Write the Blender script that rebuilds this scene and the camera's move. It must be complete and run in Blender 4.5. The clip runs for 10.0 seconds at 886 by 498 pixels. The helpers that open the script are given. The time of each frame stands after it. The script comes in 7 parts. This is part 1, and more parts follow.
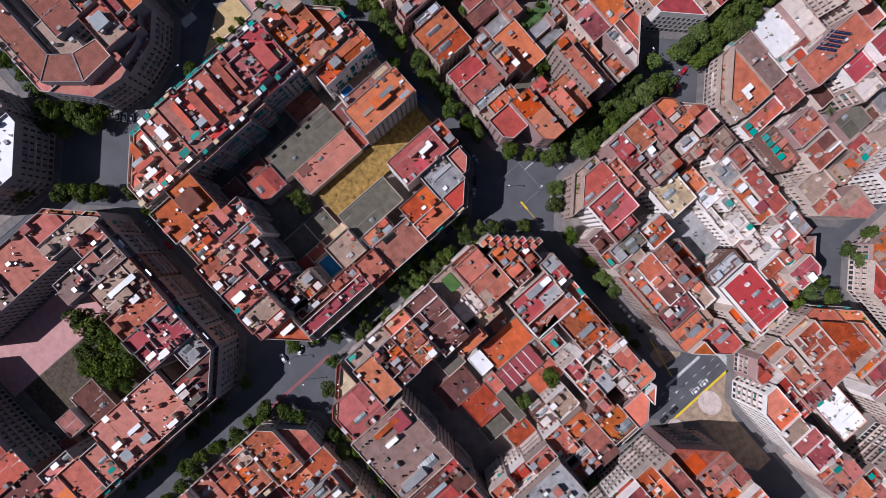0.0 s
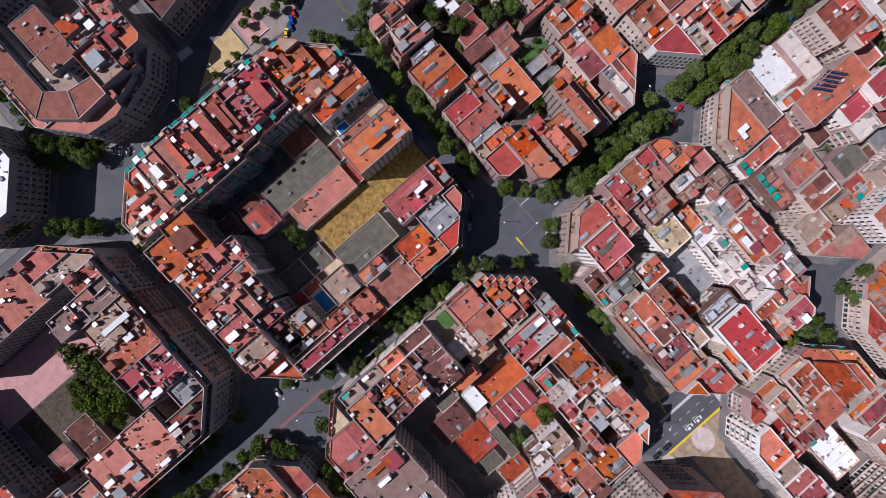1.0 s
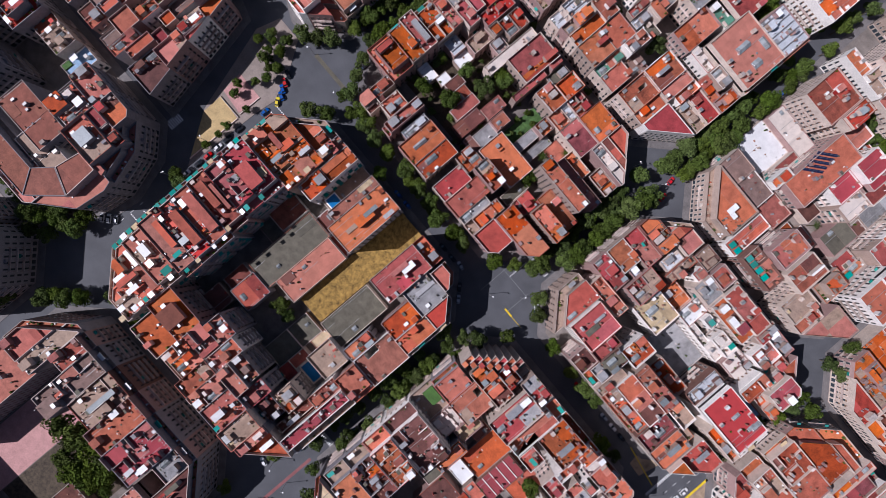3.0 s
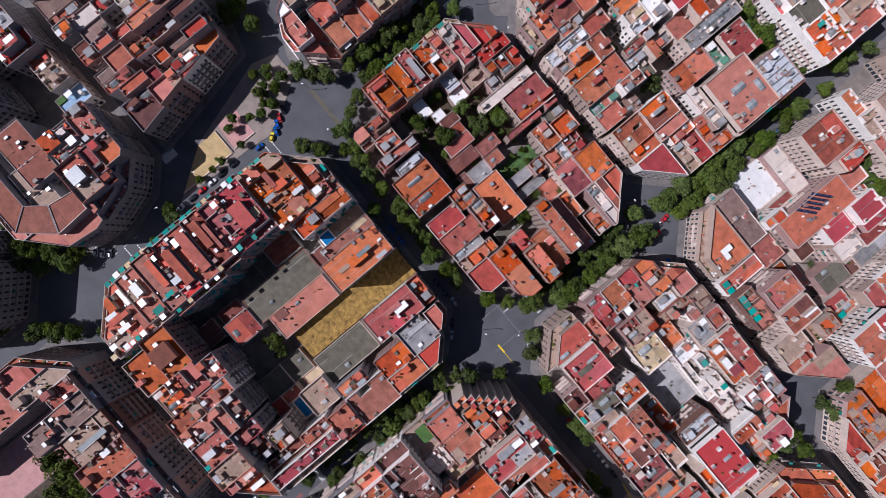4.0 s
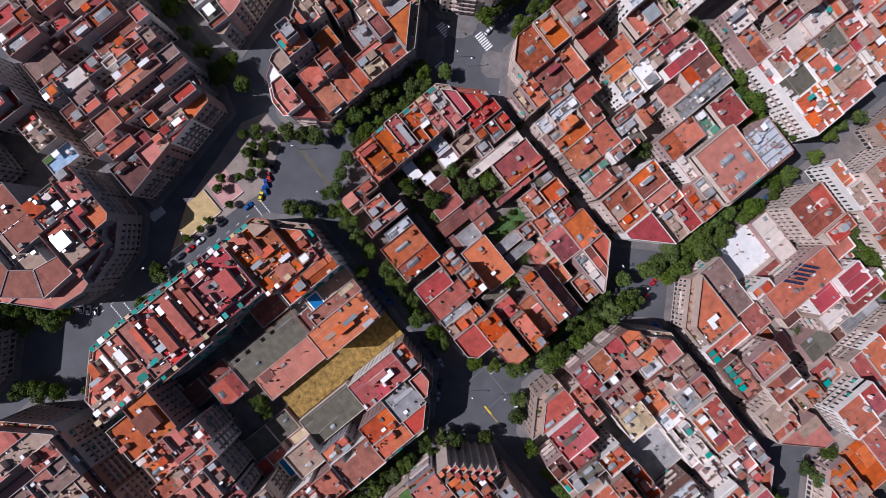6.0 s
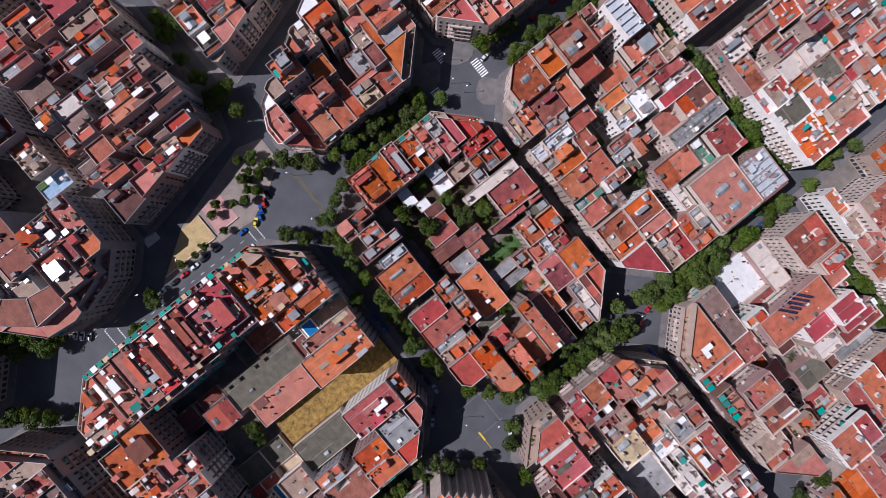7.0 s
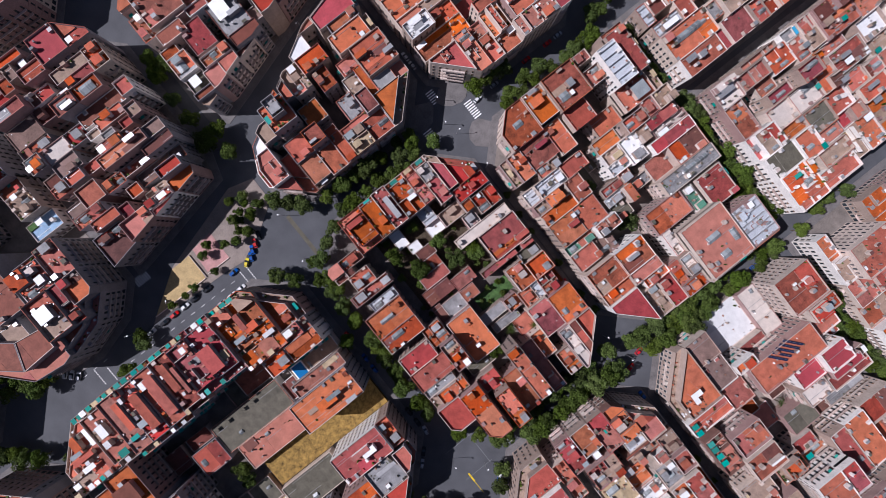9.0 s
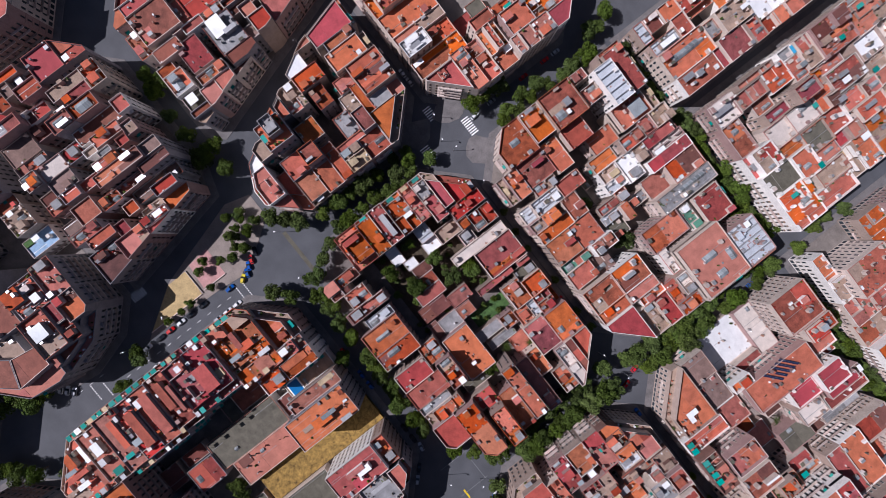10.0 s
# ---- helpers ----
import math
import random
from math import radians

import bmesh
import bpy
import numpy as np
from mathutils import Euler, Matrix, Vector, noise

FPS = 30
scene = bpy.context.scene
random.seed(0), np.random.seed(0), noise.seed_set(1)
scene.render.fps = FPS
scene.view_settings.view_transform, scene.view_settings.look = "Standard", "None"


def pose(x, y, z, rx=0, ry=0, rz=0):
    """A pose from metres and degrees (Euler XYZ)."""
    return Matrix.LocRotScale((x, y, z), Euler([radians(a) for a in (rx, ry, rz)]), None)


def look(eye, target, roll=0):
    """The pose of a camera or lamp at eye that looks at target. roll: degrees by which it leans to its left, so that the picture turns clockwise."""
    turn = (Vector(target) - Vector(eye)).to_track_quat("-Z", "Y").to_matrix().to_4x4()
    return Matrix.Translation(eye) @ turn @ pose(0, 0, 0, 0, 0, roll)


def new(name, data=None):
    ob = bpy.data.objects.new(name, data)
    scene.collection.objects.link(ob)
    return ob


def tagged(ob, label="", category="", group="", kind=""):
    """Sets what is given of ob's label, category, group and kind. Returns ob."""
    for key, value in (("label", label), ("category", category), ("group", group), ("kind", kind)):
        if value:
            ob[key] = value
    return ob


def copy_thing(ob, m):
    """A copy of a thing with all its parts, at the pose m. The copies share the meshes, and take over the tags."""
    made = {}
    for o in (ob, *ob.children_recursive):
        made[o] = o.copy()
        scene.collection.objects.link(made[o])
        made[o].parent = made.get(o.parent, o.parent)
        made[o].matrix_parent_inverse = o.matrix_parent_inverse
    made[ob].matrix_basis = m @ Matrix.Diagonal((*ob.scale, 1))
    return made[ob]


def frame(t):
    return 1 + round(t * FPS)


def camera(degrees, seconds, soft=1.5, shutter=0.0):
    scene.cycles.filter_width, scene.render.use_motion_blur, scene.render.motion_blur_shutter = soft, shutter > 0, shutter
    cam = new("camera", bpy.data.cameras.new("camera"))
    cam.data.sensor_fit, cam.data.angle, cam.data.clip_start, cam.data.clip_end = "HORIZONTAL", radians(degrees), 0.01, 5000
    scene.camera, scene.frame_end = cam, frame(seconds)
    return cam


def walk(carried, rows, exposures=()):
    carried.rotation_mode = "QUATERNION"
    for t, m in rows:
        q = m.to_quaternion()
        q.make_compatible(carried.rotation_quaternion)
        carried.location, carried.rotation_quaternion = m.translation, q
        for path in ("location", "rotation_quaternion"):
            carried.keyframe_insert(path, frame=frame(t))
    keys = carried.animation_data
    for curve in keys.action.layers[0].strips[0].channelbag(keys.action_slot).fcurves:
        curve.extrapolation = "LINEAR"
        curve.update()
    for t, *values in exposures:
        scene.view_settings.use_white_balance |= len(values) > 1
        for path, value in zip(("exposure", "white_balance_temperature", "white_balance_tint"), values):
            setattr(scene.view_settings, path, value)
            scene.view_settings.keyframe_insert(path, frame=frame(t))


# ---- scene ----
cam = camera(90.0, 10.0, soft=0.7)
ROWS = [
    (0, -0.00, 0.00, 199.02, -0.456, -1.668, 48.395),
    (0.5, -5.29, 6.15, 198.97, -0.503, -1.667, 48.619),
    (1, -10.64, 12.28, 198.91, -0.556, -1.684, 48.843),
    (1.5, -16.06, 18.38, 198.84, -0.617, -1.729, 49.065),
    (2, -21.55, 24.48, 198.75, -0.683, -1.780, 49.277),
    (2.5, -27.05, 30.63, 198.61, -0.747, -1.814, 49.476),
    (3, -32.46, 36.82, 198.48, -0.795, -1.827, 49.672),
    (3.75, -40.28, 46.12, 198.34, -0.820, -1.822, 49.988),
    (4.5, -47.84, 54.99, 198.20, -0.847, -1.855, 50.353),
    (5, -52.77, 60.45, 198.07, -0.898, -1.928, 50.623),
    (5.5, -57.51, 65.57, 197.93, -0.958, -2.015, 50.867),
    (6.25, -64.03, 72.75, 197.76, -1.024, -2.114, 51.115),
    (7, -69.95, 79.24, 197.55, -1.079, -2.200, 51.291),
    (7.5, -73.62, 83.16, 197.34, -1.124, -2.267, 51.418),
    (8, -77.00, 86.84, 197.17, -1.172, -2.316, 51.558),
    (8.5, -80.01, 90.36, 197.09, -1.221, -2.322, 51.705),
    (9, -82.73, 93.69, 197.06, -1.267, -2.305, 51.850),
    (9.5, -85.26, 96.79, 197.01, -1.308, -2.288, 51.986),
    (10, -87.70, 99.75, 196.93, -1.347, -2.273, 52.115),
]
walk(cam, [(t, pose(*row)) for t, *row in ROWS], exposures=[(0, -0.08, 5500, 21), (10, -0.08, 5500, 21)])

# ---- world, sun ----
SUN_WAY = Vector((48.4, 68.0, 0)).normalized()   # the way the shadows fall
SUN_HIGH = 44.0
world = bpy.data.worlds.new("sky")
scene.world = world
world.use_nodes = True
wn = world.node_tree
sky = wn.nodes.new("ShaderNodeTexSky")
sky.sky_type, sky.sun_disc = "NISHITA", False
sky.sun_elevation = radians(SUN_HIGH)
sky.sun_rotation = math.atan2(-SUN_WAY.x, -SUN_WAY.y)
wn.links.new(sky.outputs["Color"], wn.nodes["Background"].inputs["Color"])
wn.nodes["Background"].inputs["Strength"].default_value = 0.034
sun = new("sun", bpy.data.lights.new("sun", "SUN"))
sun.data.energy, sun.data.angle, sun.data.color = 5.0, radians(0.5), (1.0, 0.935, 0.835)
up = math.tan(radians(SUN_HIGH))
sun.matrix_world = look((-SUN_WAY.x * 300, -SUN_WAY.y * 300, up * 300), (0, 0, 0))


# ---- materials ----
def material(name, rgb, rough=0.85, metal=0.0, stain=0.28, grain=0.2, size=3.0, vary=0.12, bump=0.15, spec=0.3):
    """Painted, fired or laid surface: large stains, fine grain, a tone of its own for each object."""
    m = bpy.data.materials.new(name)
    m.use_nodes = True
    n, l = m.node_tree.nodes, m.node_tree.links
    b = n["Principled BSDF"]
    b.inputs["Roughness"].default_value, b.inputs["Metallic"].default_value = rough, metal
    b.inputs["Specular IOR Level"].default_value = spec
    geo = n.new("ShaderNodeNewGeometry")
    info = n.new("ShaderNodeObjectInfo")
    big = n.new("ShaderNodeTexNoise")
    big.inputs["Scale"].default_value, big.inputs["Detail"].default_value = 1 / size, 5
    fine = n.new("ShaderNodeTexNoise")
    fine.inputs["Scale"].default_value, fine.inputs["Detail"].default_value = 2.2, 3
    for t in (big, fine):
        l.new(geo.outputs["Position"], t.inputs["Vector"])

    def mathn(op, a, bb, c=None):
        k = n.new("ShaderNodeMath")
        k.operation = op
        for i, v in enumerate((a, bb, c)):
            if v is None:
                continue
            if isinstance(v, (int, float)):
                k.inputs[i].default_value = v
            else:
                l.new(v, k.inputs[i])
        return k.outputs[0]
    s = mathn("MULTIPLY_ADD", mathn("SUBTRACT", big.outputs["Fac"], 0.5), stain * 4, 1.0)
    g = mathn("MULTIPLY_ADD", mathn("SUBTRACT", fine.outputs["Fac"], 0.5), grain * 4, s)
    v = mathn("MULTIPLY_ADD", mathn("SUBTRACT", mathn("MULTIPLY_ADD", info.outputs["Random"], 0.5, mathn("MULTIPLY", geo.outputs["Random Per Island"], 0.5)), 0.5), vary * 4, g)
    hue = n.new("ShaderNodeHueSaturation")
    hue.inputs["Color"].default_value = (*rgb, 1)
    hh = mathn("MULTIPLY_ADD", mathn("FRACT", mathn("MULTIPLY", info.outputs["Random"], 7.31), 0), vary * 0.05, 0.5 - vary * 0.032)
    ss = mathn("MULTIPLY_ADD", mathn("FRACT", mathn("MULTIPLY", info.outputs["Random"], 23.7), 0), vary * 0.7, 1 - vary * 0.35)
    l.new(hh, hue.inputs["Hue"])
    l.new(ss, hue.inputs["Saturation"])
    l.new(mathn("MAXIMUM", v, 0.15), hue.inputs["Value"])
    l.new(hue.outputs["Color"], b.inputs["Base Color"])
    if bump:
        bp = n.new("ShaderNodeBump")
        bp.inputs["Strength"].default_value, bp.inputs["Distance"].default_value = bump, 0.05
        l.new(fine.outputs["Fac"], bp.inputs["Height"])
        l.new(bp.outputs["Normal"], b.inputs["Normal"])
    return m


ROOF = {
    "O": material("terracotta_orange", (0.46, 0.118, 0.046), vary=0.32),
    "R": material("terracotta_red", (0.35, 0.066, 0.045), vary=0.32),
    "P": material("terracotta_pink", (0.4, 0.125, 0.084), vary=0.34),
    "B": material("terracotta_brown", (0.15, 0.056, 0.042), vary=0.3),
    "M": material("maroon_sheet", (0.27, 0.05, 0.06), stain=0.12),
    "T": material("tan_gravel", (0.33, 0.23, 0.17)),
    "Y": material("cream_paving", (0.5, 0.38, 0.23)),
    "G": material("grey_felt", (0.29, 0.28, 0.28), vary=0.2),
    "K": material("dark_asphalt_roof", (0.125, 0.112, 0.084)),
    "W": material("white_sheet", (0.82, 0.81, 0.8), stain=0.08, grain=0.05),
    "V": material("dry_grass", (0.3, 0.18, 0.04), stain=0.5, grain=0.5, size=2.0, bump=0.8),
    "D": material("bright_red_sheet", (0.45, 0.045, 0.045), stain=0.08, grain=0.06),
    "I": material("ivory_screed", (0.62, 0.54, 0.48), stain=0.12, grain=0.08),
    "N": material("faded_terracotta", (0.45, 0.17, 0.12), stain=0.2, grain=0.12, vary=0.06),
    "H": material("fired_orange_tile", (0.55, 0.155, 0.06), stain=0.2, grain=0.15, vary=0.03),
    "S": material("ribbed_pale_sheet", (0.5, 0.52, 0.55), rough=0.5, stain=0.1),
    "E": material("garden_soil", (0.075, 0.055, 0.035), stain=0.5, grain=0.4, size=1.5, bump=0.8),
    "C": material("pale_blue_paving", (0.3, 0.45, 0.62)),
    "Z": material("rose_tile", (0.34, 0.073, 0.068), vary=0.3),
    "F": material("crimson_coating", (0.36, 0.05, 0.06), stain=0.15, grain=0.1),
    "U": material("taupe_felt", (0.23, 0.145, 0.12), vary=0.15),
    "J": material("green_coating", (0.1, 0.24, 0.17), stain=0.25, vary=0.15),
    # russet roof tiles; in blocks M and Q the brown of shaded fronts
    "A": material("russet_tile", (0.25, 0.09, 0.06), vary=0.1),
    "L": material("lawn", (0.06, 0.12, 0.03), stain=0.4, grain=0.4, size=2.0, bump=0.8),
}
WALL = [
    material("cream_render", (0.54, 0.44, 0.37), stain=0.15),
    material("tan_render", (0.34, 0.255, 0.21), stain=0.15),
    material("white_render", (0.76, 0.71, 0.66), stain=0.12),
    material("rose_render", (0.33, 0.21, 0.19), stain=0.15),
    material("brown_brick", (0.18, 0.095, 0.075), stain=0.15),
    material("grey_render", (0.24, 0.22, 0.23), stain=0.15),
]
COPING = material("pale_coping", (0.52, 0.43, 0.38), stain=0.25, vary=0.35)
ASPHALT = material("asphalt", (0.095, 0.096, 0.104), stain=0.2, grain=0.12, size=9.0, vary=0)
PAVING = material("pavement_slabs", (0.165, 0.15, 0.145), stain=0.25, grain=0.2, size=4.0, vary=0.05)
COURT = material("courtyard_concrete", (0.2, 0.17, 0.15), stain=0.35, size=5.0, vary=0.2)
GLASS = material("window_glass", (0.03, 0.04, 0.05), rough=0.12, stain=0.05, grain=0.02, bump=0, spec=0.6)
FRAME = material("window_frame", (0.5, 0.44, 0.38), stain=0.1)
SHUTTER = material("wooden_shutter", (0.2, 0.12, 0.08), stain=0.2)
SKYGLASS = material("wired_skylight_glass", (0.24, 0.26, 0.265), rough=0.3, stain=0.2, bump=0, vary=0.3, spec=0.5)
METAL = material("galvanised_metal", (0.42, 0.41, 0.41), rough=0.45, metal=0.5, stain=0.15)
WHITEPAINT = material("white_paint", (0.84, 0.83, 0.81), stain=0.11, grain=0.06, vary=0.15)
TEAL = material("teal_awning", (0.02, 0.24, 0.2), stain=0.1, grain=0.05, vary=0.3)
BLUECLOTH = material("blue_awning", (0.03, 0.3, 0.5), stain=0.1, grain=0.05, vary=0.2)
SOOT = material("chimney_brick", (0.3, 0.16, 0.11), stain=0.3)
BARK = material("bark", (0.09, 0.065, 0.045))
LEAF = material("plane_leaf", (0.066, 0.094, 0.02), stain=0.4, grain=0.45, size=2.5, vary=0.34, rough=0.8, bump=0, spec=0.03)
POOL = material("pool_water", (0.02, 0.17, 0.42), rough=0.06, stain=0.1, grain=0.03, vary=0, spec=0.6)
YELLOW = material("yellow_road_paint", (0.7, 0.5, 0.02), stain=0.1, vary=0)
CYCLE = material("red_cycle_lane", (0.25, 0.1, 0.1), stain=0.15, vary=0)
PINKPAVE = material("pink_plaza_paving", (0.5, 0.27, 0.25), stain=0.15, vary=0)
PLAZA = material("plaza_paving", (0.27, 0.22, 0.19), stain=0.2, size=5.0, vary=0)
SOLAR = material("solar_cells", (0.02, 0.025, 0.06), rough=0.2, stain=0.05, bump=0, spec=0.5)
RUBBER = material("tyre_rubber", (0.02, 0.02, 0.02))
SAND = material("sand", (0.5, 0.36, 0.17), stain=0.2, vary=0)
SOIL = material("building_site_soil", (0.34, 0.25, 0.17), stain=0.4, vary=0)


# ---- mesh helpers ----
def mesh(name, verts, faces, mats, index=None):
    me = bpy.data.meshes.new(name)
    me.from_pydata([tuple(v) for v in verts], [], faces)
    for m in (mats if isinstance(mats, (list, tuple)) else [mats]):
        me.materials.append(m)
    if index:
        me.polygons.foreach_set("material_index", index)
    me.update()
    return me


def part(name, me, parent, m=None, label=""):
    ob = new(name, me)
    ob.parent = parent
    if m is not None:
        ob.matrix_basis = m
    return tagged(ob, label) if label else ob


class Build:
    """Collects boxes and prisms into one mesh."""
    def __init__(self):
        self.v, self.f, self.i = [], [], []

    def box(self, x0, x1, y0, y1, z0, z1, mi=0, top=None):
        k = len(self.v)
        self.v += [(x, y, z) for z in (z0, z1) for x, y in ((x0, y0), (x1, y0), (x1, y1), (x0, y1))]
        fs = [(k + 3, k + 2, k + 1, k), (k + 4, k + 5, k + 6, k + 7)] + [(k + a, k + b, k + b + 4, k + a + 4) for a, b in ((0, 1), (1, 2), (2, 3), (3, 0))]
        self.f += fs
        self.i += [mi, mi if top is None else top] + [mi] * 4
        return self

    def prism(self, poly, z0, z1, mi=0, top=None):
        k, n = len(self.v), len(poly)
        self.v += [(x, y, z) for z in (z0, z1) for x, y in poly]
        self.f += [tuple(k + n + a for a in range(n)), tuple(k + a for a in reversed(range(n)))]
        self.i += [mi if top is None else top, mi]
        for a in range(n):
            b = (a + 1) % n
            self.f.append((k + a, k + b, k + n + b, k + n + a))
            self.i.append(mi)
        return self

    def wall(self, a, b, z0, z1, mi=0):
        k = len(self.v)
        self.v += [(*a, z0), (*b, z0), (*b, z1), (*a, z1)]
        self.f.append((k, k + 1, k + 2, k + 3))
        self.i.append(mi)

    def done(self, name, mats):
        return mesh(name, self.v, self.f, mats, self.i)


def clip(poly, outline):
    """The part of a convex polygon inside a convex outline, both counter-clockwise."""
    out = list(poly)
    for k, a in enumerate(outline):
        b = outline[(k + 1) % len(outline)]
        nx, ny = a[1] - b[1], b[0] - a[0]
        side = [(p[0] - a[0]) * nx + (p[1] - a[1]) * ny for p in out]
        res = []
        for i, p in enumerate(out):
            q, s, t = out[(i + 1) % len(out)], side[i], side[(i + 1) % len(out)]
            if s >= 0:
                res.append(p)
            if s * t < 0:
                u = s / (s - t)
                res.append((p[0] + u * (q[0] - p[0]), p[1] + u * (q[1] - p[1])))
        out = res
        if len(out) < 3:
            return []
    clean = [p for i, p in enumerate(out) if (p[0] - out[i - 1][0]) ** 2 + (p[1] - out[i - 1][1]) ** 2 > 0.04]
    return clean if len(clean) > 2 else []


def inset(poly, d):
    """A convex polygon moved in by d (out where negative)."""
    res, n = [], len(poly)
    for i in range(n):
        p, c, q = Vector(poly[i - 1]), Vector(poly[i]), Vector(poly[(i + 1) % n])
        e, f = (c - p).normalized(), (q - c).normalized()
        ne, nf = Vector((-e.y, e.x)), Vector((-f.y, f.x))
        m = ne + nf
        m = m / max(0.3, m.dot(ne))
        res.append(tuple(c + m * d))
    return res


def within(poly, x, y):
    return all((b[0] - a[0]) * (y - a[1]) - (b[1] - a[1]) * (x - a[0]) >= 0 for a, b in zip(poly, poly[1:] + poly[:1]))


def area(poly):
    return sum(a[0] * b[1] - a[1] * b[0] for a, b in zip(poly, poly[1:] + poly[:1])) / 2


# ---- blocks ----
def octagon(x0, x1, y0, y1, c=15.0):
    c = min(c, (x1 - x0) / 3, (y1 - y0) / 3)
    return [(x0 + c, y0), (x1 - c, y0), (x1, y0 + c), (x1, y1 - c), (x1 - c, y1), (x0 + c, y1), (x0, y1 - c), (x0, y0 + c)]


BLOCKS = {
    "A": octagon(-113, -1.5, -75, 37),
    "B": octagon(11.5, 117, -77, 35),
    "C": octagon(17.5, 119.5, 50, 126),
    "D": octagon(-111, 1.5, 53, 130),
    "L": [(-89, 137), (-9, 137), (6, 152), (6, 213), (-104, 213), (-104, 152)],
    "E": octagon(-113, -11, -200, -90),
    "K": [(-145, 57), (-138, 57), (-126, 70), (-126, 116), (-141, 131), (-186, 131), (-180, 108), (-155, 62)],
    "H": [(37, 133), (101, 133), (116, 148), (116, 214), (22, 214), (22, 148)],
    "I": octagon(129, 231, 57, 120),
    "J": octagon(128, 231, -77, 35),
    "G": octagon(9, 117, -201, -89),
    "F": [(-217, -75), (-148.5, -75), (-133, -61), (-131.5, -48), (-137, -30), (-148, -19), (-232, -19), (-232, -60)],
    "M": [(-236, -10), (-150, -10), (-154.5, 12), (-160, 38), (-172, 42), (-226, 42), (-236, 32)],
    "Q": [(-226, 55), (-182, 55), (-178, 59), (-200, 131), (-226, 131), (-236, 121), (-236, 65)],
    "N": octagon(-232, -122, 139, 215),
    "P": octagon(-235, -130, -200, -90),
    "O": [(22, 225), (116, 225), (116, 302), (22, 302)],
    "R": [(-104, 222), (-67, 222), (-67, 330), (-104, 330)],
    "Y": [(-58, 226), (7, 226), (7, 337), (-8, 352), (-58, 352)],
    "S": octagon(-232, -118, 225, 302),
    "T": octagon(128, 231, 130, 215),
    "U": octagon(-352, -252, -74, 42),
    "V": octagon(-352, -252, 55, 131),
}
# ---- ground ----
gv = Build().box(-2600, 2600, -2600, 2600, -1.0, 0.0)
tagged(new("ground", gv.done("ground", [ASPHALT])), "grey asphalt street surface between the city blocks", "road", kind="structure")
for key, outline in BLOCKS.items():
    me = Build().prism(inset(outline, -3.2), -0.05, 0.16).done("pavement", [PAVING])
    tagged(new("pavement", me), "grey paved pavement with a stone kerb round a block", "pavement", kind="structure")
    me = Build().prism(inset(outline, 0.6), 0.1, 0.3).done("court_floor", [COURT])
    tagged(new("court_floor", me), "worn concrete courtyard ground inside a city block", "courtyard", kind="structure")

from mathutils.geometry import tessellate_polygon

# ---- shared small meshes ----
CUBE = {}


def cube(mat, name="slab"):
    """A unit cube on z = 0, one mesh a material."""
    if mat.name not in CUBE:
        CUBE[mat.name] = Build().box(-0.5, 0.5, -0.5, 0.5, 0, 1).done(name, [mat])
    return CUBE[mat.name]


def placed(x0, x1, y0, y1, z0, z1):
    return Matrix.LocRotScale(((x0 + x1) / 2, (y0 + y1) / 2, z0), None, (x1 - x0, y1 - y0, z1 - z0))


def hut_mesh(top):
    b = Build().box(-0.5, 0.5, -0.5, 0.5, 0, 0.9, 0).box(-0.54, 0.54, -0.54, 0.54, 0.9, 1.0, 1)
    b.box(-0.14, 0.14, -0.515, -0.49, 0, 0.74, 2)
    return b


HUTS = {}


def hut(wall, top):
    if (wall.name, top.name) not in HUTS:
        HUTS[wall.name, top.name] = hut_mesh(top).done("stair_hut", [wall, top, SHUTTER])
    return HUTS[wall.name, top.name]


def skylight_mesh():
    """A ridged skylight in one piece: a curb, glass slopes and the metal bars between the panes."""
    v, f, mi = [], [], []
    xs = [-0.5]
    for j in range(6):
        xs += [-0.46 + j * 0.158, -0.46 + j * 0.158 + 0.132]
    xs[-1] = 0.46
    xs.append(0.5)
    for x in xs:
        v += [(x, -0.5, 0), (x, -0.5, 0.25), (x, 0, 1.0 if abs(x) < 0.49 else 0.9), (x, 0.5, 0.25), (x, 0.5, 0)]
    for k in range(len(xs) - 1):
        for r in range(4):
            f.append((k * 5 + r, k * 5 + 5 + r, k * 5 + 6 + r, k * 5 + 1 + r))
            mi.append(1 if k % 2 and r in (1, 2) else 0)
    e = (len(xs) - 1) * 5
    f += [(4, 3, 2, 1, 0), (e, e + 1, e + 2, e + 3, e + 4)]
    mi += [0, 0]
    return [mesh(name, v, [q for q, k in zip(f, mi) if k == want], mat) for name, want, mat in (("skylight", 0, METAL), ("glazing", 1, SKYGLASS))]


SKYLIGHT, PANES = skylight_mesh()
CHIMNEY = Build().box(-0.35, 0.35, -0.25, 0.25, 0, 1.3, 0).box(-0.45, 0.45, -0.35, 0.35, 1.3, 1.42, 1).box(-0.22, -0.02, -0.1, 0.1, 1.42, 1.75, 0).box(0.04, 0.24, -0.1, 0.1, 1.42, 1.7, 0).done("chimney", [SOOT, COPING])

def balcony_mesh(w):
    b = Build().box(-w / 2, w / 2, 0, 1.0, 0, 0.16, 0)
    b.box(-w / 2, w / 2, 0.95, 1.0, 1.05, 1.12, 1)
    n = int(w / 0.45)
    for j in range(n + 1):
        x = -w / 2 + w * j / n
        b.box(x - 0.02, x + 0.02, 0.955, 0.995, 0.16, 1.05, 1)
    for s in (-1, 1):
        b.box(s * w / 2 - 0.03, s * w / 2 + 0.03, 0, 0.95, 1.05, 1.12, 1)
    return b.done("balcony", [COPING, SHUTTER])


BALCONY = {w: balcony_mesh(w) for w in (2, 4, 6, 8, 10)}

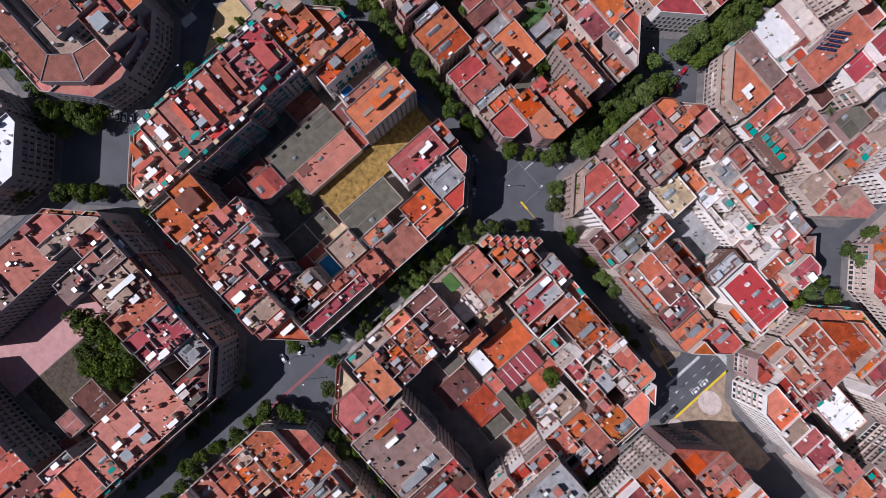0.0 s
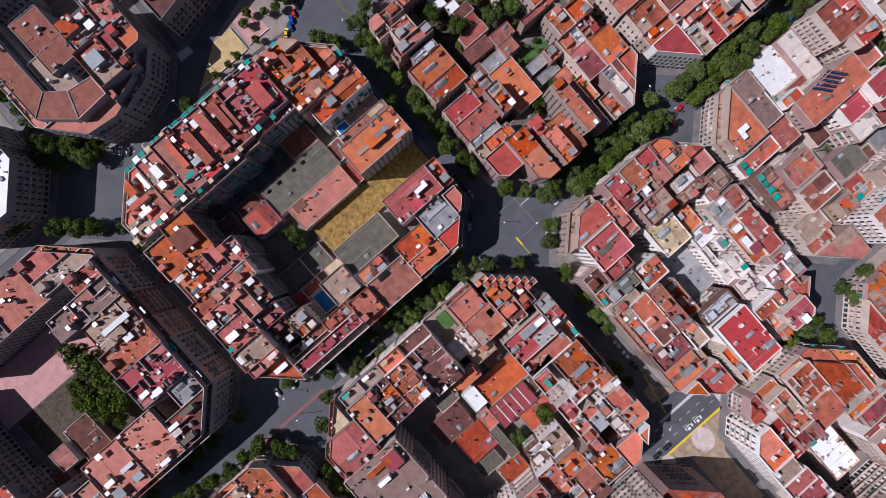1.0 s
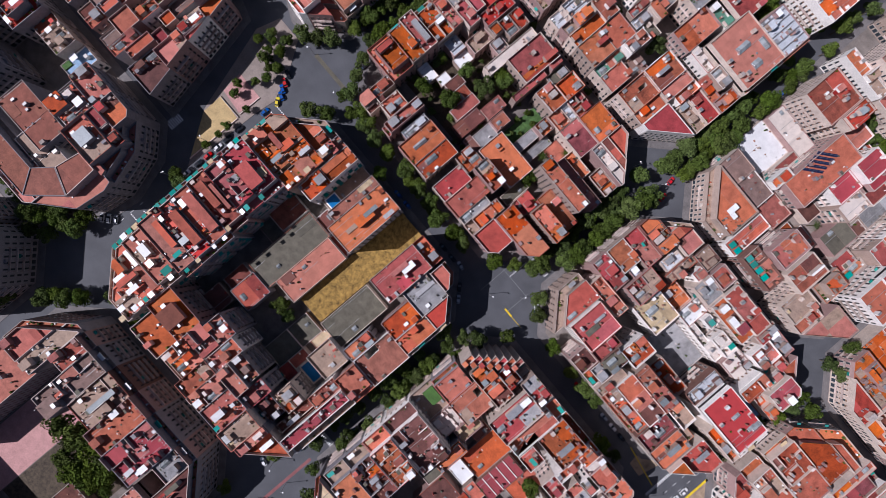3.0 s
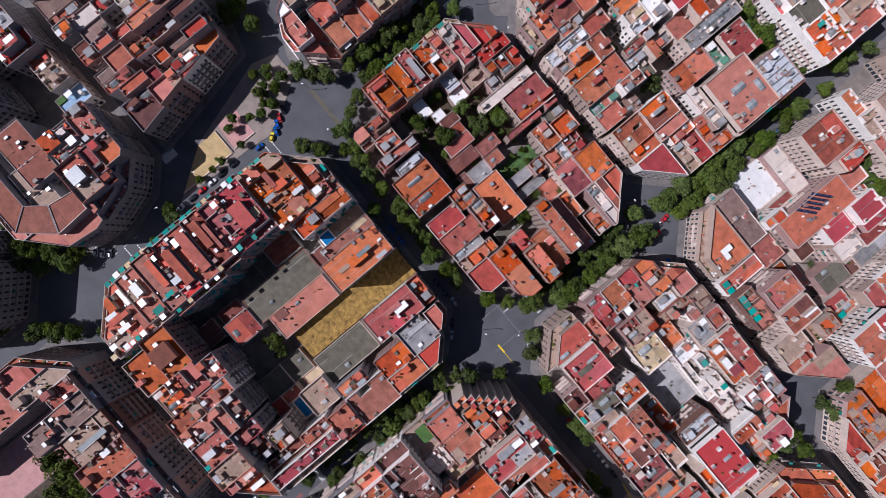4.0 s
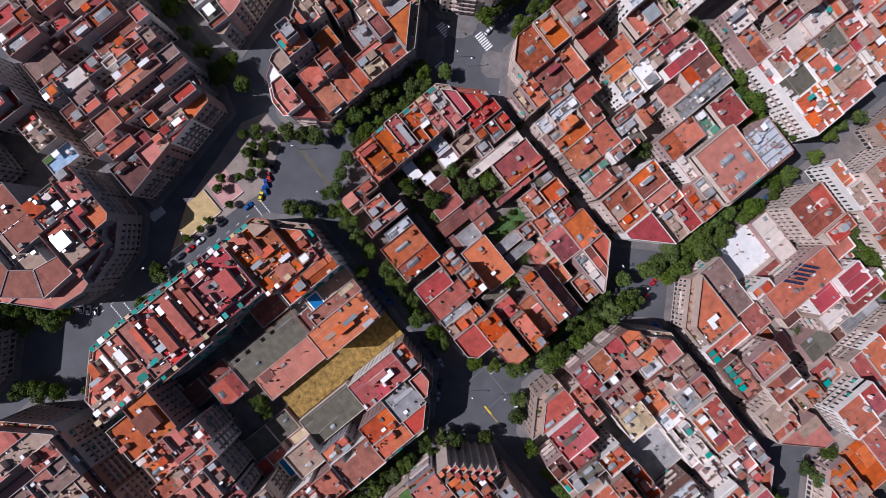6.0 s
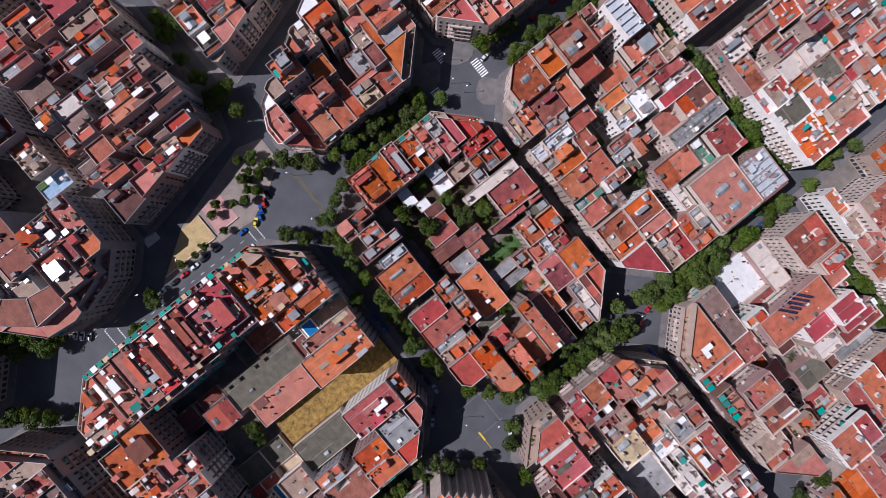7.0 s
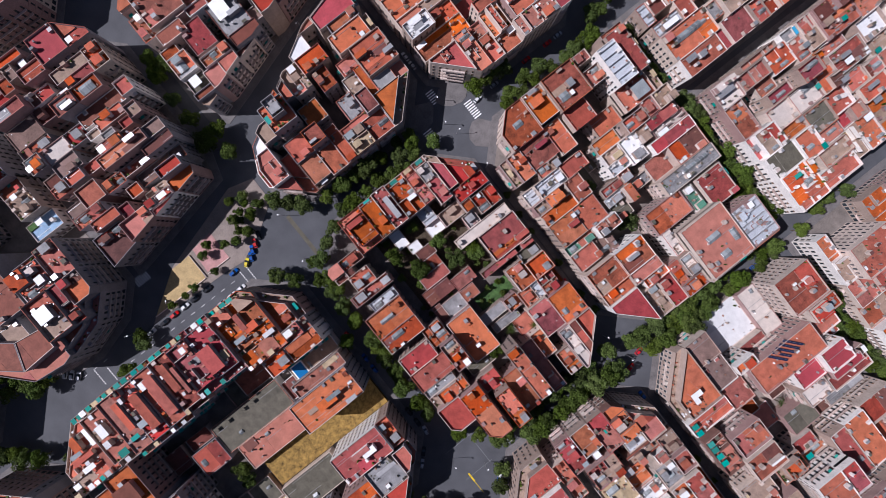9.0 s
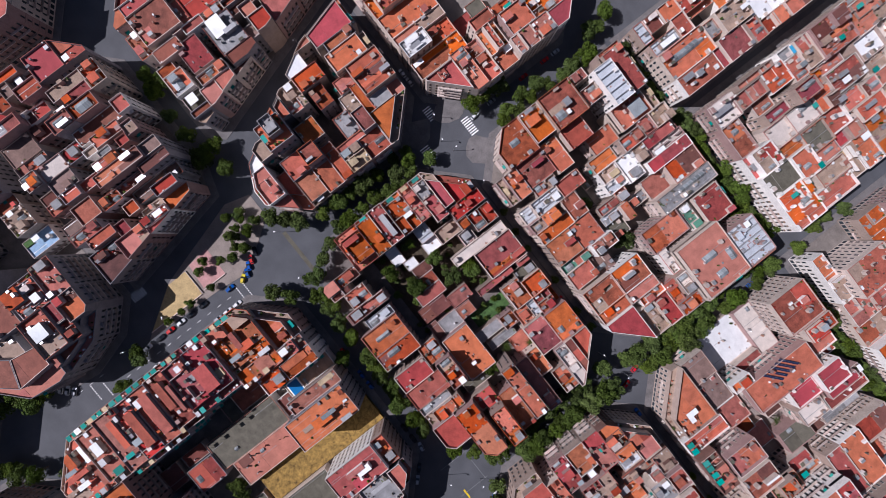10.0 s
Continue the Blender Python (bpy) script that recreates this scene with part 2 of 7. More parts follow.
# ---- lots: houses round the block, low buildings in the courts ----
LOTS, COATS = [], []


def plot(block, poly, z, tone, coat=None, terrace=0):
    """A house or low building on a convex plot; coat: which of the walls' renders it has; terrace: how far its top storey stands back from the street."""
    # every roof at a height of its own, so that no two lie in one plane
    LOTS.append((block, poly, z + 0.06 * (len(LOTS) % 9), tone))
    COATS.append((coat, terrace))


def lot(block, x0, x1, y0, y1, z, tone, coat=None, terrace=0):
    poly = clip([(x0, y0), (x1, y0), (x1, y1), (x0, y1)], BLOCKS[block])
    if poly and area(poly) > 12:
        plot(block, poly, z, tone, coat, terrace)


def canopy(a, c, d, e, z, h, k, closed, mats):
    """A sloping cover on posts, or on walls where closed."""
    q = Build()
    q.v += [(a, d, z + h), (c, d, z + h), (c, e, z + h + k), (a, e, z + h + k), (a, d, z + h - 0.07), (c, d, z + h - 0.07), (c, e, z + h + k - 0.07), (a, e, z + h + k - 0.07)]
    q.f += [(0, 1, 2, 3), (7, 6, 5, 4), (0, 4, 5, 1), (1, 5, 6, 2), (2, 6, 7, 3), (3, 7, 4, 0)]
    q.i += [0] * 6
    if closed:
        q.box(a + 0.1, c - 0.1, d + 0.1, e - 0.1, z - 0.05, z + h - 0.07, 2)
    else:
        for u, v in ((a + 0.1, d + 0.1), (c - 0.1, d + 0.1), (a + 0.1, e - 0.1), (c - 0.1, e - 0.1)):
            q.box(u - 0.04, u + 0.04, v - 0.04, v + 0.04, z - 0.05, z + h - 0.07, 1)
    return q.done("canopy", mats)


WORD = {"O": "orange terracotta", "R": "red terracotta", "P": "pink terracotta", "B": "brown tiled", "M": "maroon sheet", "T": "tan gravel", "Y": "cream paved",
        "C": "pale blue paved", "G": "grey felt", "K": "dark grey asphalt", "W": "white sheet", "S": "ribbed pale sheet", "D": "bright red sheet", "I": "ivory screed", "N": "faded terracotta", "H": "bright orange tiled",
        "Z": "rose tiled", "F": "crimson coated", "U": "taupe felt", "J": "green coated", "A": "russet toned"}
WALLWORD = ["cream", "tan", "white", "rose", "brown brick", "grey"]
HEART = Vector((-44, 50))
NEAR = {"O": "OOBPT", "R": "ROOPBT", "P": "PBROPTG", "B": "BPOPR", "M": "M", "T": "TPY", "Y": "YT", "G": "GK", "K": "K", "W": "WG", "C": "C", "S": "S", "D": "D", "I": "I", "N": "NP", "H": "HO", "Z": "ZZPG", "F": "FZ", "U": "UP", "J": "JP", "A": "AA"}


ITEMS = []


def item(kind, tone, x0, x1, y0, y1):
    ITEMS.append((kind, tone, x0, x1, y0, y1))


def ground_patch(block, poly, z, tone):
    if tone == "X":
        pool = new("swimming_pool", None)
        b = Build()
        n = len(poly)
        rim = inset(poly, 0.7)
        b.prism(poly, 0.2, 0.5, 0)
        part("pool_surround", b.done("pool_surround", [COPING]), pool)
        part("water", Build().prism(rim, 0.4, 0.52).done("water", [POOL]), pool, label="clear blue water")
        tagged(pool, "small blue swimming pool with pale stone surround in a courtyard", "pool")
        return
    me = Build().prism(poly, 0.2, max(0.5, z), 0).done("grass_plot", [ROOF[tone]])
    tagged(new("garden_soil" if tone == "E" else "grass_plot", me), "dry yellow grass plot behind courtyard walls" if tone == "V" else "dark bare soil of a shaded courtyard garden" if tone == "E" else "small green lawn in a courtyard garden", "grass", kind="stuff")


def cut(poly, a, b, d):
    """What is left of a convex polygon when the strip of depth d along the line a-b (inside to its left) is taken off."""
    e = (Vector(b) - Vector(a)).normalized()
    nrm = Vector((-e.y, e.x))
    p = Vector(a) + nrm * d
    far_off = 500
    q = [p - e * far_off, p + e * far_off, p + e * far_off + nrm * far_off, p - e * far_off + nrm * far_off]
    return clip(poly, [tuple(v) for v in q])


def ring_walls(b, poly, inner, z0, z1, floor, mi=0, cap=1):
    """Outer walls, the inside of the parapet and its coping."""
    n = len(poly)
    for i in range(n):
        j = (i + 1) % n
        b.wall(poly[i], poly[j], z0, z1, mi)
        b.wall(inner[j], inner[i], floor, z1, mi)
        k = len(b.v)
        b.v += [(*poly[i], z1), (*poly[j], z1), (*inner[j], z1), (*inner[i], z1)]
        b.f.append((k, k + 1, k + 2, k + 3))
        b.i.append(cap)


def on_street(block, a, c):
    """Whether the front a-c lies on the outline of its block."""
    edges = zip(BLOCKS[block], BLOCKS[block][1:] + BLOCKS[block][:1])
    return any(all(abs((v[0] - u[0]) * (p[1] - u[1]) - (v[1] - u[1]) * (p[0] - u[0])) < 0.5 * math.dist(u, v) for p in (a, c)) for u, v in edges)


def house(block, lotpoly, z, tone, seed, coat=None, terrace=0):
    rng = random.Random(seed)
    bare, tone = tone.islower(), tone.upper()
    low = z < 7.4
    bx = [p[0] for p in lotpoly]
    by = [p[1] for p in lotpoly]
    x0, x1, y0, y1 = min(bx), max(bx), min(by), max(by)
    cx, cy = (x0 + x1) / 2, (y0 + y1) / 2
    east = cx + cy * 0.5 > 60
    wi = rng.choice((2, 0, 0, 0, 3, 1) if block == "Y" else (0, 2, 0, 1, 3, 0) if cx + cy * 0.5 > 150 or block in "LNR" else (0, 3, 1, 3, 1, 3) if block == "D" else (0, 2, 1, 3, 4, 1) if east else (5, 4, 5, 3, 1) if block == "E" else (0, 1, 3, 2, 5, 5) if block in "AP" else (5, 3, 0, 5, 1, 2))
    wi = 2 if tone == "D" else wi if coat is None else coat
    wall = WALL[wi]
    size = area(lotpoly)
    far = (HEART - Vector((cx, cy))).length > 175
    root = new("courtyard_building" if low else "corner_house" if len(lotpoly) > 4 else "narrow_house" if size < 100 else "tall_apartment_house" if z >= 18.5 else "apartment_house")
    root.location = (cx, cy, 0)
    base = Matrix.Translation((-cx, -cy, 0))
    if low:
        tagged(root, "low courtyard building with %s roof and %s walls" % (WORD[tone], WALLWORD[wi]), "building", "courtyard buildings")
    else:
        tagged(root, "%s roofed house with terraces and %s facade" % (WORD[tone], WALLWORD[wi]), "house", "houses round the blocks")
    n = len(lotpoly)
    # the fronts that no neighbour hides
    fronts = []
    for i in range(n):
        a, c = Vector(lotpoly[i]), Vector(lotpoly[(i + 1) % n])
        mid, e = (a + c) / 2, (c - a).normalized()
        probe = mid + Vector((e.y, -e.x)) * 1.6
        if (c - a).length > 4 and not any(zz > max(7.4, z - 5.0) and within(pp, *probe) for bb, pp, zz, tt in LOTS if bb == block):
            fronts.append((a, c))
    # on some houses the top storey stands back from the street behind a terrace
    poly, drop = lotpoly, 0.0
    avenue = block == "A" and any(c.x - a.x < 0.1 and abs(a.x + 113) < 0.5 and abs(c.x + 113) < 0.5 for a, c in fronts)
    if avenue:
        fronts.sort(key=lambda q: abs(q[0].x + 113) + abs(q[1].x + 113))
    if terrace:
        fronts.sort(key=lambda q: not on_street(block, *q))
    if not low and fronts and (terrace or (z > 12.5 and min(x1 - x0, y1 - y0) > (5 if avenue else 8.5) and (avenue or (not bare and rng.random() < 0.3)))):
        back = lotpoly
        for a, c in fronts[:3]:
            if not terrace or on_street(block, a, c):
                back = cut(back, a, c, terrace or rng.uniform(2.2, 3.6)) or back
        if back is not lotpoly and area(back) > 0.3 * size:
            poly, drop = back, 3.0
    rim = 0.35 if low or tone == "A" else rng.choice((0.5, 0.7, 0.9, 1.1)) if bare else rng.choice((0.6, 0.9, 1.1, 1.4, 1.7))
    inner = inset(poly, 0.22)
    b = Build()
    if drop:
        hem = inset(lotpoly, 0.25)
        zt = z - drop
        ring_walls(b, lotpoly, hem, 0.1, zt + 1.0, zt - 0.1)
        part("front_terrace", Build().prism(hem, zt - 0.3, zt, 1, 0).done("front_terrace", [ROOF[rng.choice((tone, "P", "O", "T"))], wall]), root, base)
        ring_walls(b, poly, inner, zt - 0.05, z + rim, z - 0.1)
    else:
        ring_walls(b, poly, inner, 0.1, z + rim, z - 0.1)
    part("wall", b.done("wall", [wall, rng.choice((COPING, COPING, wall, wall, ROOF["P"], ROOF[tone], WALL[2] if east else COPING))]), root, base)

    def put(name, me, m=Matrix(), label=""):
        return part(name, me, root, base @ m, label)

    # the roof cut into cells: level terrace, raised paving, roof rooms, light wells
    mine = [q for q in ITEMS if all(within(poly, u, v) for u in q[2:4] for v in q[4:6])]
    reserved = [(*q[2:], q[0] == "d") for q in mine]
    leaves, wells, raised, rooms = [], [q[2:] for q in mine if q[0] == "d"], [], []
    tones = [tone, tone, rng.choice(NEAR[tone]), rng.choice(NEAR[tone])]
    plain = low or bare or tone in "WKMGCS" or rng.random() < 0.42

    def split(a, c, d, e):
        w, h = c - a, e - d
        for q in reserved:
            if q[0] < c - 0.05 and q[1] > a + 0.05 and q[2] < e - 0.05 and q[3] > d + 0.05:
                for u in q[:2]:
                    if a + 0.05 < u < c - 0.05:
                        return split(a, u, d, e), split(u, c, d, e)
                for u in q[2:4]:
                    if d + 0.05 < u < e - 0.05:
                        return split(a, c, d, u), split(a, c, u, e)
                return None
        if max(w, h) > (12.0 if plain else rng.uniform(5.0, 9.5)) and min(w, h) > 1.6:
            u = rng.uniform(0.32, 0.68)
            if w * rng.uniform(0.8, 1.25) > h:
                return split(a, a + w * u, d, e), split(a + w * u, c, d, e)
            return split(a, c, d, d + h * u), split(a, c, d + h * u, e)
        q = clip([(a, d), (c, d), (c, e), (a, e)], inner)
        if not q or area(q) < 0.6:
            return None
        r = rng.random()
        whole = all(within(inner, x, y) for x in (a, c) for y in (d, e))
        inside = whole and all(within(inset(inner, 0.6), x, y) for x in (a, c) for y in (d, e))
        if inside and not plain and 1.5 < min(w, h) and max(w, h) < 4.8 and r < 0.18 and len(wells) < 3:
            wells.append((a, c, d, e))
            return None
        top = z
        if not low and not plain and 0.24 < r < 0.36 and min(w, h) > 2 and max(w, h) < 9 and len(rooms) < 2:
            top = z + rng.uniform(2.3, 3.0)
            rooms.append((q, top))
        elif r > (0.8 if plain else 0.66) and not (bare and size > 380):
            top = z + (rng.uniform(0.04, 0.12) if r < 0.85 or plain else rng.uniform(0.3, 0.9))
            raised.append((q, top, rng.randrange(1, 4) if not low else 0))
        if whole:
            leaves.append([a, c, d, e, top, []])
        return None

    xs, ys = [p[0] for p in inner], [p[1] for p in inner]
    split(min(xs), max(xs), min(ys), max(ys))
    b = Build()
    loops = [[Vector((*p, z)) for p in inner]] + [[Vector((a, d, z)), Vector((a, e, z)), Vector((c, e, z)), Vector((c, d, z))] for a, c, d, e in wells]
    flat = [v for loop in loops for v in loop]
    b.v += [tuple(v) for v in flat]
    for tri in tessellate_polygon(loops):
        p, q, r = (flat[i] for i in tri)
        b.f.append(tuple(tri) if (q - p).cross(r - p).z > 0 else tuple(reversed(tri)))
        b.i.append(0)
    k = len(inner)
    for a, c, d, e in wells:
        bottom = max(0.6, z - 11)
        j = len(b.v)
        b.v += [(a, d, bottom), (a, e, bottom), (c, e, bottom), (c, d, bottom)]
        for s in range(4):
            t = (s + 1) % 4
            b.f.append((k + s, j + s, j + t, k + t))
            b.i.append(1)
        b.f.append((j, j + 3, j + 2, j + 1))
        b.i.append(1)
        k += 4
    put("roof_terrace", b.done("roof_terrace", [ROOF[tone], wall]))
    for q, top in rooms:
        b = Build().prism(q, z - 0.05, top - 0.16, 0)
        b.prism(inset(q, -0.12), top - 0.16, top, 1)
        put("roof_room", b.done("roof_room", [wall, ROOF[rng.choice(tones)]]))

    def spot(w, d, tries=10, edge=False):
        for _ in range(tries):
            if not leaves:
                return None
            a, c, dd, e, top, used = rng.choice(leaves)
            if c - a < w + 0.5 or e - dd < d + 0.5:
                continue
            u, v = rng.uniform(a + 0.2, c - 0.2 - w), rng.uniform(dd + 0.2, e - 0.2 - d)
            if edge:
                k = rng.randrange(4)
                u = (a + 0.15, c - 0.15 - w, u, u)[k]
                v = (v, v, dd + 0.15, e - 0.15 - d)[k]
            if all(u > o[1] + 0.2 or u + w < o[0] - 0.2 or v > o[3] + 0.2 or v + d < o[2] - 0.2 for o in used):
                used.append((u, u + w, v, v + d))
                return u, u + w, v, v + d, top
        return None

    def turned(s, h, me, name):
        a, e, c, d, top = s
        w, dd = e - a, d - c
        m = Matrix.Translation(((a + e) / 2, (c + d) / 2, top))
        ob = put(name, me, m @ Matrix.Rotation(radians(90), 4, "Z") @ Matrix.Diagonal((dd, w, h, 1)) if dd > w else m @ Matrix.Diagonal((w, dd, h, 1)))
        if me is SKYLIGHT:
            part("glazing", PANES, ob)

    if low:
        if tone == "M":
            for k in range(1, 5):
                u = y0 + (y1 - y0) * k / 5
                put("roof_seam", cube(WHITEPAINT), placed(x0 + 0.4, x1 - 0.4, u - 0.15, u + 0.15, z, z + 0.4))
        elif rng.random() < 0.4:
            s = spot(rng.uniform(1.5, 3), rng.uniform(1.2, 2.5))
            if s:
                turned(s, 0.8, SKYLIGHT, "skylight")
    for kind, colour, a, c, d, e in mine:
        if kind == "r":
            h = rng.uniform(2.3, 2.8)
            q = Build().box(a, c, d, e, z - 0.05, z + h, 0).box(a - 0.15, c + 0.15, d - 0.15, e + 0.15, z + h, z + h + 0.18, 1)
            put("roof_room", q.done("roof_room", [wall, ROOF[colour]]), Matrix(), "flat-topped roof room with %s covering" % WORD.get(colour, "tiled"))
        elif kind == "k":
            put("terrace_paving", cube(ROOF[colour]), placed(a, c, d, e, z - 0.05, z + rng.uniform(0.3, 0.6)))
        elif kind == "s":
            turned((a, c, d, e, z), rng.uniform(0.9, 1.4), SKYLIGHT, "skylight")
        elif kind in "wmgby":
            h = rng.uniform(2.2, 2.7)
            cover = {"w": rng.choice((WHITEPAINT, WHITEPAINT, METAL)), "m": rng.choice((METAL, SKYGLASS)), "g": TEAL, "b": BLUECLOTH, "y": ROOF["Y"]}[kind]
            put("awning" if kind in "gby" else "canopy", canopy(a, c, d, e, z, h, 0.25 if kind in "gby" else 0.12, kind in "wm" and rng.random() < 0.6, [cover, METAL, wall]), Matrix(),
                {"g": "teal green terrace awning", "b": "bright blue terrace awning", "y": "cream terrace awning"}.get(kind, "pale flat canopy over the terrace"))
    if bare and not mine and not far and z > 10 and size > 45 and tone not in "GKSI" and rng.random() < 0.5:
        s = spot(rng.uniform(2.0, 2.8), rng.uniform(2.2, 3.6), 20, edge=True)
        if s:
            turned(s, rng.uniform(2.1, 2.6), hut(rng.choice((wall, WALL[2], COPING)), ROOF[rng.choice((tone, "O", "P"))]), "stair_hut")
    if not low and not bare:
        if not mine and not far and len(rooms) < 2:
            s = spot(rng.uniform(2.2, 3.2), rng.uniform(2.4, 4.0), 20)
            if s:
                turned(s, rng.uniform(2.2, 2.7), hut(rng.choice((wall, COPING, WALL[1])), ROOF[rng.choice((tone, tone, tone, "P", "G"))]), "stair_hut")
        if not mine and rng.random() < 0.32:
            s = spot(rng.uniform(1.6, 2.6), rng.uniform(2.4, 4.6), 16)
            if s:
                turned(s, rng.uniform(0.8, 1.3), SKYLIGHT, "skylight")
        if rng.random() < (0.2 if mine else 0.36):
            s = spot(rng.uniform(1.8, 2.8), rng.uniform(2.2, 4.2), 16, edge=True)
            if s:
                put("canopy", canopy(*s, rng.uniform(2.1, 2.5), 0.1, rng.random() < 0.5, [rng.choice((WHITEPAINT, WHITEPAINT, METAL, SKYGLASS, TEAL, COPING)), METAL, wall]), Matrix(), "light terrace canopy on thin posts")
        for _ in range(0 if far or rng.random() < 0.35 else 1):
            s = spot(0.9, 0.9, edge=rng.random() < 0.6)
            if s:
                put("chimney", CHIMNEY, Matrix.Translation(((s[0] + s[1]) / 2, (s[2] + s[3]) / 2, s[4])) @ Matrix.Rotation(radians(rng.choice((0, 90))), 4, "Z"))
    # small things that lie about: vents, units, pots, boxes, parting walls, pipes
    if tone == "S":
        u = x0 + 1.5
        while u < x1 - 1:
            put("roof_seam", cube(METAL), placed(u, u + 0.25, y0 + 0.3, y1 - 0.3, z, z + 0.7))
            u += 3.2
    q = Build()
    for cell, top, k in raised:
        q.prism(inset(cell, 0.03), z - 0.05, top, 6, k + 6 if k else 10)
    for _ in range(0 if tone in "KC" else int(min(14, size / 22)) if bare else int(min(50, size / (25 if low else 10 if not far else 14)))):
        u = spot(rng.uniform(0.2, 0.9), rng.uniform(0.2, 0.7), 3, edge=rng.random() < 0.8)
        if u:
            q.box(*u[:4], u[4] - 0.02, u[4] + rng.choice((0.15, 0.3, 0.5, 0.8, 1.4)), rng.choice((0, 1, 1, 2, 2, 3, 4, 5, 5, 6)))
    for _ in range(0 if low else int(min(5, size / 60)) if bare else int(min(7, size / 35))):
        u = spot(rng.uniform(0.8, 2.0), rng.uniform(0.8, 2.0), 6, edge=True)
        if u:
            h = rng.choice((0.7, 1.2, 1.8, 2.2))
            q.box(*u[:4], u[4] - 0.02, u[4] + h, 6, rng.choice((0, 1, 1, 4, 5, 5, 6)))
    for a, c, d, e, top, used in leaves:
        if rng.random() < 0.6 and not plain:
            side = rng.randrange(2)
            h = rng.choice((0.6, 1.0, 1.5, 2.0))
            if side:
                q.box(a, a + 0.2, d, e, top - 0.02, top + h, 6, 11)
            else:
                q.box(a, c, d, d + 0.2, top - 0.02, top + h, 6, 11)
        if rng.random() < 0.3:
            u = rng.uniform(a, c)
            q.box(u, u + 0.1, d + 0.1, e - 0.1, top - 0.02, top + 0.12, 1)
    if drop:
        for a, c in fronts[:3]:
            e = (c - a).normalized()
            inw = Vector((-e.y, e.x))
            for _ in range(int((c - a).length / 2.2)):
                p = a + e * rng.uniform(1, max(1.1, (c - a).length - 1)) + inw * rng.uniform(0.7, 1.6)
                w = rng.uniform(0.15, 0.45)
                if within(hem, *(p + inw * 0.5)) and within(hem, *p):
                    q.box(p.x - w, p.x + w, p.y - w, p.y + w, z - drop - 0.02, z - drop + rng.choice((0.4, 0.7, 1.0)), rng.choice((0, 2, 3, 3, 5)))
    if q.f:
        tagged(put("roof_clutter", q.done("roof_clutter", [rng.choice((COPING, WHITEPAINT, WHITEPAINT)), METAL, SOOT, LEAF, ROOF["K"], ROOF[tones[2]], wall] + [ROOF[t] for t in tones[1:]] + [ROOF[tone], COPING])), kind="stuff")
    if low:
        return
    # awnings over the front terrace
    if drop and fronts and avenue:
        ends = sorted(p[1] for p in lotpoly if abs(p[0] + 113) < 0.5)
        u = ends[0] + 0.4
        while u < ends[-1] - 2.6:
            w = rng.uniform(1.8, 2.8)
            if rng.random() < 0.85:
                put("awning", canopy(-112.6, -110.6 + rng.uniform(-0.4, 0.2), u, u + w, z - drop, 2.2, 0.25, False, [rng.choice((TEAL, TEAL, TEAL, TEAL, WHITEPAINT, ROOF["Y"])), METAL, wall]), Matrix(), "cloth awning over a front terrace")
            u += w + 0.5
    if avenue and x1 < -80:
        u = y0 + 0.5
        while u < y1 - 2.8:
            w = rng.uniform(1.6, 2.6)
            if rng.random() < 0.6:
                put("awning", canopy(x1 - rng.uniform(1.6, 2.4), x1 - 0.1, u, u + w, z, 2.2, 0.2, False, [rng.choice((TEAL, TEAL, WHITEPAINT, METAL, ROOF["Y"])), METAL, wall]), Matrix(), "cloth awning over the back terrace")
            u += w + 0.6
    elif drop and fronts and rng.random() < 0.5:
        a, c = fronts[0]
        e = (c - a).normalized()
        if abs(e.x) > 0.98 or abs(e.y) > 0.98:
            inw = Vector((-e.y, e.x))
            p = a + e * rng.uniform(1.0, max(1.1, (c - a).length - 4.5)) + inw * 0.5
            o = p + e * 3.2 + inw * 1.7
            put("awning", canopy(min(p.x, o.x), max(p.x, o.x), min(p.y, o.y), max(p.y, o.y), z - drop, 2.2, 0.25, False, [rng.choice((TEAL, TEAL, WHITEPAINT, ROOF["Y"], METAL)), METAL, wall]), Matrix(), "cloth awning over a front terrace")
    # windows and balconies
    storey = 3.15
    zf1 = z - drop
    floors = max(2, int((zf1 - 0.6) / storey))
    style = 0.5 if block in "FMQ" else rng.random() * (0.69 if block in "IJHTYG" else 0.85)
    glazing = Build()
    for a, c in fronts:
        ln = (c - a).length
        e = (c - a) / ln
        out = Vector((e.y, -e.x))
        mid = (a + c) / 2
        turn = Matrix.Translation((mid.x, mid.y, 0)) @ Matrix.Rotation(math.atan2(e.y, e.x) + math.pi, 4, "Z")
        shown = out.dot((HEART - mid).normalized()) > 0.4 and (HEART - mid).length > 70
        cols = max(1, int(ln / (2.1 if east else 2.4)))
        panes = Build()
        mark = len(glazing.v)
        for f in range(floors):
            zf = 0.9 + f * storey
            if zf + 2.4 > zf1:
                break
            if block == "A" and out.x > 0.9 and mid.x < -70 and f:
                for k in range(int(ln / 2.2)):
                    if rng.random() < 0.5:
                        u = -ln / 2 + 0.3 + k * 2.2
                        panes.box(u, u + 1.8, 0.08, rng.uniform(0.9, 1.5), zf + 1.95, zf + 2.03, rng.choice((3, 3, 3, 0)))
            for k in range(cols):
                u = ln * ((k + 0.5) / cols - 0.5)
                w = rng.uniform(0.3, 0.45) if f else 0.8
                panes.box(u - w - 0.12, u + w + 0.12, -0.02, 0.06, zf - 0.1, zf + 2.15, 0)
                panes.box(u - w, u + w, 0.06, 0.075, zf, zf + (1.9 if style > 0.35 or not f else rng.choice((0.9, 1.4, 1.9))), 1)
                if style <= 0.35 and f:
                    panes.box(u - w, u + w, 0.06, 0.1, zf + 1.2, zf + 2.05, 2)
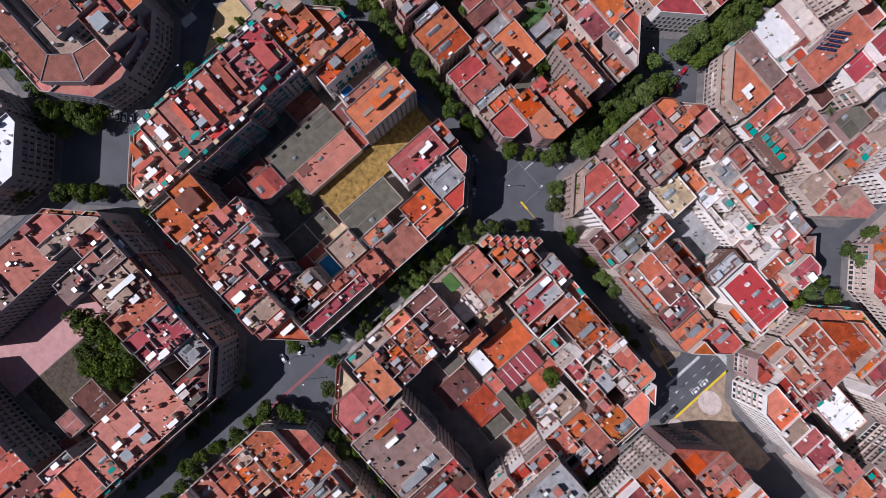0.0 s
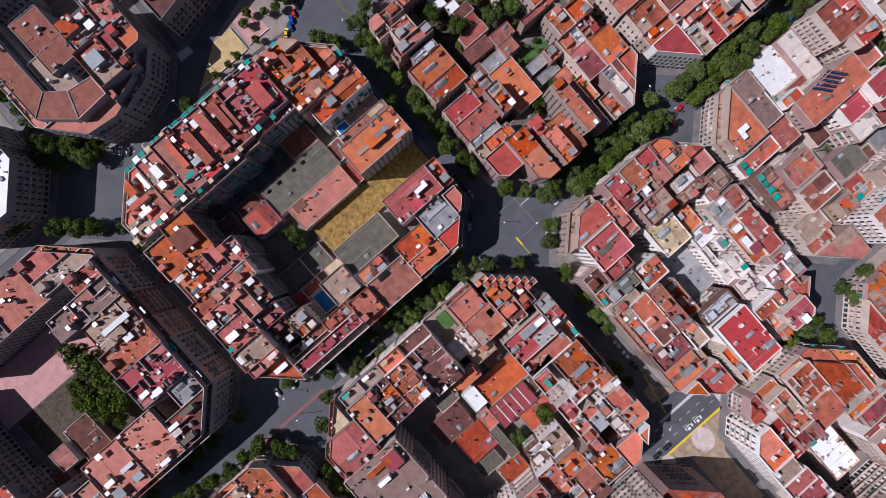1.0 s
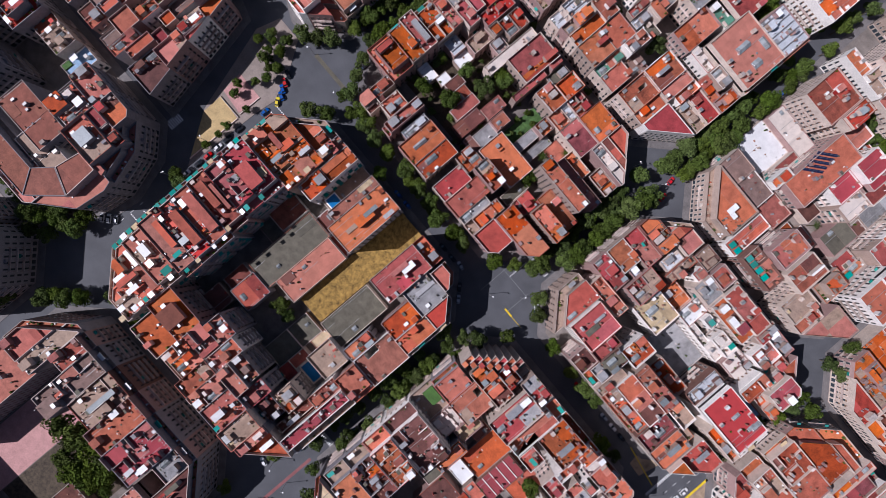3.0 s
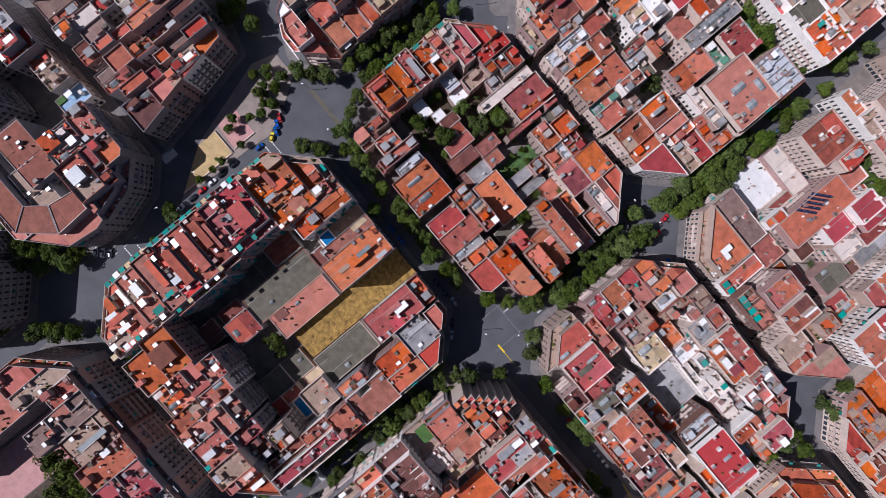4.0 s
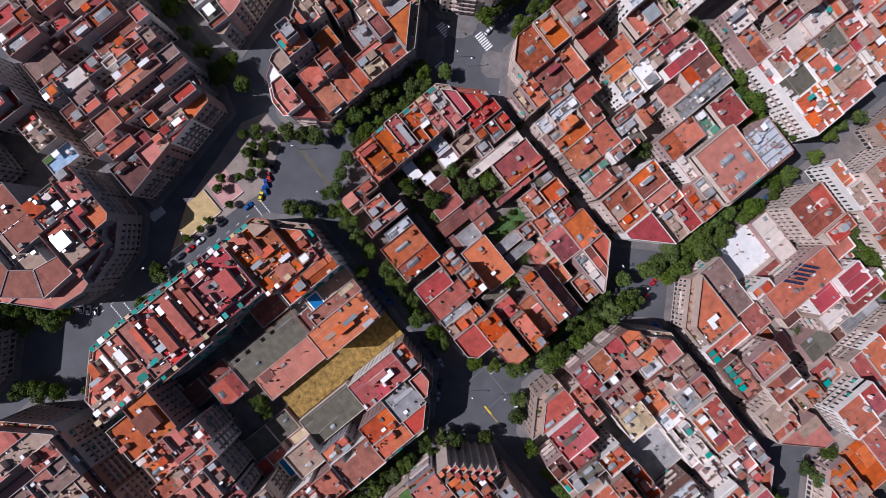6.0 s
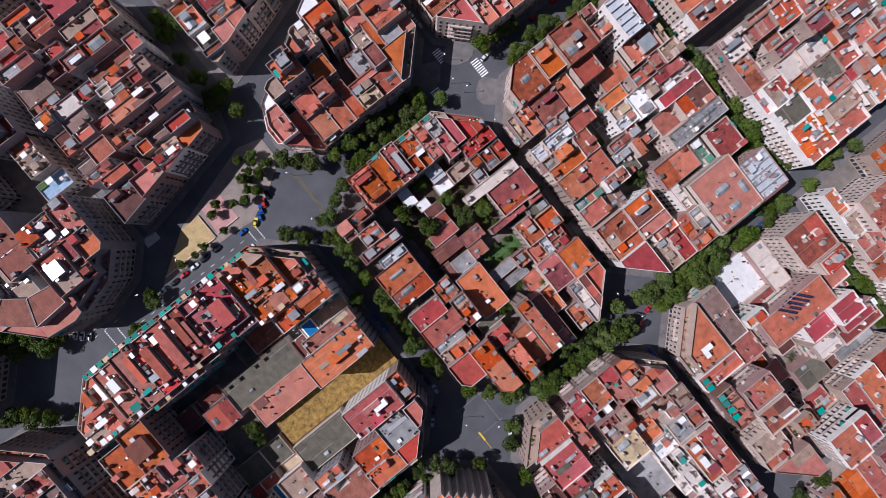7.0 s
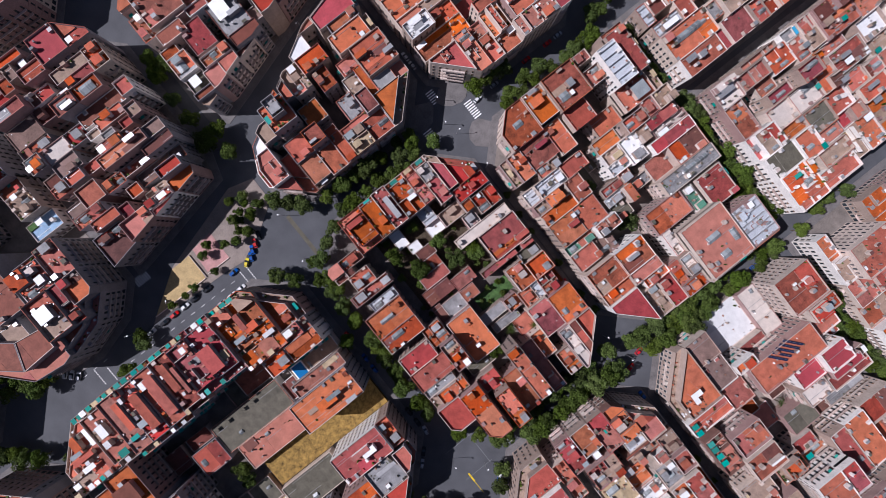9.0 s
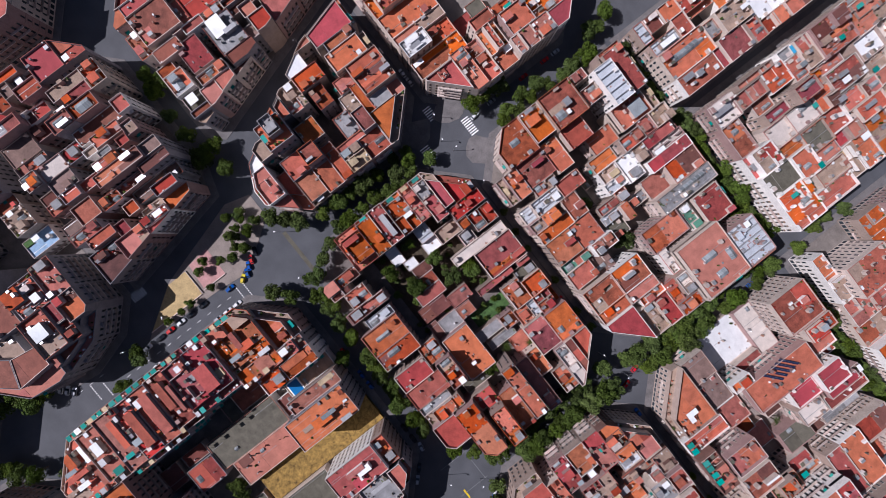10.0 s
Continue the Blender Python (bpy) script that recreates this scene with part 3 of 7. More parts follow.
            if f and ln > 5 and style < 0.7:
                if shown:
                    w = max(k for k in BALCONY if k <= max(2, ln - 1))
                    count = max(1, int(ln / (w + 0.8))) if block in "EFMQ" else 1
                    for j in range(count):
                        part("balcony", BALCONY[w], root, base @ turn @ Matrix.Translation(((j + 0.5 - count / 2) * ln / count, 0, zf - 0.2)))
                    if rng.random() < 0.35:
                        u = rng.uniform(-w / 2, w / 2 - 1.6)
                        panes.box(u, u + 1.6, 0.1, 1.2, zf + 1.95, zf + 2.05, rng.choice((0, 3)))
            elif f:
                panes.box(-ln / 2 + 0.1, ln / 2 - 0.1, -0.02, 0.12, zf - 0.42, zf - 0.28, 0)
        glazing.v += [tuple(turn @ Vector(v)) for v in panes.v]
        glazing.f += [tuple(k + mark for k in q) for q in panes.f]
        glazing.i += panes.i
    if glazing.f:
        tagged(put("facade_glazing", glazing.done("facade_glazing", [wall if not east else FRAME if wi else COPING, GLASS, SHUTTER, TEAL])), kind="stuff")


# block a
lot("A", -29.0, -16.5, -34.4, -21.6, 9, "t")
lot("A", -33.2, -29.0, -30.0, -21.6, 5, "Y")
lot("A", -36.5, -24.0, 9.0, 31.5, 20.5, "z", 2)
lot("A", -36.5, -24.0, 31.5, 37.0, 17, "O")
lot("A", -23.9, -11.0, 15.2, 29.1, 18, "G")
lot("A", -22.6, -12.8, 29.1, 37.0, 18, "R", terrace=1.7)
lot("A", -11.0, -1.5, 16.4, 29.0, 18, "R", terrace=2)
lot("A", -20.0, -11.1, 0.5, 15.1, 17, "o")
lot("A", -11.0, -1.5, 0.4, 16.3, 17, "o", terrace=1.8)
lot("A", -15.4, -1.7, -18.3, 0.4, 16, "p")
lot("A", -21.4, -15.4, -19.3, -5.7, 14, "O")
lot("A", -10.2, -1.5, -60.8, -28.7, 18, "M", terrace=3.3)
lot("A", -16.0, -10.3, -42.2, -28.8, 16, "P")
lot("A", -14.6, -1.5, -28.6, -18.4, 17.5, "p", terrace=2.5)
lot("A", -16.0, -1.5, -75.0, -60.9, 18, "O")
lot("A", -16.0, -10.8, -59.7, -42.4, 14, "B")
lot("A", -85.5, -67.0, -64.0, -52.1, 19.6, "o")
lot("A", -83.0, -67.0, -75.0, -64.0, 19, "o")
lot("A", -67.0, -54.5, -75.0, -61.0, 20, "O")
lot("A", -67.0, -54.5, -61.0, -52.0, 19.5, "P")
lot("A", -65.0, -54.5, -52.0, -44.0, 21, "P")
lot("A", -54.5, -47.5, -75.0, -60.0, 21.5, "P")
lot("A", -54.5, -47.5, -60.0, -46.5, 21, "P", 2)
lot("A", -47.5, -40.0, -75.0, -60.0, 22, "P")
lot("A", -47.5, -34.7, -60.0, -53.6, 22, "N")
lot("A", -47.5, -36.0, -53.6, -48.1, 20.5, "U", 5)
lot("A", -40.0, -29.0, -75.0, -60.0, 21.5, "P")
lot("A", -34.7, -28.0, -60.0, -49.0, 19.5, "Z")
lot("A", -29.0, -20.0, -75.0, -60.0, 22.4, "T")
lot("A", -28.0, -18.0, -59.5, -52.0, 17, "B")
lot("A", -20.0, -16.0, -75.0, -59.8, 21, "P")
lot("A", -113.0, -86.0, -75.0, -54.2, 20, "O")
lot("A", -113.0, -85.7, -54.2, -44.6, 22, "P")
lot("A", -113.0, -83.6, -44.6, -36.5, 23, "p")
lot("A", -113.0, -83.7, -36.5, -28.2, 23, "P")
lot("A", -113.0, -83.8, -28.2, -19.9, 23, "p")
lot("A", -113.0, -85.6, -19.9, -11.6, 23, "P")
lot("A", -113.0, -87.0, -11.6, -2.3, 23, "Z")
lot("A", -113.0, -86.6, -2.3, 7.8, 23, "Z")
lot("A", -113.0, -84.1, 7.8, 26.0, 20, "O")
lot("A", -83.4, -76.3, 22.6, 37.0, 19, "o")
lot("A", -76.3, -69.2, 13.4, 36.4, 6.5, "T")
lot("A", -63.1, -50.0, 9.7, 37.0, 20, "h")
lot("A", -62.2, -50.3, -23.9, 5.4, 6.5, "n")
lot("A", -75.5, -62.2, -28.0, 6.3, 6, "K")
lot("A", -50.2, -36.7, -22.0, 36.5, 2.5, "V")
lot("A", -36.2, -22.4, -21.4, 4.6, 6, "K")
lot("A", -27.8, -17.6, -43.0, -34.6, 1, "X")
lot("A", -71.5, -60.2, -40.8, -28.2, 7.2, "r")
lot("A", -26.0, -16.2, -52.0, -43.0, 16, "O")
lot("A", -84.0, -76.3, 11.0, 22.6, 16, "O")
lot("A", -69.0, -63.1, 13.0, 37.0, 14, "p")
lot("A", -113.0, -89.0, 26.0, 37.0, 17, "O")
lot("A", -89.0, -83.4, 26.0, 37.0, 18, "P")
lot("A", -12.8, -1.5, 29.1, 37.0, 19, "P")
lot("A", -78.0, -68.0, -52.0, -43.0, 5.2, "B")
lot("A", -44.0, -33.0, -48.0, -35.0, 3, "k")
lot("A", -33.0, -26.0, -49.0, -43.0, 4, "R")
lot("A", -33.0, -28.0, -43.0, -34.5, 4, "P")
lot("A", -78.0, -72.0, -41.0, -30.0, 4, "B")
# no building: a low dark slab added for the darkness of a paved court
lot("A", -44.0, -33.2, -35.0, -24.0, 2.4, "k")
lot("A", -85.6, -75.5, -15.0, -8.0, 3.4, "K")
lot("A", -86.6, -77.0, -8.0, 6.0, 4.6, "P")
lot("A", -62.0, -51.0, 5.4, 9.7, 4, "P")
lot("A", -72.0, -63.1, 6.3, 13.0, 5.2, "B")
# block b
lot("B", 22.4, 38.5, -77.0, -56.6, 20, "z", terrace=2.4)
lot("B", 11.5, 22.4, -71.4, -59.7, 17, "Y", terrace=2.1)
lot("B", 11.5, 35.6, -56.6, -46.5, 21, "o", terrace=5.5)
lot("B", 11.5, 35.4, -46.5, -36.2, 20, "B", terrace=5.5)
lot("B", 11.5, 34.4, -36.2, -25.3, 21.5, "O", terrace=5.5)
lot("B", 11.5, 37.9, -25.3, -11.2, 20, "B", terrace=5.5)
lot("B", 37.9, 44.0, -20.9, -6.9, 15, "H")
lot("B", 38.7, 70.5, -77.0, -49.6, 20, "U")
lot("B", 11.5, 22.3, 0.8, 13.6, 20, "p", terrace=1.6)
lot("B", 22.3, 34.6, 0.6, 15.0, 20, "o")
lot("B", 18.4, 26.5, 15.0, 23.5, 21, "O")
lot("B", 25.5, 34.0, 23.6, 30.0, 20.5, "R")
lot("B", 26.5, 36.6, 15.0, 23.5, 20.5, "O")
lot("B", 11.5, 24.8, -11.1, 0.6, 12, "t")
lot("B", 24.9, 34.5, -11.1, 0.6, 13, "I")
lot("B", 34.6, 40.6, -6.6, 4.9, 13, "Y")
lot("B", 38.7, 50.3, 7.8, 27.8, 20.5, "Z")
lot("B", 35.0, 47.2, 27.8, 35.0, 21, "Z")
lot("B", 50.3, 58.1, 7.8, 35.0, 18.5, "p", terrace=5.1)
lot("B", 58.3, 74.7, 18.2, 35.0, 18, "O", terrace=2.9)
lot("B", 59.2, 67.2, 7.4, 15.2, 17, "P")
lot("B", 74.7, 78.9, 14.1, 26.0, 17, "O")
lot("B", 74.6, 82.7, 7.1, 14.1, 16, "Z")
lot("B", 74.9, 81.0, 26.0, 35.0, 17, "O", terrace=1.6)
lot("B", 81.0, 84.5, 25.0, 34.8, 17, "I")
lot("B", 84.5, 94.4, 24.8, 35.0, 17, "p", terrace=1.7)
lot("B", 84.5, 92.1, 19.8, 24.8, 17, "G")
lot("B", 82.9, 94.5, 6.8, 19.6, 17, "P")
lot("B", 92.2, 104.0, 19.6, 24.8, 15, "I")
lot("B", 104.0, 117.0, 14.5, 25.7, 16.5, "o", terrace=1.7)
lot("B", 100.8, 116.8, 2.4, 14.5, 16.5, "O")
lot("B", 101.3, 116.8, -6.9, 2.4, 16.5, "p")
lot("B", 92.3, 101.2, -8.7, 2.2, 16.5, "O")
lot("B", 91.8, 105.2, -18.2, -8.7, 15, "O")
lot("B", 105.2, 108.7, -12.9, -6.9, 15, "S")
lot("B", 108.9, 117.0, -18.7, -6.9, 16.5, "O", terrace=2.1)
lot("B", 82.6, 92.3, -7.9, 3.2, 12, "T")
lot("B", 83.5, 91.8, -16.1, -8.0, 10, "I")
lot("B", 70.5, 84.5, -77.0, -49.8, 19.5, "B")
lot("B", 99.5, 117.0, -49.0, -18.7, 23.5, "G")
lot("B", 48.5, 61.0, -14.1, 7.4, 4, "O")
lot("B", 61.0, 71.5, -16.1, 3.4, 6, "M")
lot("B", 48.2, 58.1, -21.0, -14.1, 5, "W")
lot("B", 48.5, 60.6, -41.2, -24.1, 6, "B")
lot("B", 60.6, 74.6, -36.0, -22.3, 6, "R")
lot("B", 68.1, 83.6, -22.3, -17.9, 6.6, "K")
lot("B", 84.5, 97.5, -77.0, -52.0, 18.5, "R")
lot("B", 97.5, 117.0, -77.0, -58.0, 18.5, "B", terrace=5.5)
lot("B", 97.5, 117.0, -58.0, -49.0, 18.5, "B")
lot("B", 91.5, 99.5, -49.0, -39.0, 18.5, "O")
lot("B", 92.5, 99.5, -39.0, -30.0, 15.5, "R")
lot("B", 92.5, 99.5, -30.0, -18.2, 18.5, "P")
lot("B", 94.5, 100.8, 2.2, 13.0, 16.5, "O")
lot("B", 105.5, 117.0, 25.7, 35.0, 18.5, "o")
lot("B", 94.5, 103.5, 25.0, 35.0, 16.5, "P")
lot("B", 74.6, 83.5, -38.0, -26.0, 3.4, "K")
lot("B", 38.5, 48.5, -32.0, -22.0, 5.2, "K")
lot("B", 83.6, 92.5, -31.0, -19.0, 4.6, "O")
lot("B", 59.5, 68.1, -22.0, -16.1, 5.2, "O")
lot("B", 71.5, 81.5, -8.0, 7.0, 4.6, "O")
lot("B", 40.6, 48.5, -4.0, 4.0, 3.4, "B")
lot("B", 61.5, 69.5, 3.4, 7.4, 4, "B")
# block c
lot("C", 16.6, 30.4, 50.0, 76.2, 18.2, "p", terrace=3.3)
lot("C", 23.7, 41.5, 76.2, 82.2, 17, "P")
lot("C", 30.9, 44.5, 58.5, 74.7, 20, "z", 2)
lot("C", 44.6, 50.2, 58.3, 70.3, 19, "Z")
lot("C", 50.2, 57.8, 50.0, 68.2, 18, "G", terrace=3.4)
lot("C", 17.5, 29.4, 90.0, 98.9, 18, "o")
lot("C", 17.5, 32.9, 82.3, 90.0, 17, "Z")
lot("C", 29.4, 34.3, 92.4, 96.2, 16, "S")
lot("C", 34.3, 43.9, 86.4, 100.3, 17, "R")
lot("C", 17.7, 34.1, 98.9, 106.6, 18, "Z")
lot("C", 17.7, 33.4, 106.6, 114.9, 19, "H")
lot("C", 17.5, 41.3, 114.9, 125.9, 18, "P", terrace=2.2)
lot("C", 43.9, 60.0, 84.7, 98.3, 13, "Y")
lot("C", 48.3, 59.5, 98.5, 107.5, 9, "H")
lot("C", 36.5, 42.2, 105.7, 114.8, 14, "S")
lot("C", 42.2, 46.6, 102.8, 117.9, 15, "T")
lot("C", 43.9, 52.7, 117.9, 127.7, 14.5, "T")
lot("C", 49.4, 54.2, 113.0, 117.9, 14, "P")
lot("C", 54.2, 64.6, 109.5, 118.0, 15, "G", 0)
lot("C", 54.4, 63.0, 118.1, 125.8, 15, "P")
lot("C", 59.5, 67.5, 98.6, 109.4, 11, "W", 2)
lot("C", 67.5, 73.2, 104.2, 108.1, 14, "Z", 2)
lot("C", 64.8, 85.5, 109.4, 116.3, 16.2, "o", 0)
lot("C", 64.6, 86.4, 116.3, 126.0, 17, "p", terrace=1.9)
lot("C", 86.4, 90.7, 115.5, 126.0, 15, "R")
lot("C", 76.6, 87.1, 101.7, 107.9, 13, "I", 2)
lot("C", 67.5, 87.1, 97.8, 101.7, 10, "I", 2)
lot("C", 87.1, 97.2, 98.5, 109.1, 12, "I")
lot("C", 91.9, 100.5, 109.4, 119.9, 15, "P")
lot("C", 90.7, 102.5, 119.9, 125.9, 14, "G")
lot("C", 100.5, 105.5, 114.1, 119.9, 15, "R")
lot("C", 105.5, 119.3, 115.9, 125.9, 15, "P")
lot("C", 107.7, 116.7, 103.4, 115.9, 18.5, "z")
lot("C", 102.5, 107.7, 105.7, 114.1, 16, "I")
lot("C", 102.5, 119.3, 98.8, 103.4, 13, "O")
lot("C", 109.7, 118.8, 95.9, 98.8, 9, "C")
lot("C", 92.1, 119.5, 77.7, 92.9, 21.6, "d", terrace=3.3)
lot("C", 85.8, 92.1, 77.7, 94.4, 15, "S")
lot("C", 62.9, 85.8, 81.0, 97.8, 4, "G")
lot("C", 57.8, 61.8, 50.0, 63.9, 19, "T")
lot("C", 53.1, 62.9, 68.3, 79.7, 17, "O")
lot("C", 61.8, 83.6, 56.8, 65.6, 20.5, "o")
lot("C", 62.9, 83.8, 65.6, 72.7, 20.5, "P")
lot("C", 62.0, 83.6, 50.0, 56.8, 17.5, "O", terrace=1.5)
lot("C", 67.9, 85.8, 74.4, 81.0, 12, "O")
lot("C", 83.6, 92.6, 50.1, 65.6, 19, "Z")
lot("C", 92.7, 105.6, 50.0, 66.1, 15, "o")
lot("C", 96.0, 102.6, 66.1, 69.4, 14, "O")
lot("C", 105.6, 119.5, 58.8, 71.6, 15, "z")
lot("C", 41.8, 50.2, 50.0, 58.3, 17, "B")
lot("C", 105.6, 119.5, 50.0, 58.8, 18, "r")
lot("C", 83.8, 95.5, 67.0, 74.2, 17, "O")
lot("C", 102.5, 119.5, 73.8, 77.7, 17, "O")
lot("C", 97.2, 102.5, 94.0, 107.0, 19, "O")
# block d
lot("D", -110.8, -93.6, 69.2, 80.2, 13, "O")
lot("D", -111.0, -93.5, 80.2, 87.0, 13, "O", terrace=1.6)
lot("D", -110.9, -93.6, 87.0, 93.8, 12.5, "Z")
lot("D", -111.0, -93.6, 93.9, 102.7, 11, "O", terrace=2.5)
lot("D", -111.0, -93.7, 102.8, 107.8, 12, "P", terrace=3.7)
lot("D", -111.0, -89.7, 108.0, 114.0, 12, "Z", terrace=3.0)
lot("D", -111.0, -92.5, 114.0, 118.9, 12.5, "Z", terrace=3.2)
lot("D", -111.0, -91.4, 119.0, 130.0, 11, "R", terrace=2.9)
lot("D", -91.4, -85.5, 114.5, 129.8, 11, "R")
lot("D", -80.4, -74.3, 111.4, 117.5, 8, "G")
lot("D", -74.3, -69.7, 102.9, 129.8, 9, "i")
lot("D", -85.2, -80.4, 114.3, 119.2, 10, "O")
lot("D", -84.4, -76.1, 119.2, 129.9, 10, "R")
lot("D", -69.7, -56.8, 111.5, 129.9, 11.5, "r")
lot("D", -56.8, -54.0, 103.2, 120.9, 11, "Z")
lot("D", -54.0, -48.7, 120.0, 129.9, 9, "K")
lot("D", -56.8, -54.1, 123.5, 129.1, 11, "Z")
lot("D", -51.4, -40.3, 111.6, 120.0, 12, "O")
lot("D", -48.6, -40.3, 120.0, 129.8, 12, "O")
lot("D", -40.3, -31.6, 119.9, 130.0, 10.5, "Z", terrace=2.5)
lot("D", -40.3, -32.7, 110.0, 116.1, 10, "P")
lot("D", -40.3, -32.7, 116.1, 119.9, 10.5, "S")
lot("D", -41.4, -35.2, 103.1, 109.9, 8, "O")
lot("D", -32.5, -18.2, 108.8, 118.6, 12.5, "z")
lot("D", -31.5, -18.2, 118.6, 130.0, 13.5, "o")
lot("D", -18.1, 1.4, 113.5, 118.5, 14, "I")
lot("D", -18.1, 1.5, 118.5, 122.2, 15, "P")
lot("D", -18.1, 1.5, 122.2, 130.0, 14, "B")
lot("D", -9.9, 1.4, 106.9, 113.5, 10, "O")
lot("D", -27.0, -2.7, 90.5, 96.8, 21.3, "O")
lot("D", -16.8, 1.5, 83.1, 90.5, 13, "o")
lot("D", -14.5, 1.5, 76.4, 83.1, 18.5, "O")
lot("D", -22.1, 1.5, 64.3, 73.7, 16, "o")
lot("D", -22.8, -10.4, 52.4, 64.1, 13, "z")
lot("D", -28.5, -22.9, 53.0, 70.6, 11.5, "O", terrace=4.1)
lot("D", -32.3, -28.5, 53.2, 67.9, 10.5, "G")
lot("D", -41.1, -32.3, 53.0, 70.7, 11.3, "p")
lot("D", -49.5, -41.1, 53.1, 68.1, 11, "z")
lot("D", -61.0, -53.4, 53.0, 70.8, 12, "o")
lot("D", -71.3, -61.0, 53.0, 70.8, 12, "o")
lot("D", -75.7, -71.4, 58.1, 70.7, 9, "S")
lot("D", -82.3, -77.4, 53.0, 72.6, 11.5, "P", terrace=1.5)
lot("D", -89.6, -82.4, 58.4, 68.0, 12, "O")
lot("D", -97.6, -92.5, 53.0, 69.2, 10, "P")
lot("D", -92.4, -89.6, 53.1, 62.3, 9, "B")
lot("D", -48.7, -27.7, 78.2, 91.2, 9.7, "h")
lot("D", -55.7, -48.7, 81.3, 90.9, 4, "G")
lot("D", -70.2, -64.7, 80.6, 93.6, 5, "R")
lot("D", -64.6, -57.9, 77.4, 91.0, 4.6, "B")
lot("D", -75.5, -70.2, 84.8, 93.6, 4, "O")
lot("D", -80.6, -75.5, 86.3, 94.7, 4, "B")
lot("D", -93.5, -85.3, 81.7, 87.4, 3.5, "W")
lot("D", -85.1, -80.6, 85.3, 91.0, 3.5, "W")
lot("D", -80.6, -77.2, 83.5, 86.3, 3, "W")
lot("D", -93.6, -86.6, 97.2, 103.8, 6, "S")
lot("D", -86.6, -81.0, 96.2, 104.0, 4, "W")
lot("D", -62.0, -56.2, 91.2, 101.4, 6, "P")
lot("D", -55.7, -49.9, 90.9, 98.3, 6.4, "P")
lot("D", -48.4, -41.6, 94.2, 111.6, 0.5, "L")
lot("D", -41.6, -36.7, 91.2, 103.1, 6, "G")
lot("D", -35.2, -30.9, 92.8, 106.2, 5, "G")
lot("D", -27.7, -22.6, 73.3, 85.8, 5, "K")
lot("D", -87.6, -81.0, 104.0, 114.3, 7, "T")
lot("D", -92.5, -89.6, 62.3, 66.0, 4, "B")
lot("D", -53.2, -44.0, 68.2, 77.0, 10, "O")
lot("D", -22.5, -14.8, 73.7, 83.0, 10, "R")
lot("D", -44.0, -31.0, 70.8, 78.0, 15, "O")
lot("D", -23.0, 1.5, 97.0, 103.0, 14, "p")
lot("D", -23.0, -11.0, 103.0, 108.8, 10, "O")
lot("D", -57.0, -48.7, 77.0, 81.3, 3.4, "B")
lot("D", -30.9, -23.0, 101.0, 108.8, 4.6, "P")
# block l
lot("L", -105.0, -88.1, 144.6, 159.7, 15.5, "o")
lot("L", -104.0, -90.0, 159.7, 169.2, 16, "o")
lot("L", -105.1, -88.6, 169.2, 184.5, 18.3, "o")
lot("L", -88.0, -76.9, 147.1, 160.4, 14, "p")
lot("L", -88.0, -75.7, 137.0, 146.9, 14, "o", terrace=3.4)
lot("L", -88.8, -74.5, 160.4, 168.4, 13, "o")
lot("L", -72.2, -65.6, 156.0, 167.3, 13.5, "r")
lot("L", -76.9, -72.2, 147.1, 158.3, 13, "T")
lot("L", -72.2, -65.5, 137.0, 156.0, 13, "S", terrace=5.5)
lot("L", -103.9, -99.4, 184.6, 193.0, 16, "P")
lot("L", -96.3, -89.1, 185.5, 193.2, 16, "P")
lot("L", -99.4, -82.3, 193.2, 202.0, 21, "s")
lot("L", -104.0, -82.4, 202.1, 213.2, 17, "z", terrace=1.8)
lot("L", -82.3, -72.1, 192.2, 213.0, 14.5, "o", terrace=5.5)
lot("L", -72.1, -64.7, 204.1, 212.8, 14.5, "T")
lot("L", -72.1, -65.0, 198.4, 204.1, 14, "R")
lot("L", -70.6, -64.5, 187.4, 198.4, 14, "P")
lot("L", -64.5, -59.7, 195.9, 213.0, 14, "z", terrace=2.7)
lot("L", -55.7, -50.4, 191.9, 212.8, 14, "z")
lot("L", -59.7, -55.7, 196.2, 213.0, 12, "I", terrace=5.5)
lot("L", -64.4, -57.6, 190.3, 195.9, 13, "T")
lot("L", -64.5, -52.7, 182.2, 190.3, 12.5, "W")
lot("L", -79.1, -70.7, 178.3, 191.1, 10, "o")
lot("L", -70.7, -64.5, 173.6, 185.5, 10, "o")
lot("L", -64.5, -58.8, 173.4, 182.1, 11, "Y")
lot("L", -58.8, -53.9, 172.5, 182.1, 11, "S")
lot("L", -50.4, -41.0, 197.2, 212.9, 13.5, "o")
lot("L", -40.8, -33.5, 185.2, 213.0, 14.5, "G")
lot("L", -50.2, -40.8, 186.5, 197.2, 9, "p")
lot("L", -47.9, -42.8, 176.1, 186.5, 8, "G")
lot("L", -52.9, -48.8, 164.3, 174.0, 11, "R")
lot("L", -53.9, -48.6, 174.0, 179.7, 11, "O")
lot("L", -48.4, -40.7, 172.4, 176.1, 11, "O")
lot("L", -48.4, -44.4, 163.4, 172.4, 10, "S")
lot("L", -44.2, -36.6, 164.2, 172.4, 8, "G")
lot("L", -60.4, -54.7, 137.0, 153.4, 13, "o")
lot("L", -65.5, -60.4, 137.0, 150.2, 12.5, "O")
lot("L", -54.7, -43.4, 137.2, 149.6, 13, "o")
lot("L", -54.7, -43.2, 149.6, 160.8, 12.5, "p")
lot("L", -43.2, -38.7, 137.0, 151.6, 11, "J")
lot("L", -38.7, -30.6, 137.0, 148.8, 12, "p")
lot("L", -37.5, -29.0, 148.8, 157.6, 9, "U")
lot("L", -29.0, -17.9, 137.0, 151.4, 14.5, "o")
lot("L", -29.0, -18.0, 151.4, 165.6, 15, "o")
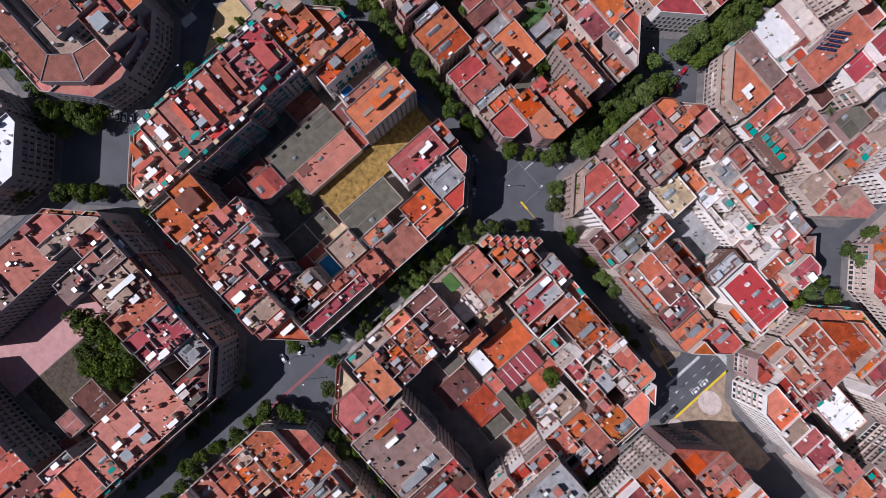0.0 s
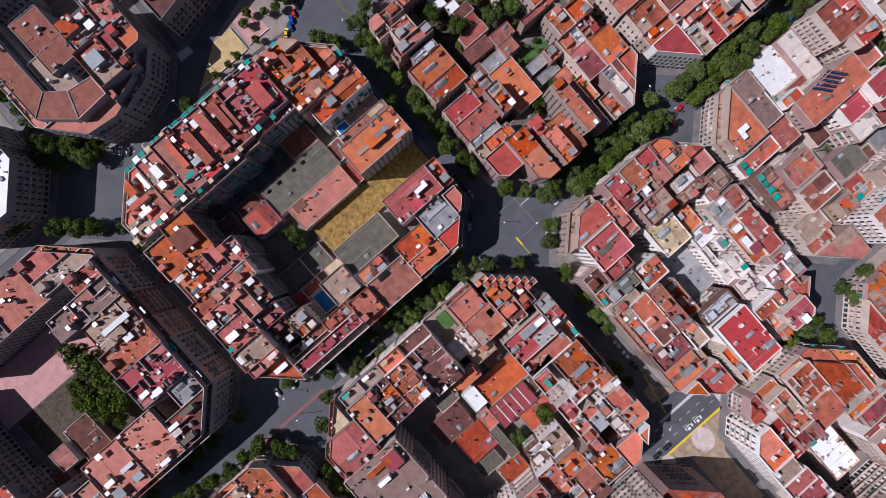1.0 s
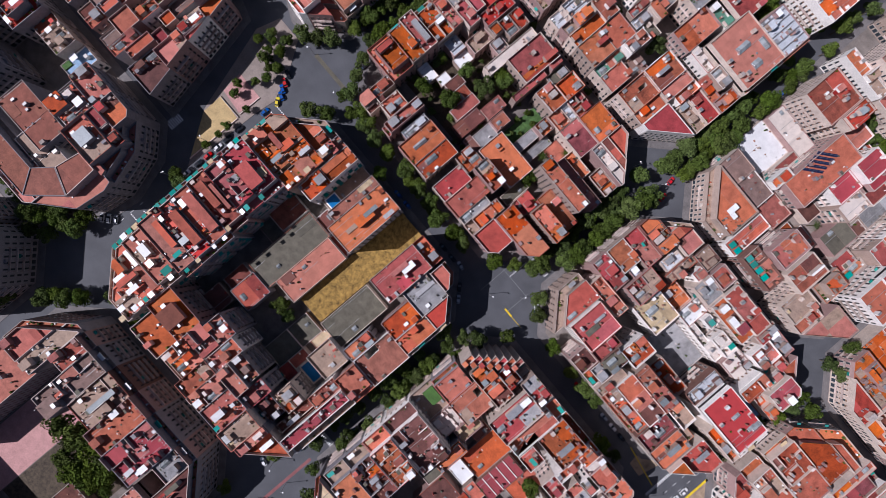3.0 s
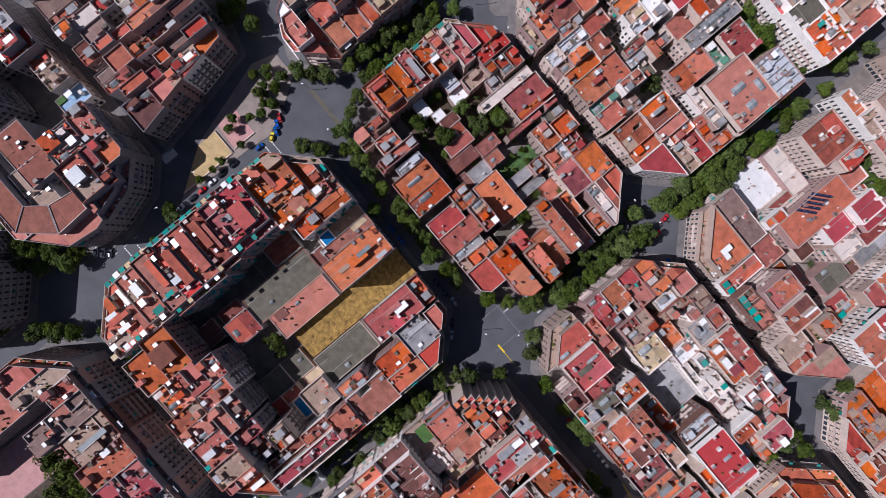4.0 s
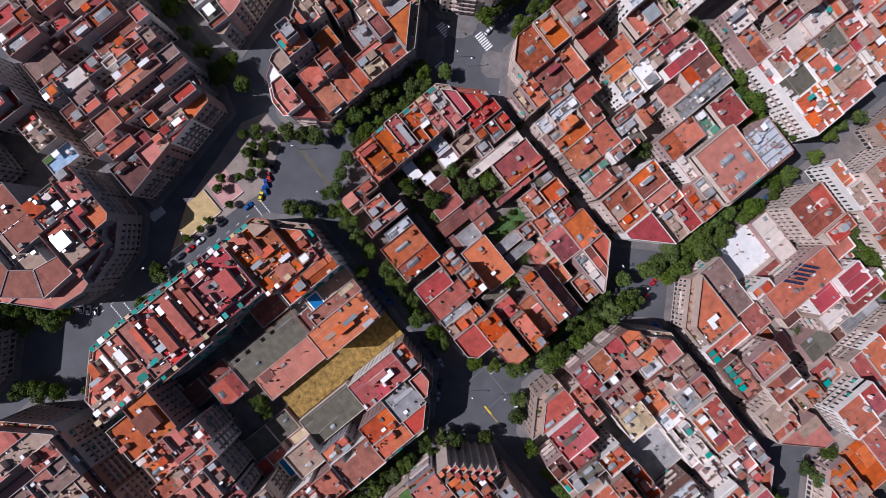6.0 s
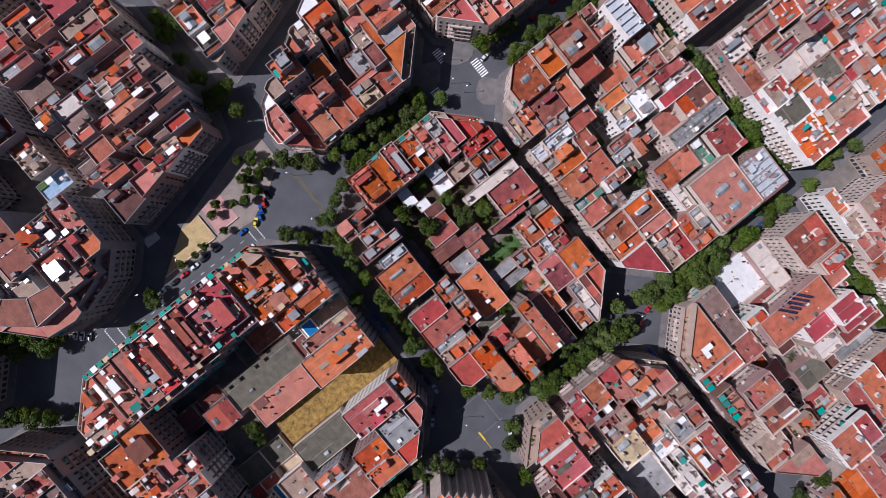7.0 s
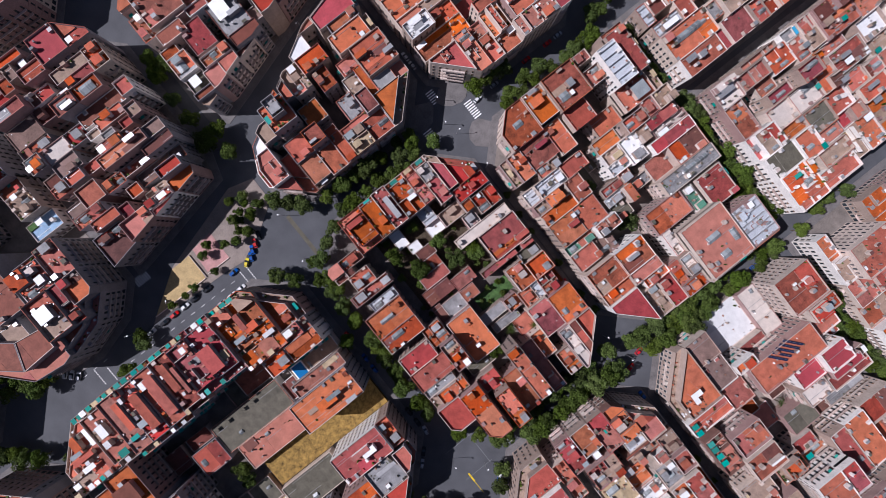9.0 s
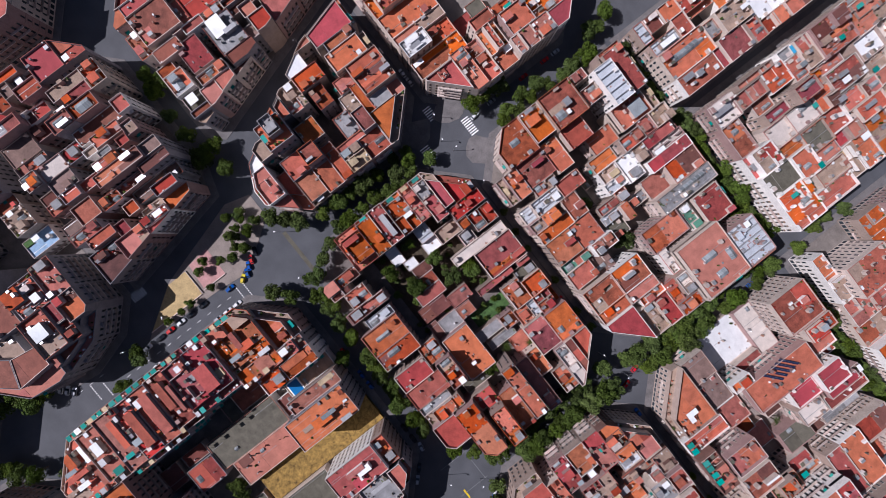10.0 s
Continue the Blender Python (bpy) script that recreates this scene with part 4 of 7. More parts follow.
lot("L", -17.9, -12.2, 137.0, 151.4, 13, "o")
lot("L", -12.2, 6.0, 137.0, 151.0, 15, "z")
lot("L", -7.8, 6.0, 151.0, 159.7, 11, "T")
lot("L", -8.3, 6.0, 159.8, 166.8, 12, "r")
lot("L", -10.7, 0.3, 166.8, 171.8, 12, "O")
lot("L", -12.6, -8.3, 155.1, 166.8, 13, "O")
lot("L", -20.2, 6.0, 177.4, 198.5, 19, "n", terrace=1.7)
lot("L", -13.0, 4.8, 198.5, 213.0, 17.5, "S")
lot("L", 4.8, 8.3, 198.5, 213.1, 15.5, "O")
lot("L", -33.5, -22.6, 172.1, 190.4, 13, "o")
lot("L", -31.9, -17.4, 198.5, 213.0, 13.5, "z", terrace=1.9)
lot("L", -31.9, -20.2, 192.0, 197.1, 11, "J")
lot("L", -22.4, -10.7, 173.5, 177.4, 11, "I")
lot("L", -10.7, -1.9, 171.8, 177.4, 15, "I")
lot("L", -65.5, -55.0, 153.4, 161.0, 13.5, "o")
lot("L", -43.2, -37.5, 151.8, 163.0, 14.5, "P")
lot("L", -18.0, -12.6, 151.5, 166.0, 14.5, "p")
lot("L", 0.3, 6.0, 166.8, 177.2, 13.5, "O")
lot("L", -88.6, -79.2, 170.0, 181.0, 15.5, "r")
lot("L", -65.6, -54.0, 161.0, 168.0, 4.6, "K")
lot("L", -68.0, -61.0, 168.0, 173.4, 3.4, "K")
# block e
lot("E", -113.0, -93.6, -137.1, -115.2, 17, "p", 5)
lot("E", -113.0, -101.0, -115.2, -90.0, 21, "P", terrace=2.2)
lot("E", -101.0, -94.0, -115.2, -90.0, 21, "T", terrace=2.2)
lot("E", -94.0, -86.5, -105.2, -90.0, 21, "P", terrace=2.2)
lot("E", -86.5, -75.7, -120.9, -90.0, 20, "U", terrace=2.2)
lot("E", -75.7, -62.6, -113.0, -90.0, 20, "T", terrace=2.2)
lot("E", -62.6, -51.6, -115.2, -90.0, 20, "P", terrace=2.2)
lot("E", -51.6, -35.6, -114.9, -90.0, 21, "F", terrace=2.2)
lot("E", -35.6, -26.8, -104.0, -90.0, 20.5, "G", terrace=2.2)
lot("E", -26.7, -11.0, -113.1, -90.0, 20.5, "B", terrace=2.0)
lot("E", -34.8, -11.0, -130.5, -113.1, 22, "N", terrace=2.0)
lot("E", -34.8, -11.0, -148.8, -130.5, 21, "N", terrace=2.0)
lot("E", -29.2, -11.0, -158.0, -148.8, 21, "N", terrace=2.0)
lot("E", -30.0, -11.0, -170.1, -158.2, 20, "o", terrace=2.0)
lot("E", -53.8, -35.4, -159.6, -146.8, 4, "B")
lot("E", -93.6, -50.0, -200.0, -181.0, 17, "p", 5)
lot("E", -50.0, -39.0, -200.0, -178.0, 18, "p", 5)
lot("E", -49.8, -40.1, -168.9, -160.6, 6, "p", 2)
lot("E", -39.0, -30.0, -200.0, -176.0, 18, "B")
lot("E", -30.0, -11.0, -200.0, -190.0, 20, "P", terrace=2.0)
lot("E", -30.0, -11.0, -190.0, -179.0, 20, "P", terrace=2.0)
lot("E", -30.0, -11.0, -179.0, -170.2, 20, "p", terrace=2.0)
lot("E", -35.0, -30.0, -176.0, -161.0, 19, "B")
lot("E", -113.0, -93.6, -172.0, -158.0, 17, "B", 5)
lot("E", -113.0, -93.6, -158.0, -148.0, 17, "Z", 5)
lot("E", -113.0, -93.6, -148.0, -137.1, 17, "U", 5)
lot("E", -43.0, -35.0, -176.0, -170.0, 3.4, "B")
# block k
lot("K", -161.4, -150.3, 73.3, 84.3, 25, "G", 5)
lot("K", -159.4, -149.9, 57.2, 66.7, 14, "W")
lot("K", -149.9, -135.9, 57.0, 67.0, 17, "P", 2, terrace=2.0)
lot("K", -159.2, -151.6, 66.7, 73.3, 16, "o")
lot("K", -177.5, -170.3, 95.8, 105.2, 16, "W")
lot("K", -170.3, -163.3, 96.6, 108.4, 17, "o")
lot("K", -170.3, -158.6, 88.2, 96.6, 15, "T")
lot("K", -186.0, -172.9, 112.0, 131.0, 18, "z", terrace=1.7)
lot("K", -172.9, -168.7, 115.0, 128.4, 18, "o")
lot("K", -168.6, -160.5, 112.3, 131.0, 18.5, "o", terrace=3.3)
lot("K", -160.3, -146.6, 116.1, 130.8, 19, "o")
lot("K", -160.5, -154.4, 108.6, 116.1, 14, "p")
lot("K", -140.6, -126.0, 112.5, 131.0, 18, "o", terrace=3.3)
lot("K", -135.8, -126.2, 102.6, 112.5, 15, "o")
lot("K", -148.8, -138.8, 99.5, 106.6, 14, "W")
lot("K", -154.3, -144.8, 106.6, 112.9, 13, "T")
lot("K", -131.7, -125.6, 93.4, 102.5, 16, "Y")
lot("K", -142.7, -126.0, 88.3, 93.4, 14, "o")
lot("K", -135.7, -131.7, 93.4, 102.5, 15, "T")
lot("K", -138.4, -126.2, 80.5, 88.2, 13, "o")
lot("K", -138.3, -126.0, 71.9, 80.5, 13, "o", terrace=1.8)
lot("K", -144.8, -126.0, 67.0, 71.5, 12, "p", terrace=5.5)
lot("K", -186.0, -159.4, 57.0, 72.0, 15, "p", terrace=2.0)
lot("K", -135.9, -126.0, 57.0, 67.0, 14, "p")
lot("K", -148.0, -138.5, 71.8, 81.0, 14, "p")
lot("K", -186.0, -161.4, 73.0, 83.0, 17, "o", terrace=2.0)
lot("K", -146.0, -138.5, 81.0, 88.2, 19, "o")
lot("K", -186.0, -159.0, 84.3, 88.0, 18, "p", terrace=2.0)
lot("K", -155.0, -146.0, 85.0, 94.0, 15, "o")
lot("K", -186.0, -170.5, 88.0, 95.8, 17, "p", terrace=2.0)
lot("K", -138.8, -135.8, 93.5, 106.5, 14, "p")
lot("K", -163.3, -154.0, 98.4, 105.0, 15, "o")
lot("K", -186.0, -177.5, 101.0, 111.8, 16, "p", terrace=2.0)
lot("K", -144.8, -135.8, 106.6, 112.5, 19, "p")
lot("K", -154.2, -141.0, 112.9, 116.0, 16, "o")
lot("K", -146.5, -140.6, 116.0, 125.0, 16, "p")
lot("K", -146.5, -140.6, 125.0, 131.0, 14, "p")
# block h
lot("H", 22.0, 47.9, 133.0, 151.8, 13.6, "O", terrace=2.8)
lot("H", 22.1, 33.7, 152.2, 163.5, 12.5, "u", 0)
lot("H", 33.7, 47.1, 152.2, 163.1, 12.5, "u", 2)
lot("H", 47.2, 59.3, 153.6, 164.7, 11, "p")
lot("H", 50.1, 57.3, 133.0, 153.6, 11.5, "p")
lot("H", 61.8, 72.2, 142.3, 157.0, 17.6, "P")
lot("H", 74.0, 84.8, 141.5, 156.6, 18, "p")
lot("H", 57.5, 76.2, 133.1, 141.5, 14.5, "N")
lot("H", 84.8, 95.3, 131.6, 147.0, 14, "t")
lot("H", 95.4, 101.6, 131.6, 145.8, 12, "P")
lot("H", 101.6, 116.6, 133.1, 153.5, 13, "t")
lot("H", 45.4, 58.7, 166.9, 200.1, 16, "o")
lot("H", 58.7, 68.7, 194.5, 206.8, 17, "f", 2)
lot("H", 60.0, 69.6, 182.2, 194.5, 13, "f", 2)
lot("H", 68.7, 73.0, 194.5, 214.0, 16, "f", terrace=4.1)
lot("H", 69.6, 77.8, 180.1, 192.2, 13, "I")
lot("H", 77.8, 88.7, 169.9, 184.1, 7, "k")
lot("H", 88.7, 95.6, 164.6, 175.7, 8, "R")
lot("H", 100.4, 116.0, 158.0, 170.4, 20, "p", 2)
lot("H", 100.3, 116.0, 170.4, 177.8, 20, "z", 2, terrace=2.4)
lot("H", 22.0, 38.9, 196.1, 213.9, 18, "p", 0)
lot("H", 22.0, 41.0, 163.6, 186.6, 3.2, "W")
lot("H", 22.3, 45.4, 186.6, 195.9, 6, "i")
lot("H", 38.9, 45.5, 200.3, 214.0, 19, "R")
lot("H", 73.0, 79.8, 193.2, 214.0, 12, "r")
lot("H", 81.2, 90.9, 191.9, 211.7, 4, "G")
lot("H", 90.0, 99.2, 151.0, 164.6, 14, "O")
lot("H", 41.0, 45.4, 163.2, 173.0, 14, "R")
lot("H", 95.8, 100.3, 165.0, 178.0, 7, "O")
lot("H", 41.0, 45.4, 173.0, 186.0, 7, "R")
lot("H", 92.0, 116.0, 178.0, 186.0, 14, "r")
lot("H", 92.0, 116.0, 186.0, 197.0, 14, "o", 2)
lot("H", 91.0, 102.0, 197.0, 214.0, 12, "r")
lot("H", 102.0, 116.0, 197.0, 205.0, 7, "O")
lot("H", 45.8, 57.0, 202.0, 214.0, 11, "p")
lot("H", 57.0, 63.0, 206.8, 214.0, 7, "R")
lot("H", 102.0, 116.0, 205.0, 214.0, 13, "o")
lot("H", 64.0, 70.0, 157.0, 165.0, 4.6, "O")
lot("H", 70.0, 81.0, 161.0, 169.9, 3.4, "P")
lot("H", 61.0, 71.0, 172.0, 180.1, 4.6, "B")
lot("H", 85.0, 92.0, 184.1, 191.9, 3.4, "B")
# block i
lot("I", 129.0, 156.3, 100.2, 111.3, 16.5, "o", terrace=5.4)
lot("I", 129.0, 145.5, 87.3, 100.2, 16.5, "O", terrace=1.8)
lot("I", 145.5, 158.5, 85.7, 100.0, 16, "o")
lot("I", 129.0, 159.6, 111.3, 123.0, 16, "O", terrace=4.9)
lot("I", 129.0, 152.0, 75.1, 85.5, 15, "P", terrace=4.4)
lot("I", 163.8, 172.7, 102.8, 120.0, 14, "z", terrace=4.2)
lot("I", 162.3, 184.9, 78.5, 92.3, 10, "W")
lot("I", 138.3, 154.2, 51.7, 68.4, 20, "o", 2)
lot("I", 154.4, 163.7, 49.8, 68.3, 18, "t", 2)
lot("I", 163.7, 170.4, 52.8, 70.2, 18, "z", 2)
lot("I", 170.4, 180.4, 58.9, 71.7, 17, "Z")
lot("I", 180.4, 184.5, 56.5, 69.7, 17, "O")
lot("I", 129.0, 138.3, 57.0, 66.0, 13, "P")
lot("I", 184.5, 195.0, 57.0, 74.0, 16, "P")
lot("I", 195.0, 205.0, 57.0, 72.0, 16, "o")
lot("I", 205.0, 231.0, 57.0, 69.0, 16, "R")
lot("I", 129.0, 138.3, 66.0, 75.0, 13, "R")
lot("I", 139.0, 146.0, 68.4, 75.0, 17, "R")
lot("I", 146.0, 160.0, 68.5, 74.0, 16, "R")
lot("I", 205.0, 231.0, 69.0, 78.0, 13, "p")
lot("I", 198.0, 205.0, 72.0, 80.0, 13, "R")
lot("I", 152.0, 162.0, 74.0, 85.5, 16, "R")
lot("I", 205.0, 231.0, 78.0, 88.0, 18, "o")
lot("I", 198.0, 205.0, 80.0, 89.0, 16, "R")
lot("I", 205.0, 231.0, 88.0, 103.0, 15, "O")
lot("I", 198.0, 205.0, 89.0, 100.0, 18, "R")
lot("I", 159.8, 163.8, 98.0, 120.0, 16, "O")
lot("I", 172.7, 176.0, 98.0, 120.0, 15, "R")
lot("I", 176.0, 189.0, 98.0, 120.0, 18, "r")
lot("I", 189.0, 202.0, 100.0, 120.0, 16, "R")
# block j
lot("J", 128.0, 143.1, 16.3, 35.0, 21, "O")
lot("J", 143.1, 156.8, 16.4, 35.0, 21, "P")
lot("J", 128.0, 152.0, -27.0, -14.0, 21, "R")
lot("J", 128.0, 152.0, -14.0, -1.0, 19, "R")
lot("J", 128.0, 152.0, -1.0, 8.0, 19, "O")
lot("J", 128.0, 152.0, 8.0, 16.0, 23, "P")
lot("J", 152.0, 162.0, 11.0, 16.0, 23, "R")
lot("J", 162.0, 175.0, 11.0, 35.0, 23, "P")
lot("J", 175.0, 187.0, 11.0, 35.0, 21, "O")
lot("J", 157.0, 162.0, 16.0, 35.0, 20, "O")
lot("J", 152.0, 163.0, -22.0, -11.0, 3.4, "K")
lot("J", 152.0, 163.0, -11.0, 0.0, 5.2, "B")
lot("J", 163.0, 172.0, -5.0, 4.0, 4, "B")
# block g
lot("G", 9.0, 33.0, -170.0, -159.0, 14, "P")
lot("G", 9.0, 33.0, -159.0, -150.0, 12, "P")
lot("G", 9.0, 33.0, -150.0, -139.0, 17, "P")
lot("G", 9.0, 33.0, -139.0, -130.0, 14, "P")
lot("G", 9.0, 33.0, -130.0, -122.0, 15, "O")
lot("G", 9.0, 33.0, -122.0, -112.0, 15, "O")
lot("G", 33.0, 43.0, -113.0, -89.0, 12, "O")
lot("G", 43.0, 55.0, -113.0, -89.0, 16, "O")
lot("G", 55.0, 67.0, -113.0, -89.0, 15, "O")
lot("G", 67.0, 76.0, -113.0, -89.0, 16, "O")
lot("G", 9.0, 33.0, -112.0, -99.0, 15, "O")
lot("G", 9.0, 33.0, -99.0, -90.0, 12, "P")
lot("G", 33.0, 45.0, -146.0, -137.0, 5.2, "B")
lot("G", 33.0, 45.0, -137.0, -127.0, 4, "K")
lot("G", 45.0, 52.0, -135.0, -121.0, 4.6, "K")
lot("G", 33.0, 45.0, -127.0, -120.0, 4.6, "B")
lot("G", 52.0, 62.0, -123.0, -113.0, 4, "B")
lot("G", 33.0, 45.0, -120.0, -113.0, 4.6, "R")
# block f
lot("F", -204.5, -198.0, -29.0, -19.0, 12, "p")
lot("F", -198.0, -188.0, -29.0, -19.0, 12, "T")
lot("F", -187.7, -179.8, -32.3, -19.0, 7.6, "c", 2)
# block m
lot("M", -235.1, -223.6, 20.7, 32.4, 21, "f")
lot("M", -239.1, -232.4, 5.0, 16.7, 20, "o", 3)
lot("M", -227.6, -221.8, 10.9, 20.7, 21, "o", 3)
lot("M", -232.4, -226.3, 6.7, 10.9, 20.5, "u")
lot("M", -229.6, -223.7, 1.6, 6.7, 20, "o", 3)
lot("M", -220.0, -214.8, 19.9, 35.0, 20.5, "t")
lot("M", -214.8, -210.3, 23.7, 34.7, 21.5, "z", 3)
lot("M", -210.3, -204.1, 22.7, 33.9, 22, "o", 3)
lot("M", -210.2, -203.8, 13.5, 22.7, 22.5, "p")
lot("M", -221.1, -216.0, -8.9, 5.9, 21, "p")
# brown roof strip coloured as the shaded front beside it
lot("M", -203.8, -197.5, 16.3, 36.2, 18, "a")
lot("M", -194.2, -188.8, 33.7, 38.9, 20, "o", 3)
lot("M", -197.5, -192.6, 21.0, 33.7, 19.5, "o", 3)
lot("M", -190.6, -186.9, 29.1, 33.7, 20.5, "z", 3)
lot("M", -191.8, -189.1, 19.9, 25.5, 19, "g")
lot("M", -189.1, -183.8, 15.7, 21.3, 20, "p")
lot("M", -195.2, -191.8, 15.7, 21.0, 19, "t")
lot("M", -183.8, -178.6, 13.8, 34.3, 22, "o", 3)
lot("M", -174.0, -168.4, 18.0, 39.8, 13.5, "u")
lot("M", -163.7, -158.0, 27.3, 40.1, 16.5, "o", 3)
lot("M", -168.4, -163.7, 28.0, 38.0, 20.2, "r")
lot("M", -166.6, -161.6, 15.8, 28.0, 12.5, "t")
lot("M", -171.5, -166.6, 12.5, 18.0, 15, "o", 3)
lot("M", -201.6, -194.9, -3.3, 7.9, 17, "i")
lot("M", -194.9, -188.1, -3.3, 7.4, 17.5, "u")
lot("M", -181.3, -173.1, -2.5, 6.8, 18, "o", 3)
lot("M", -188.1, -183.5, -2.3, 5.3, 18, "t")
lot("M", -168.2, -163.8, -5.5, 6.2, 18, "o", 3)
lot("M", -166.7, -161.1, 6.2, 11.2, 17, "z", 3)
lot("M", -236.0, -229.6, -10.0, 3.0, 17.5, "z")
lot("M", -229.6, -223.7, -10.0, 1.6, 15.5, "R")
lot("M", -232.4, -227.6, 10.9, 16.0, 17, "R")
lot("M", -232.4, -227.6, 16.0, 20.7, 17, "P")
lot("M", -235.1, -223.6, 32.4, 42.0, 20.2, "R")
lot("M", -216.0, -207.0, -10.0, 3.0, 16.5, "u")
lot("M", -216.0, -210.2, 3.0, 16.0, 15, "B")
lot("M", -221.1, -216.0, 5.9, 16.0, 17, "R")
lot("M", -214.8, -210.3, 16.0, 23.7, 17, "u")
lot("M", -214.8, -210.3, 34.7, 42.0, 20.2, "O")
lot("M", -220.0, -214.8, 35.0, 42.0, 20.2, "O")
lot("M", -207.0, -201.6, -10.0, 3.0, 15.5, "O")
lot("M", -201.6, -194.9, -10.0, -3.3, 18.5, "O")
lot("M", -201.6, -195.2, 7.9, 16.0, 17, "R")
lot("M", -203.8, -197.5, 36.2, 42.0, 20.2, "p")
lot("M", -188.1, -183.5, -10.0, -2.3, 16.5, "O")
lot("M", -192.5, -188.1, -10.0, -3.3, 16.5, "b")
lot("M", -188.1, -183.8, 5.3, 15.7, 16, "p")
lot("M", -189.1, -183.8, 21.3, 29.0, 17, "O")
lot("M", -183.8, -178.6, 34.3, 42.0, 20.2, "u")
lot("M", -173.1, -168.2, -10.0, 3.0, 17.5, "R")
lot("M", -178.0, -173.1, -10.0, -2.5, 17.5, "u")
lot("M", -178.0, -173.1, 6.8, 16.0, 17, "O")
lot("M", -178.0, -174.0, 16.0, 29.0, 16, "P")
lot("M", -178.0, -174.0, 29.0, 42.0, 20.2, "b")
lot("M", -163.5, -149.0, -10.0, 3.0, 15.5, "B")
lot("M", -161.1, -149.0, 3.0, 16.0, 17.5, "P")
lot("M", -158.0, -149.0, 16.0, 29.0, 17.5, "z")
lot("M", -161.6, -158.0, 16.0, 27.3, 17.5, "R")
lot("M", -158.0, -149.0, 29.0, 42.0, 20.2, "O")
# block q
lot("Q", -224.4, -210.8, 60.8, 76.9, 20, "p")
# another strip whose russet roof paints in a front lying in shade
lot("Q", -209.5, -204.1, 60.2, 71.7, 18.5, "a")
lot("Q", -213.0, -209.5, 71.1, 75.1, 19, "z", 3)
lot("Q", -206.4, -193.8, 68.0, 77.9, 18, "z", 3)
lot("Q", -204.1, -199.8, 56.8, 63.8, 17, "o", 3)
lot("Q", -199.8, -190.7, 56.9, 65.5, 17.5, "p")
lot("Q", -190.7, -184.0, 57.3, 65.5, 15, "k")
lot("Q", -188.1, -180.6, 65.3, 72.6, 17, "p")
lot("Q", -184.0, -181.0, 56.8, 65.3, 15.5, "p")
lot("Q", -181.0, -176.5, 57.3, 63.9, 14, "t")
lot("Q", -207.0, -192.4, 81.4, 93.8, 17, "g")
lot("Q", -210.8, -207.0, 75.1, 84.0, 18.5, "r")
lot("Q", -203.5, -198.0, 97.1, 103.1, 19, "p")
lot("Q", -198.0, -191.1, 97.9, 105.5, 19.5, "r")
lot("Q", -192.4, -187.4, 82.3, 94.7, 18.5, "b")
lot("Q", -230.1, -224.4, 60.9, 71.7, 19, "r")
lot("Q", -236.0, -230.1, 55.0, 67.7, 18.5, "R")
lot("Q", -230.1, -224.4, 55.0, 60.9, 16.5, "R")
lot("Q", -236.0, -230.1, 67.7, 80.3, 17.5, "R")
lot("Q", -230.1, -224.4, 71.7, 80.3, 16, "u")
lot("Q", -236.0, -221.5, 80.3, 93.0, 15.5, "O")
lot("Q", -236.0, -221.5, 93.0, 105.7, 18.5, "z")
lot("Q", -236.0, -221.5, 105.7, 118.3, 18.5, "B")
lot("Q", -236.0, -221.5, 118.3, 131.0, 15.5, "R")
lot("Q", -221.5, -210.8, 55.0, 60.8, 15.5, "O")
lot("Q", -221.5, -210.8, 76.9, 80.3, 17, "P")
lot("Q", -221.5, -210.8, 80.3, 93.0, 17, "R")
lot("Q", -210.8, -207.0, 84.0, 93.0, 16, "O")
lot("Q", -221.5, -207.0, 93.0, 105.7, 16, "O")
lot("Q", -221.5, -207.0, 105.7, 118.3, 16, "R")
lot("Q", -221.5, -207.0, 118.3, 131.0, 15.5, "B")
lot("Q", -207.0, -203.5, 93.8, 105.7, 16, "b")
lot("Q", -198.0, -192.5, 93.8, 97.9, 15, "u")
lot("Q", -207.0, -192.5, 105.7, 118.3, 15, "p")
lot("Q", -207.0, -192.5, 118.3, 131.0, 17.5, "O")
lot("Q", -192.5, -188.1, 67.7, 80.3, 17.5, "O")
lot("Q", -188.1, -180.6, 72.6, 80.3, 17.5, "b")
lot("Q", -187.4, -178.0, 80.3, 93.0, 15.5, "b")
lot("Q", -187.4, -178.0, 93.0, 105.7, 17.5, "b")
lot("Q", -191.1, -187.4, 94.7, 105.7, 16.5, "P")
lot("Q", -192.5, -178.0, 105.7, 118.3, 16.5, "b")
lot("Q", -192.5, -178.0, 118.3, 131.0, 18.5, "O")
# block n
lot("N", -138.1, -122.0, 139.0, 152.4, 17, "R")
lot("N", -155.4, -148.4, 139.0, 150.7, 17, "W")
lot("N", -140.6, -129.5, 166.6, 175.7, 18, "P")
lot("N", -133.4, -122.0, 159.6, 166.6, 14, "O")
lot("N", -140.5, -130.2, 177.6, 189.2, 18, "o")
lot("N", -130.2, -122.0, 175.7, 194.1, 18, "P")
lot("N", -129.5, -122.0, 194.1, 215.0, 18, "M")
lot("N", -200.0, -188.0, 139.0, 163.0, 14, "P")
lot("N", -188.0, -179.0, 139.0, 163.0, 16, "p")
lot("N", -179.0, -170.0, 139.0, 163.0, 16, "R")
lot("N", -170.0, -160.0, 139.0, 163.0, 13, "o")
lot("N", -160.0, -155.4, 139.0, 163.0, 13, "p")
lot("N", -148.0, -140.0, 139.0, 163.0, 11, "o")
lot("N", -155.0, -148.0, 151.0, 163.0, 11, "O")
lot("N", -140.0, -122.0, 152.4, 159.6, 16, "P")
lot("N", -140.0, -133.4, 160.0, 166.6, 12, "P")
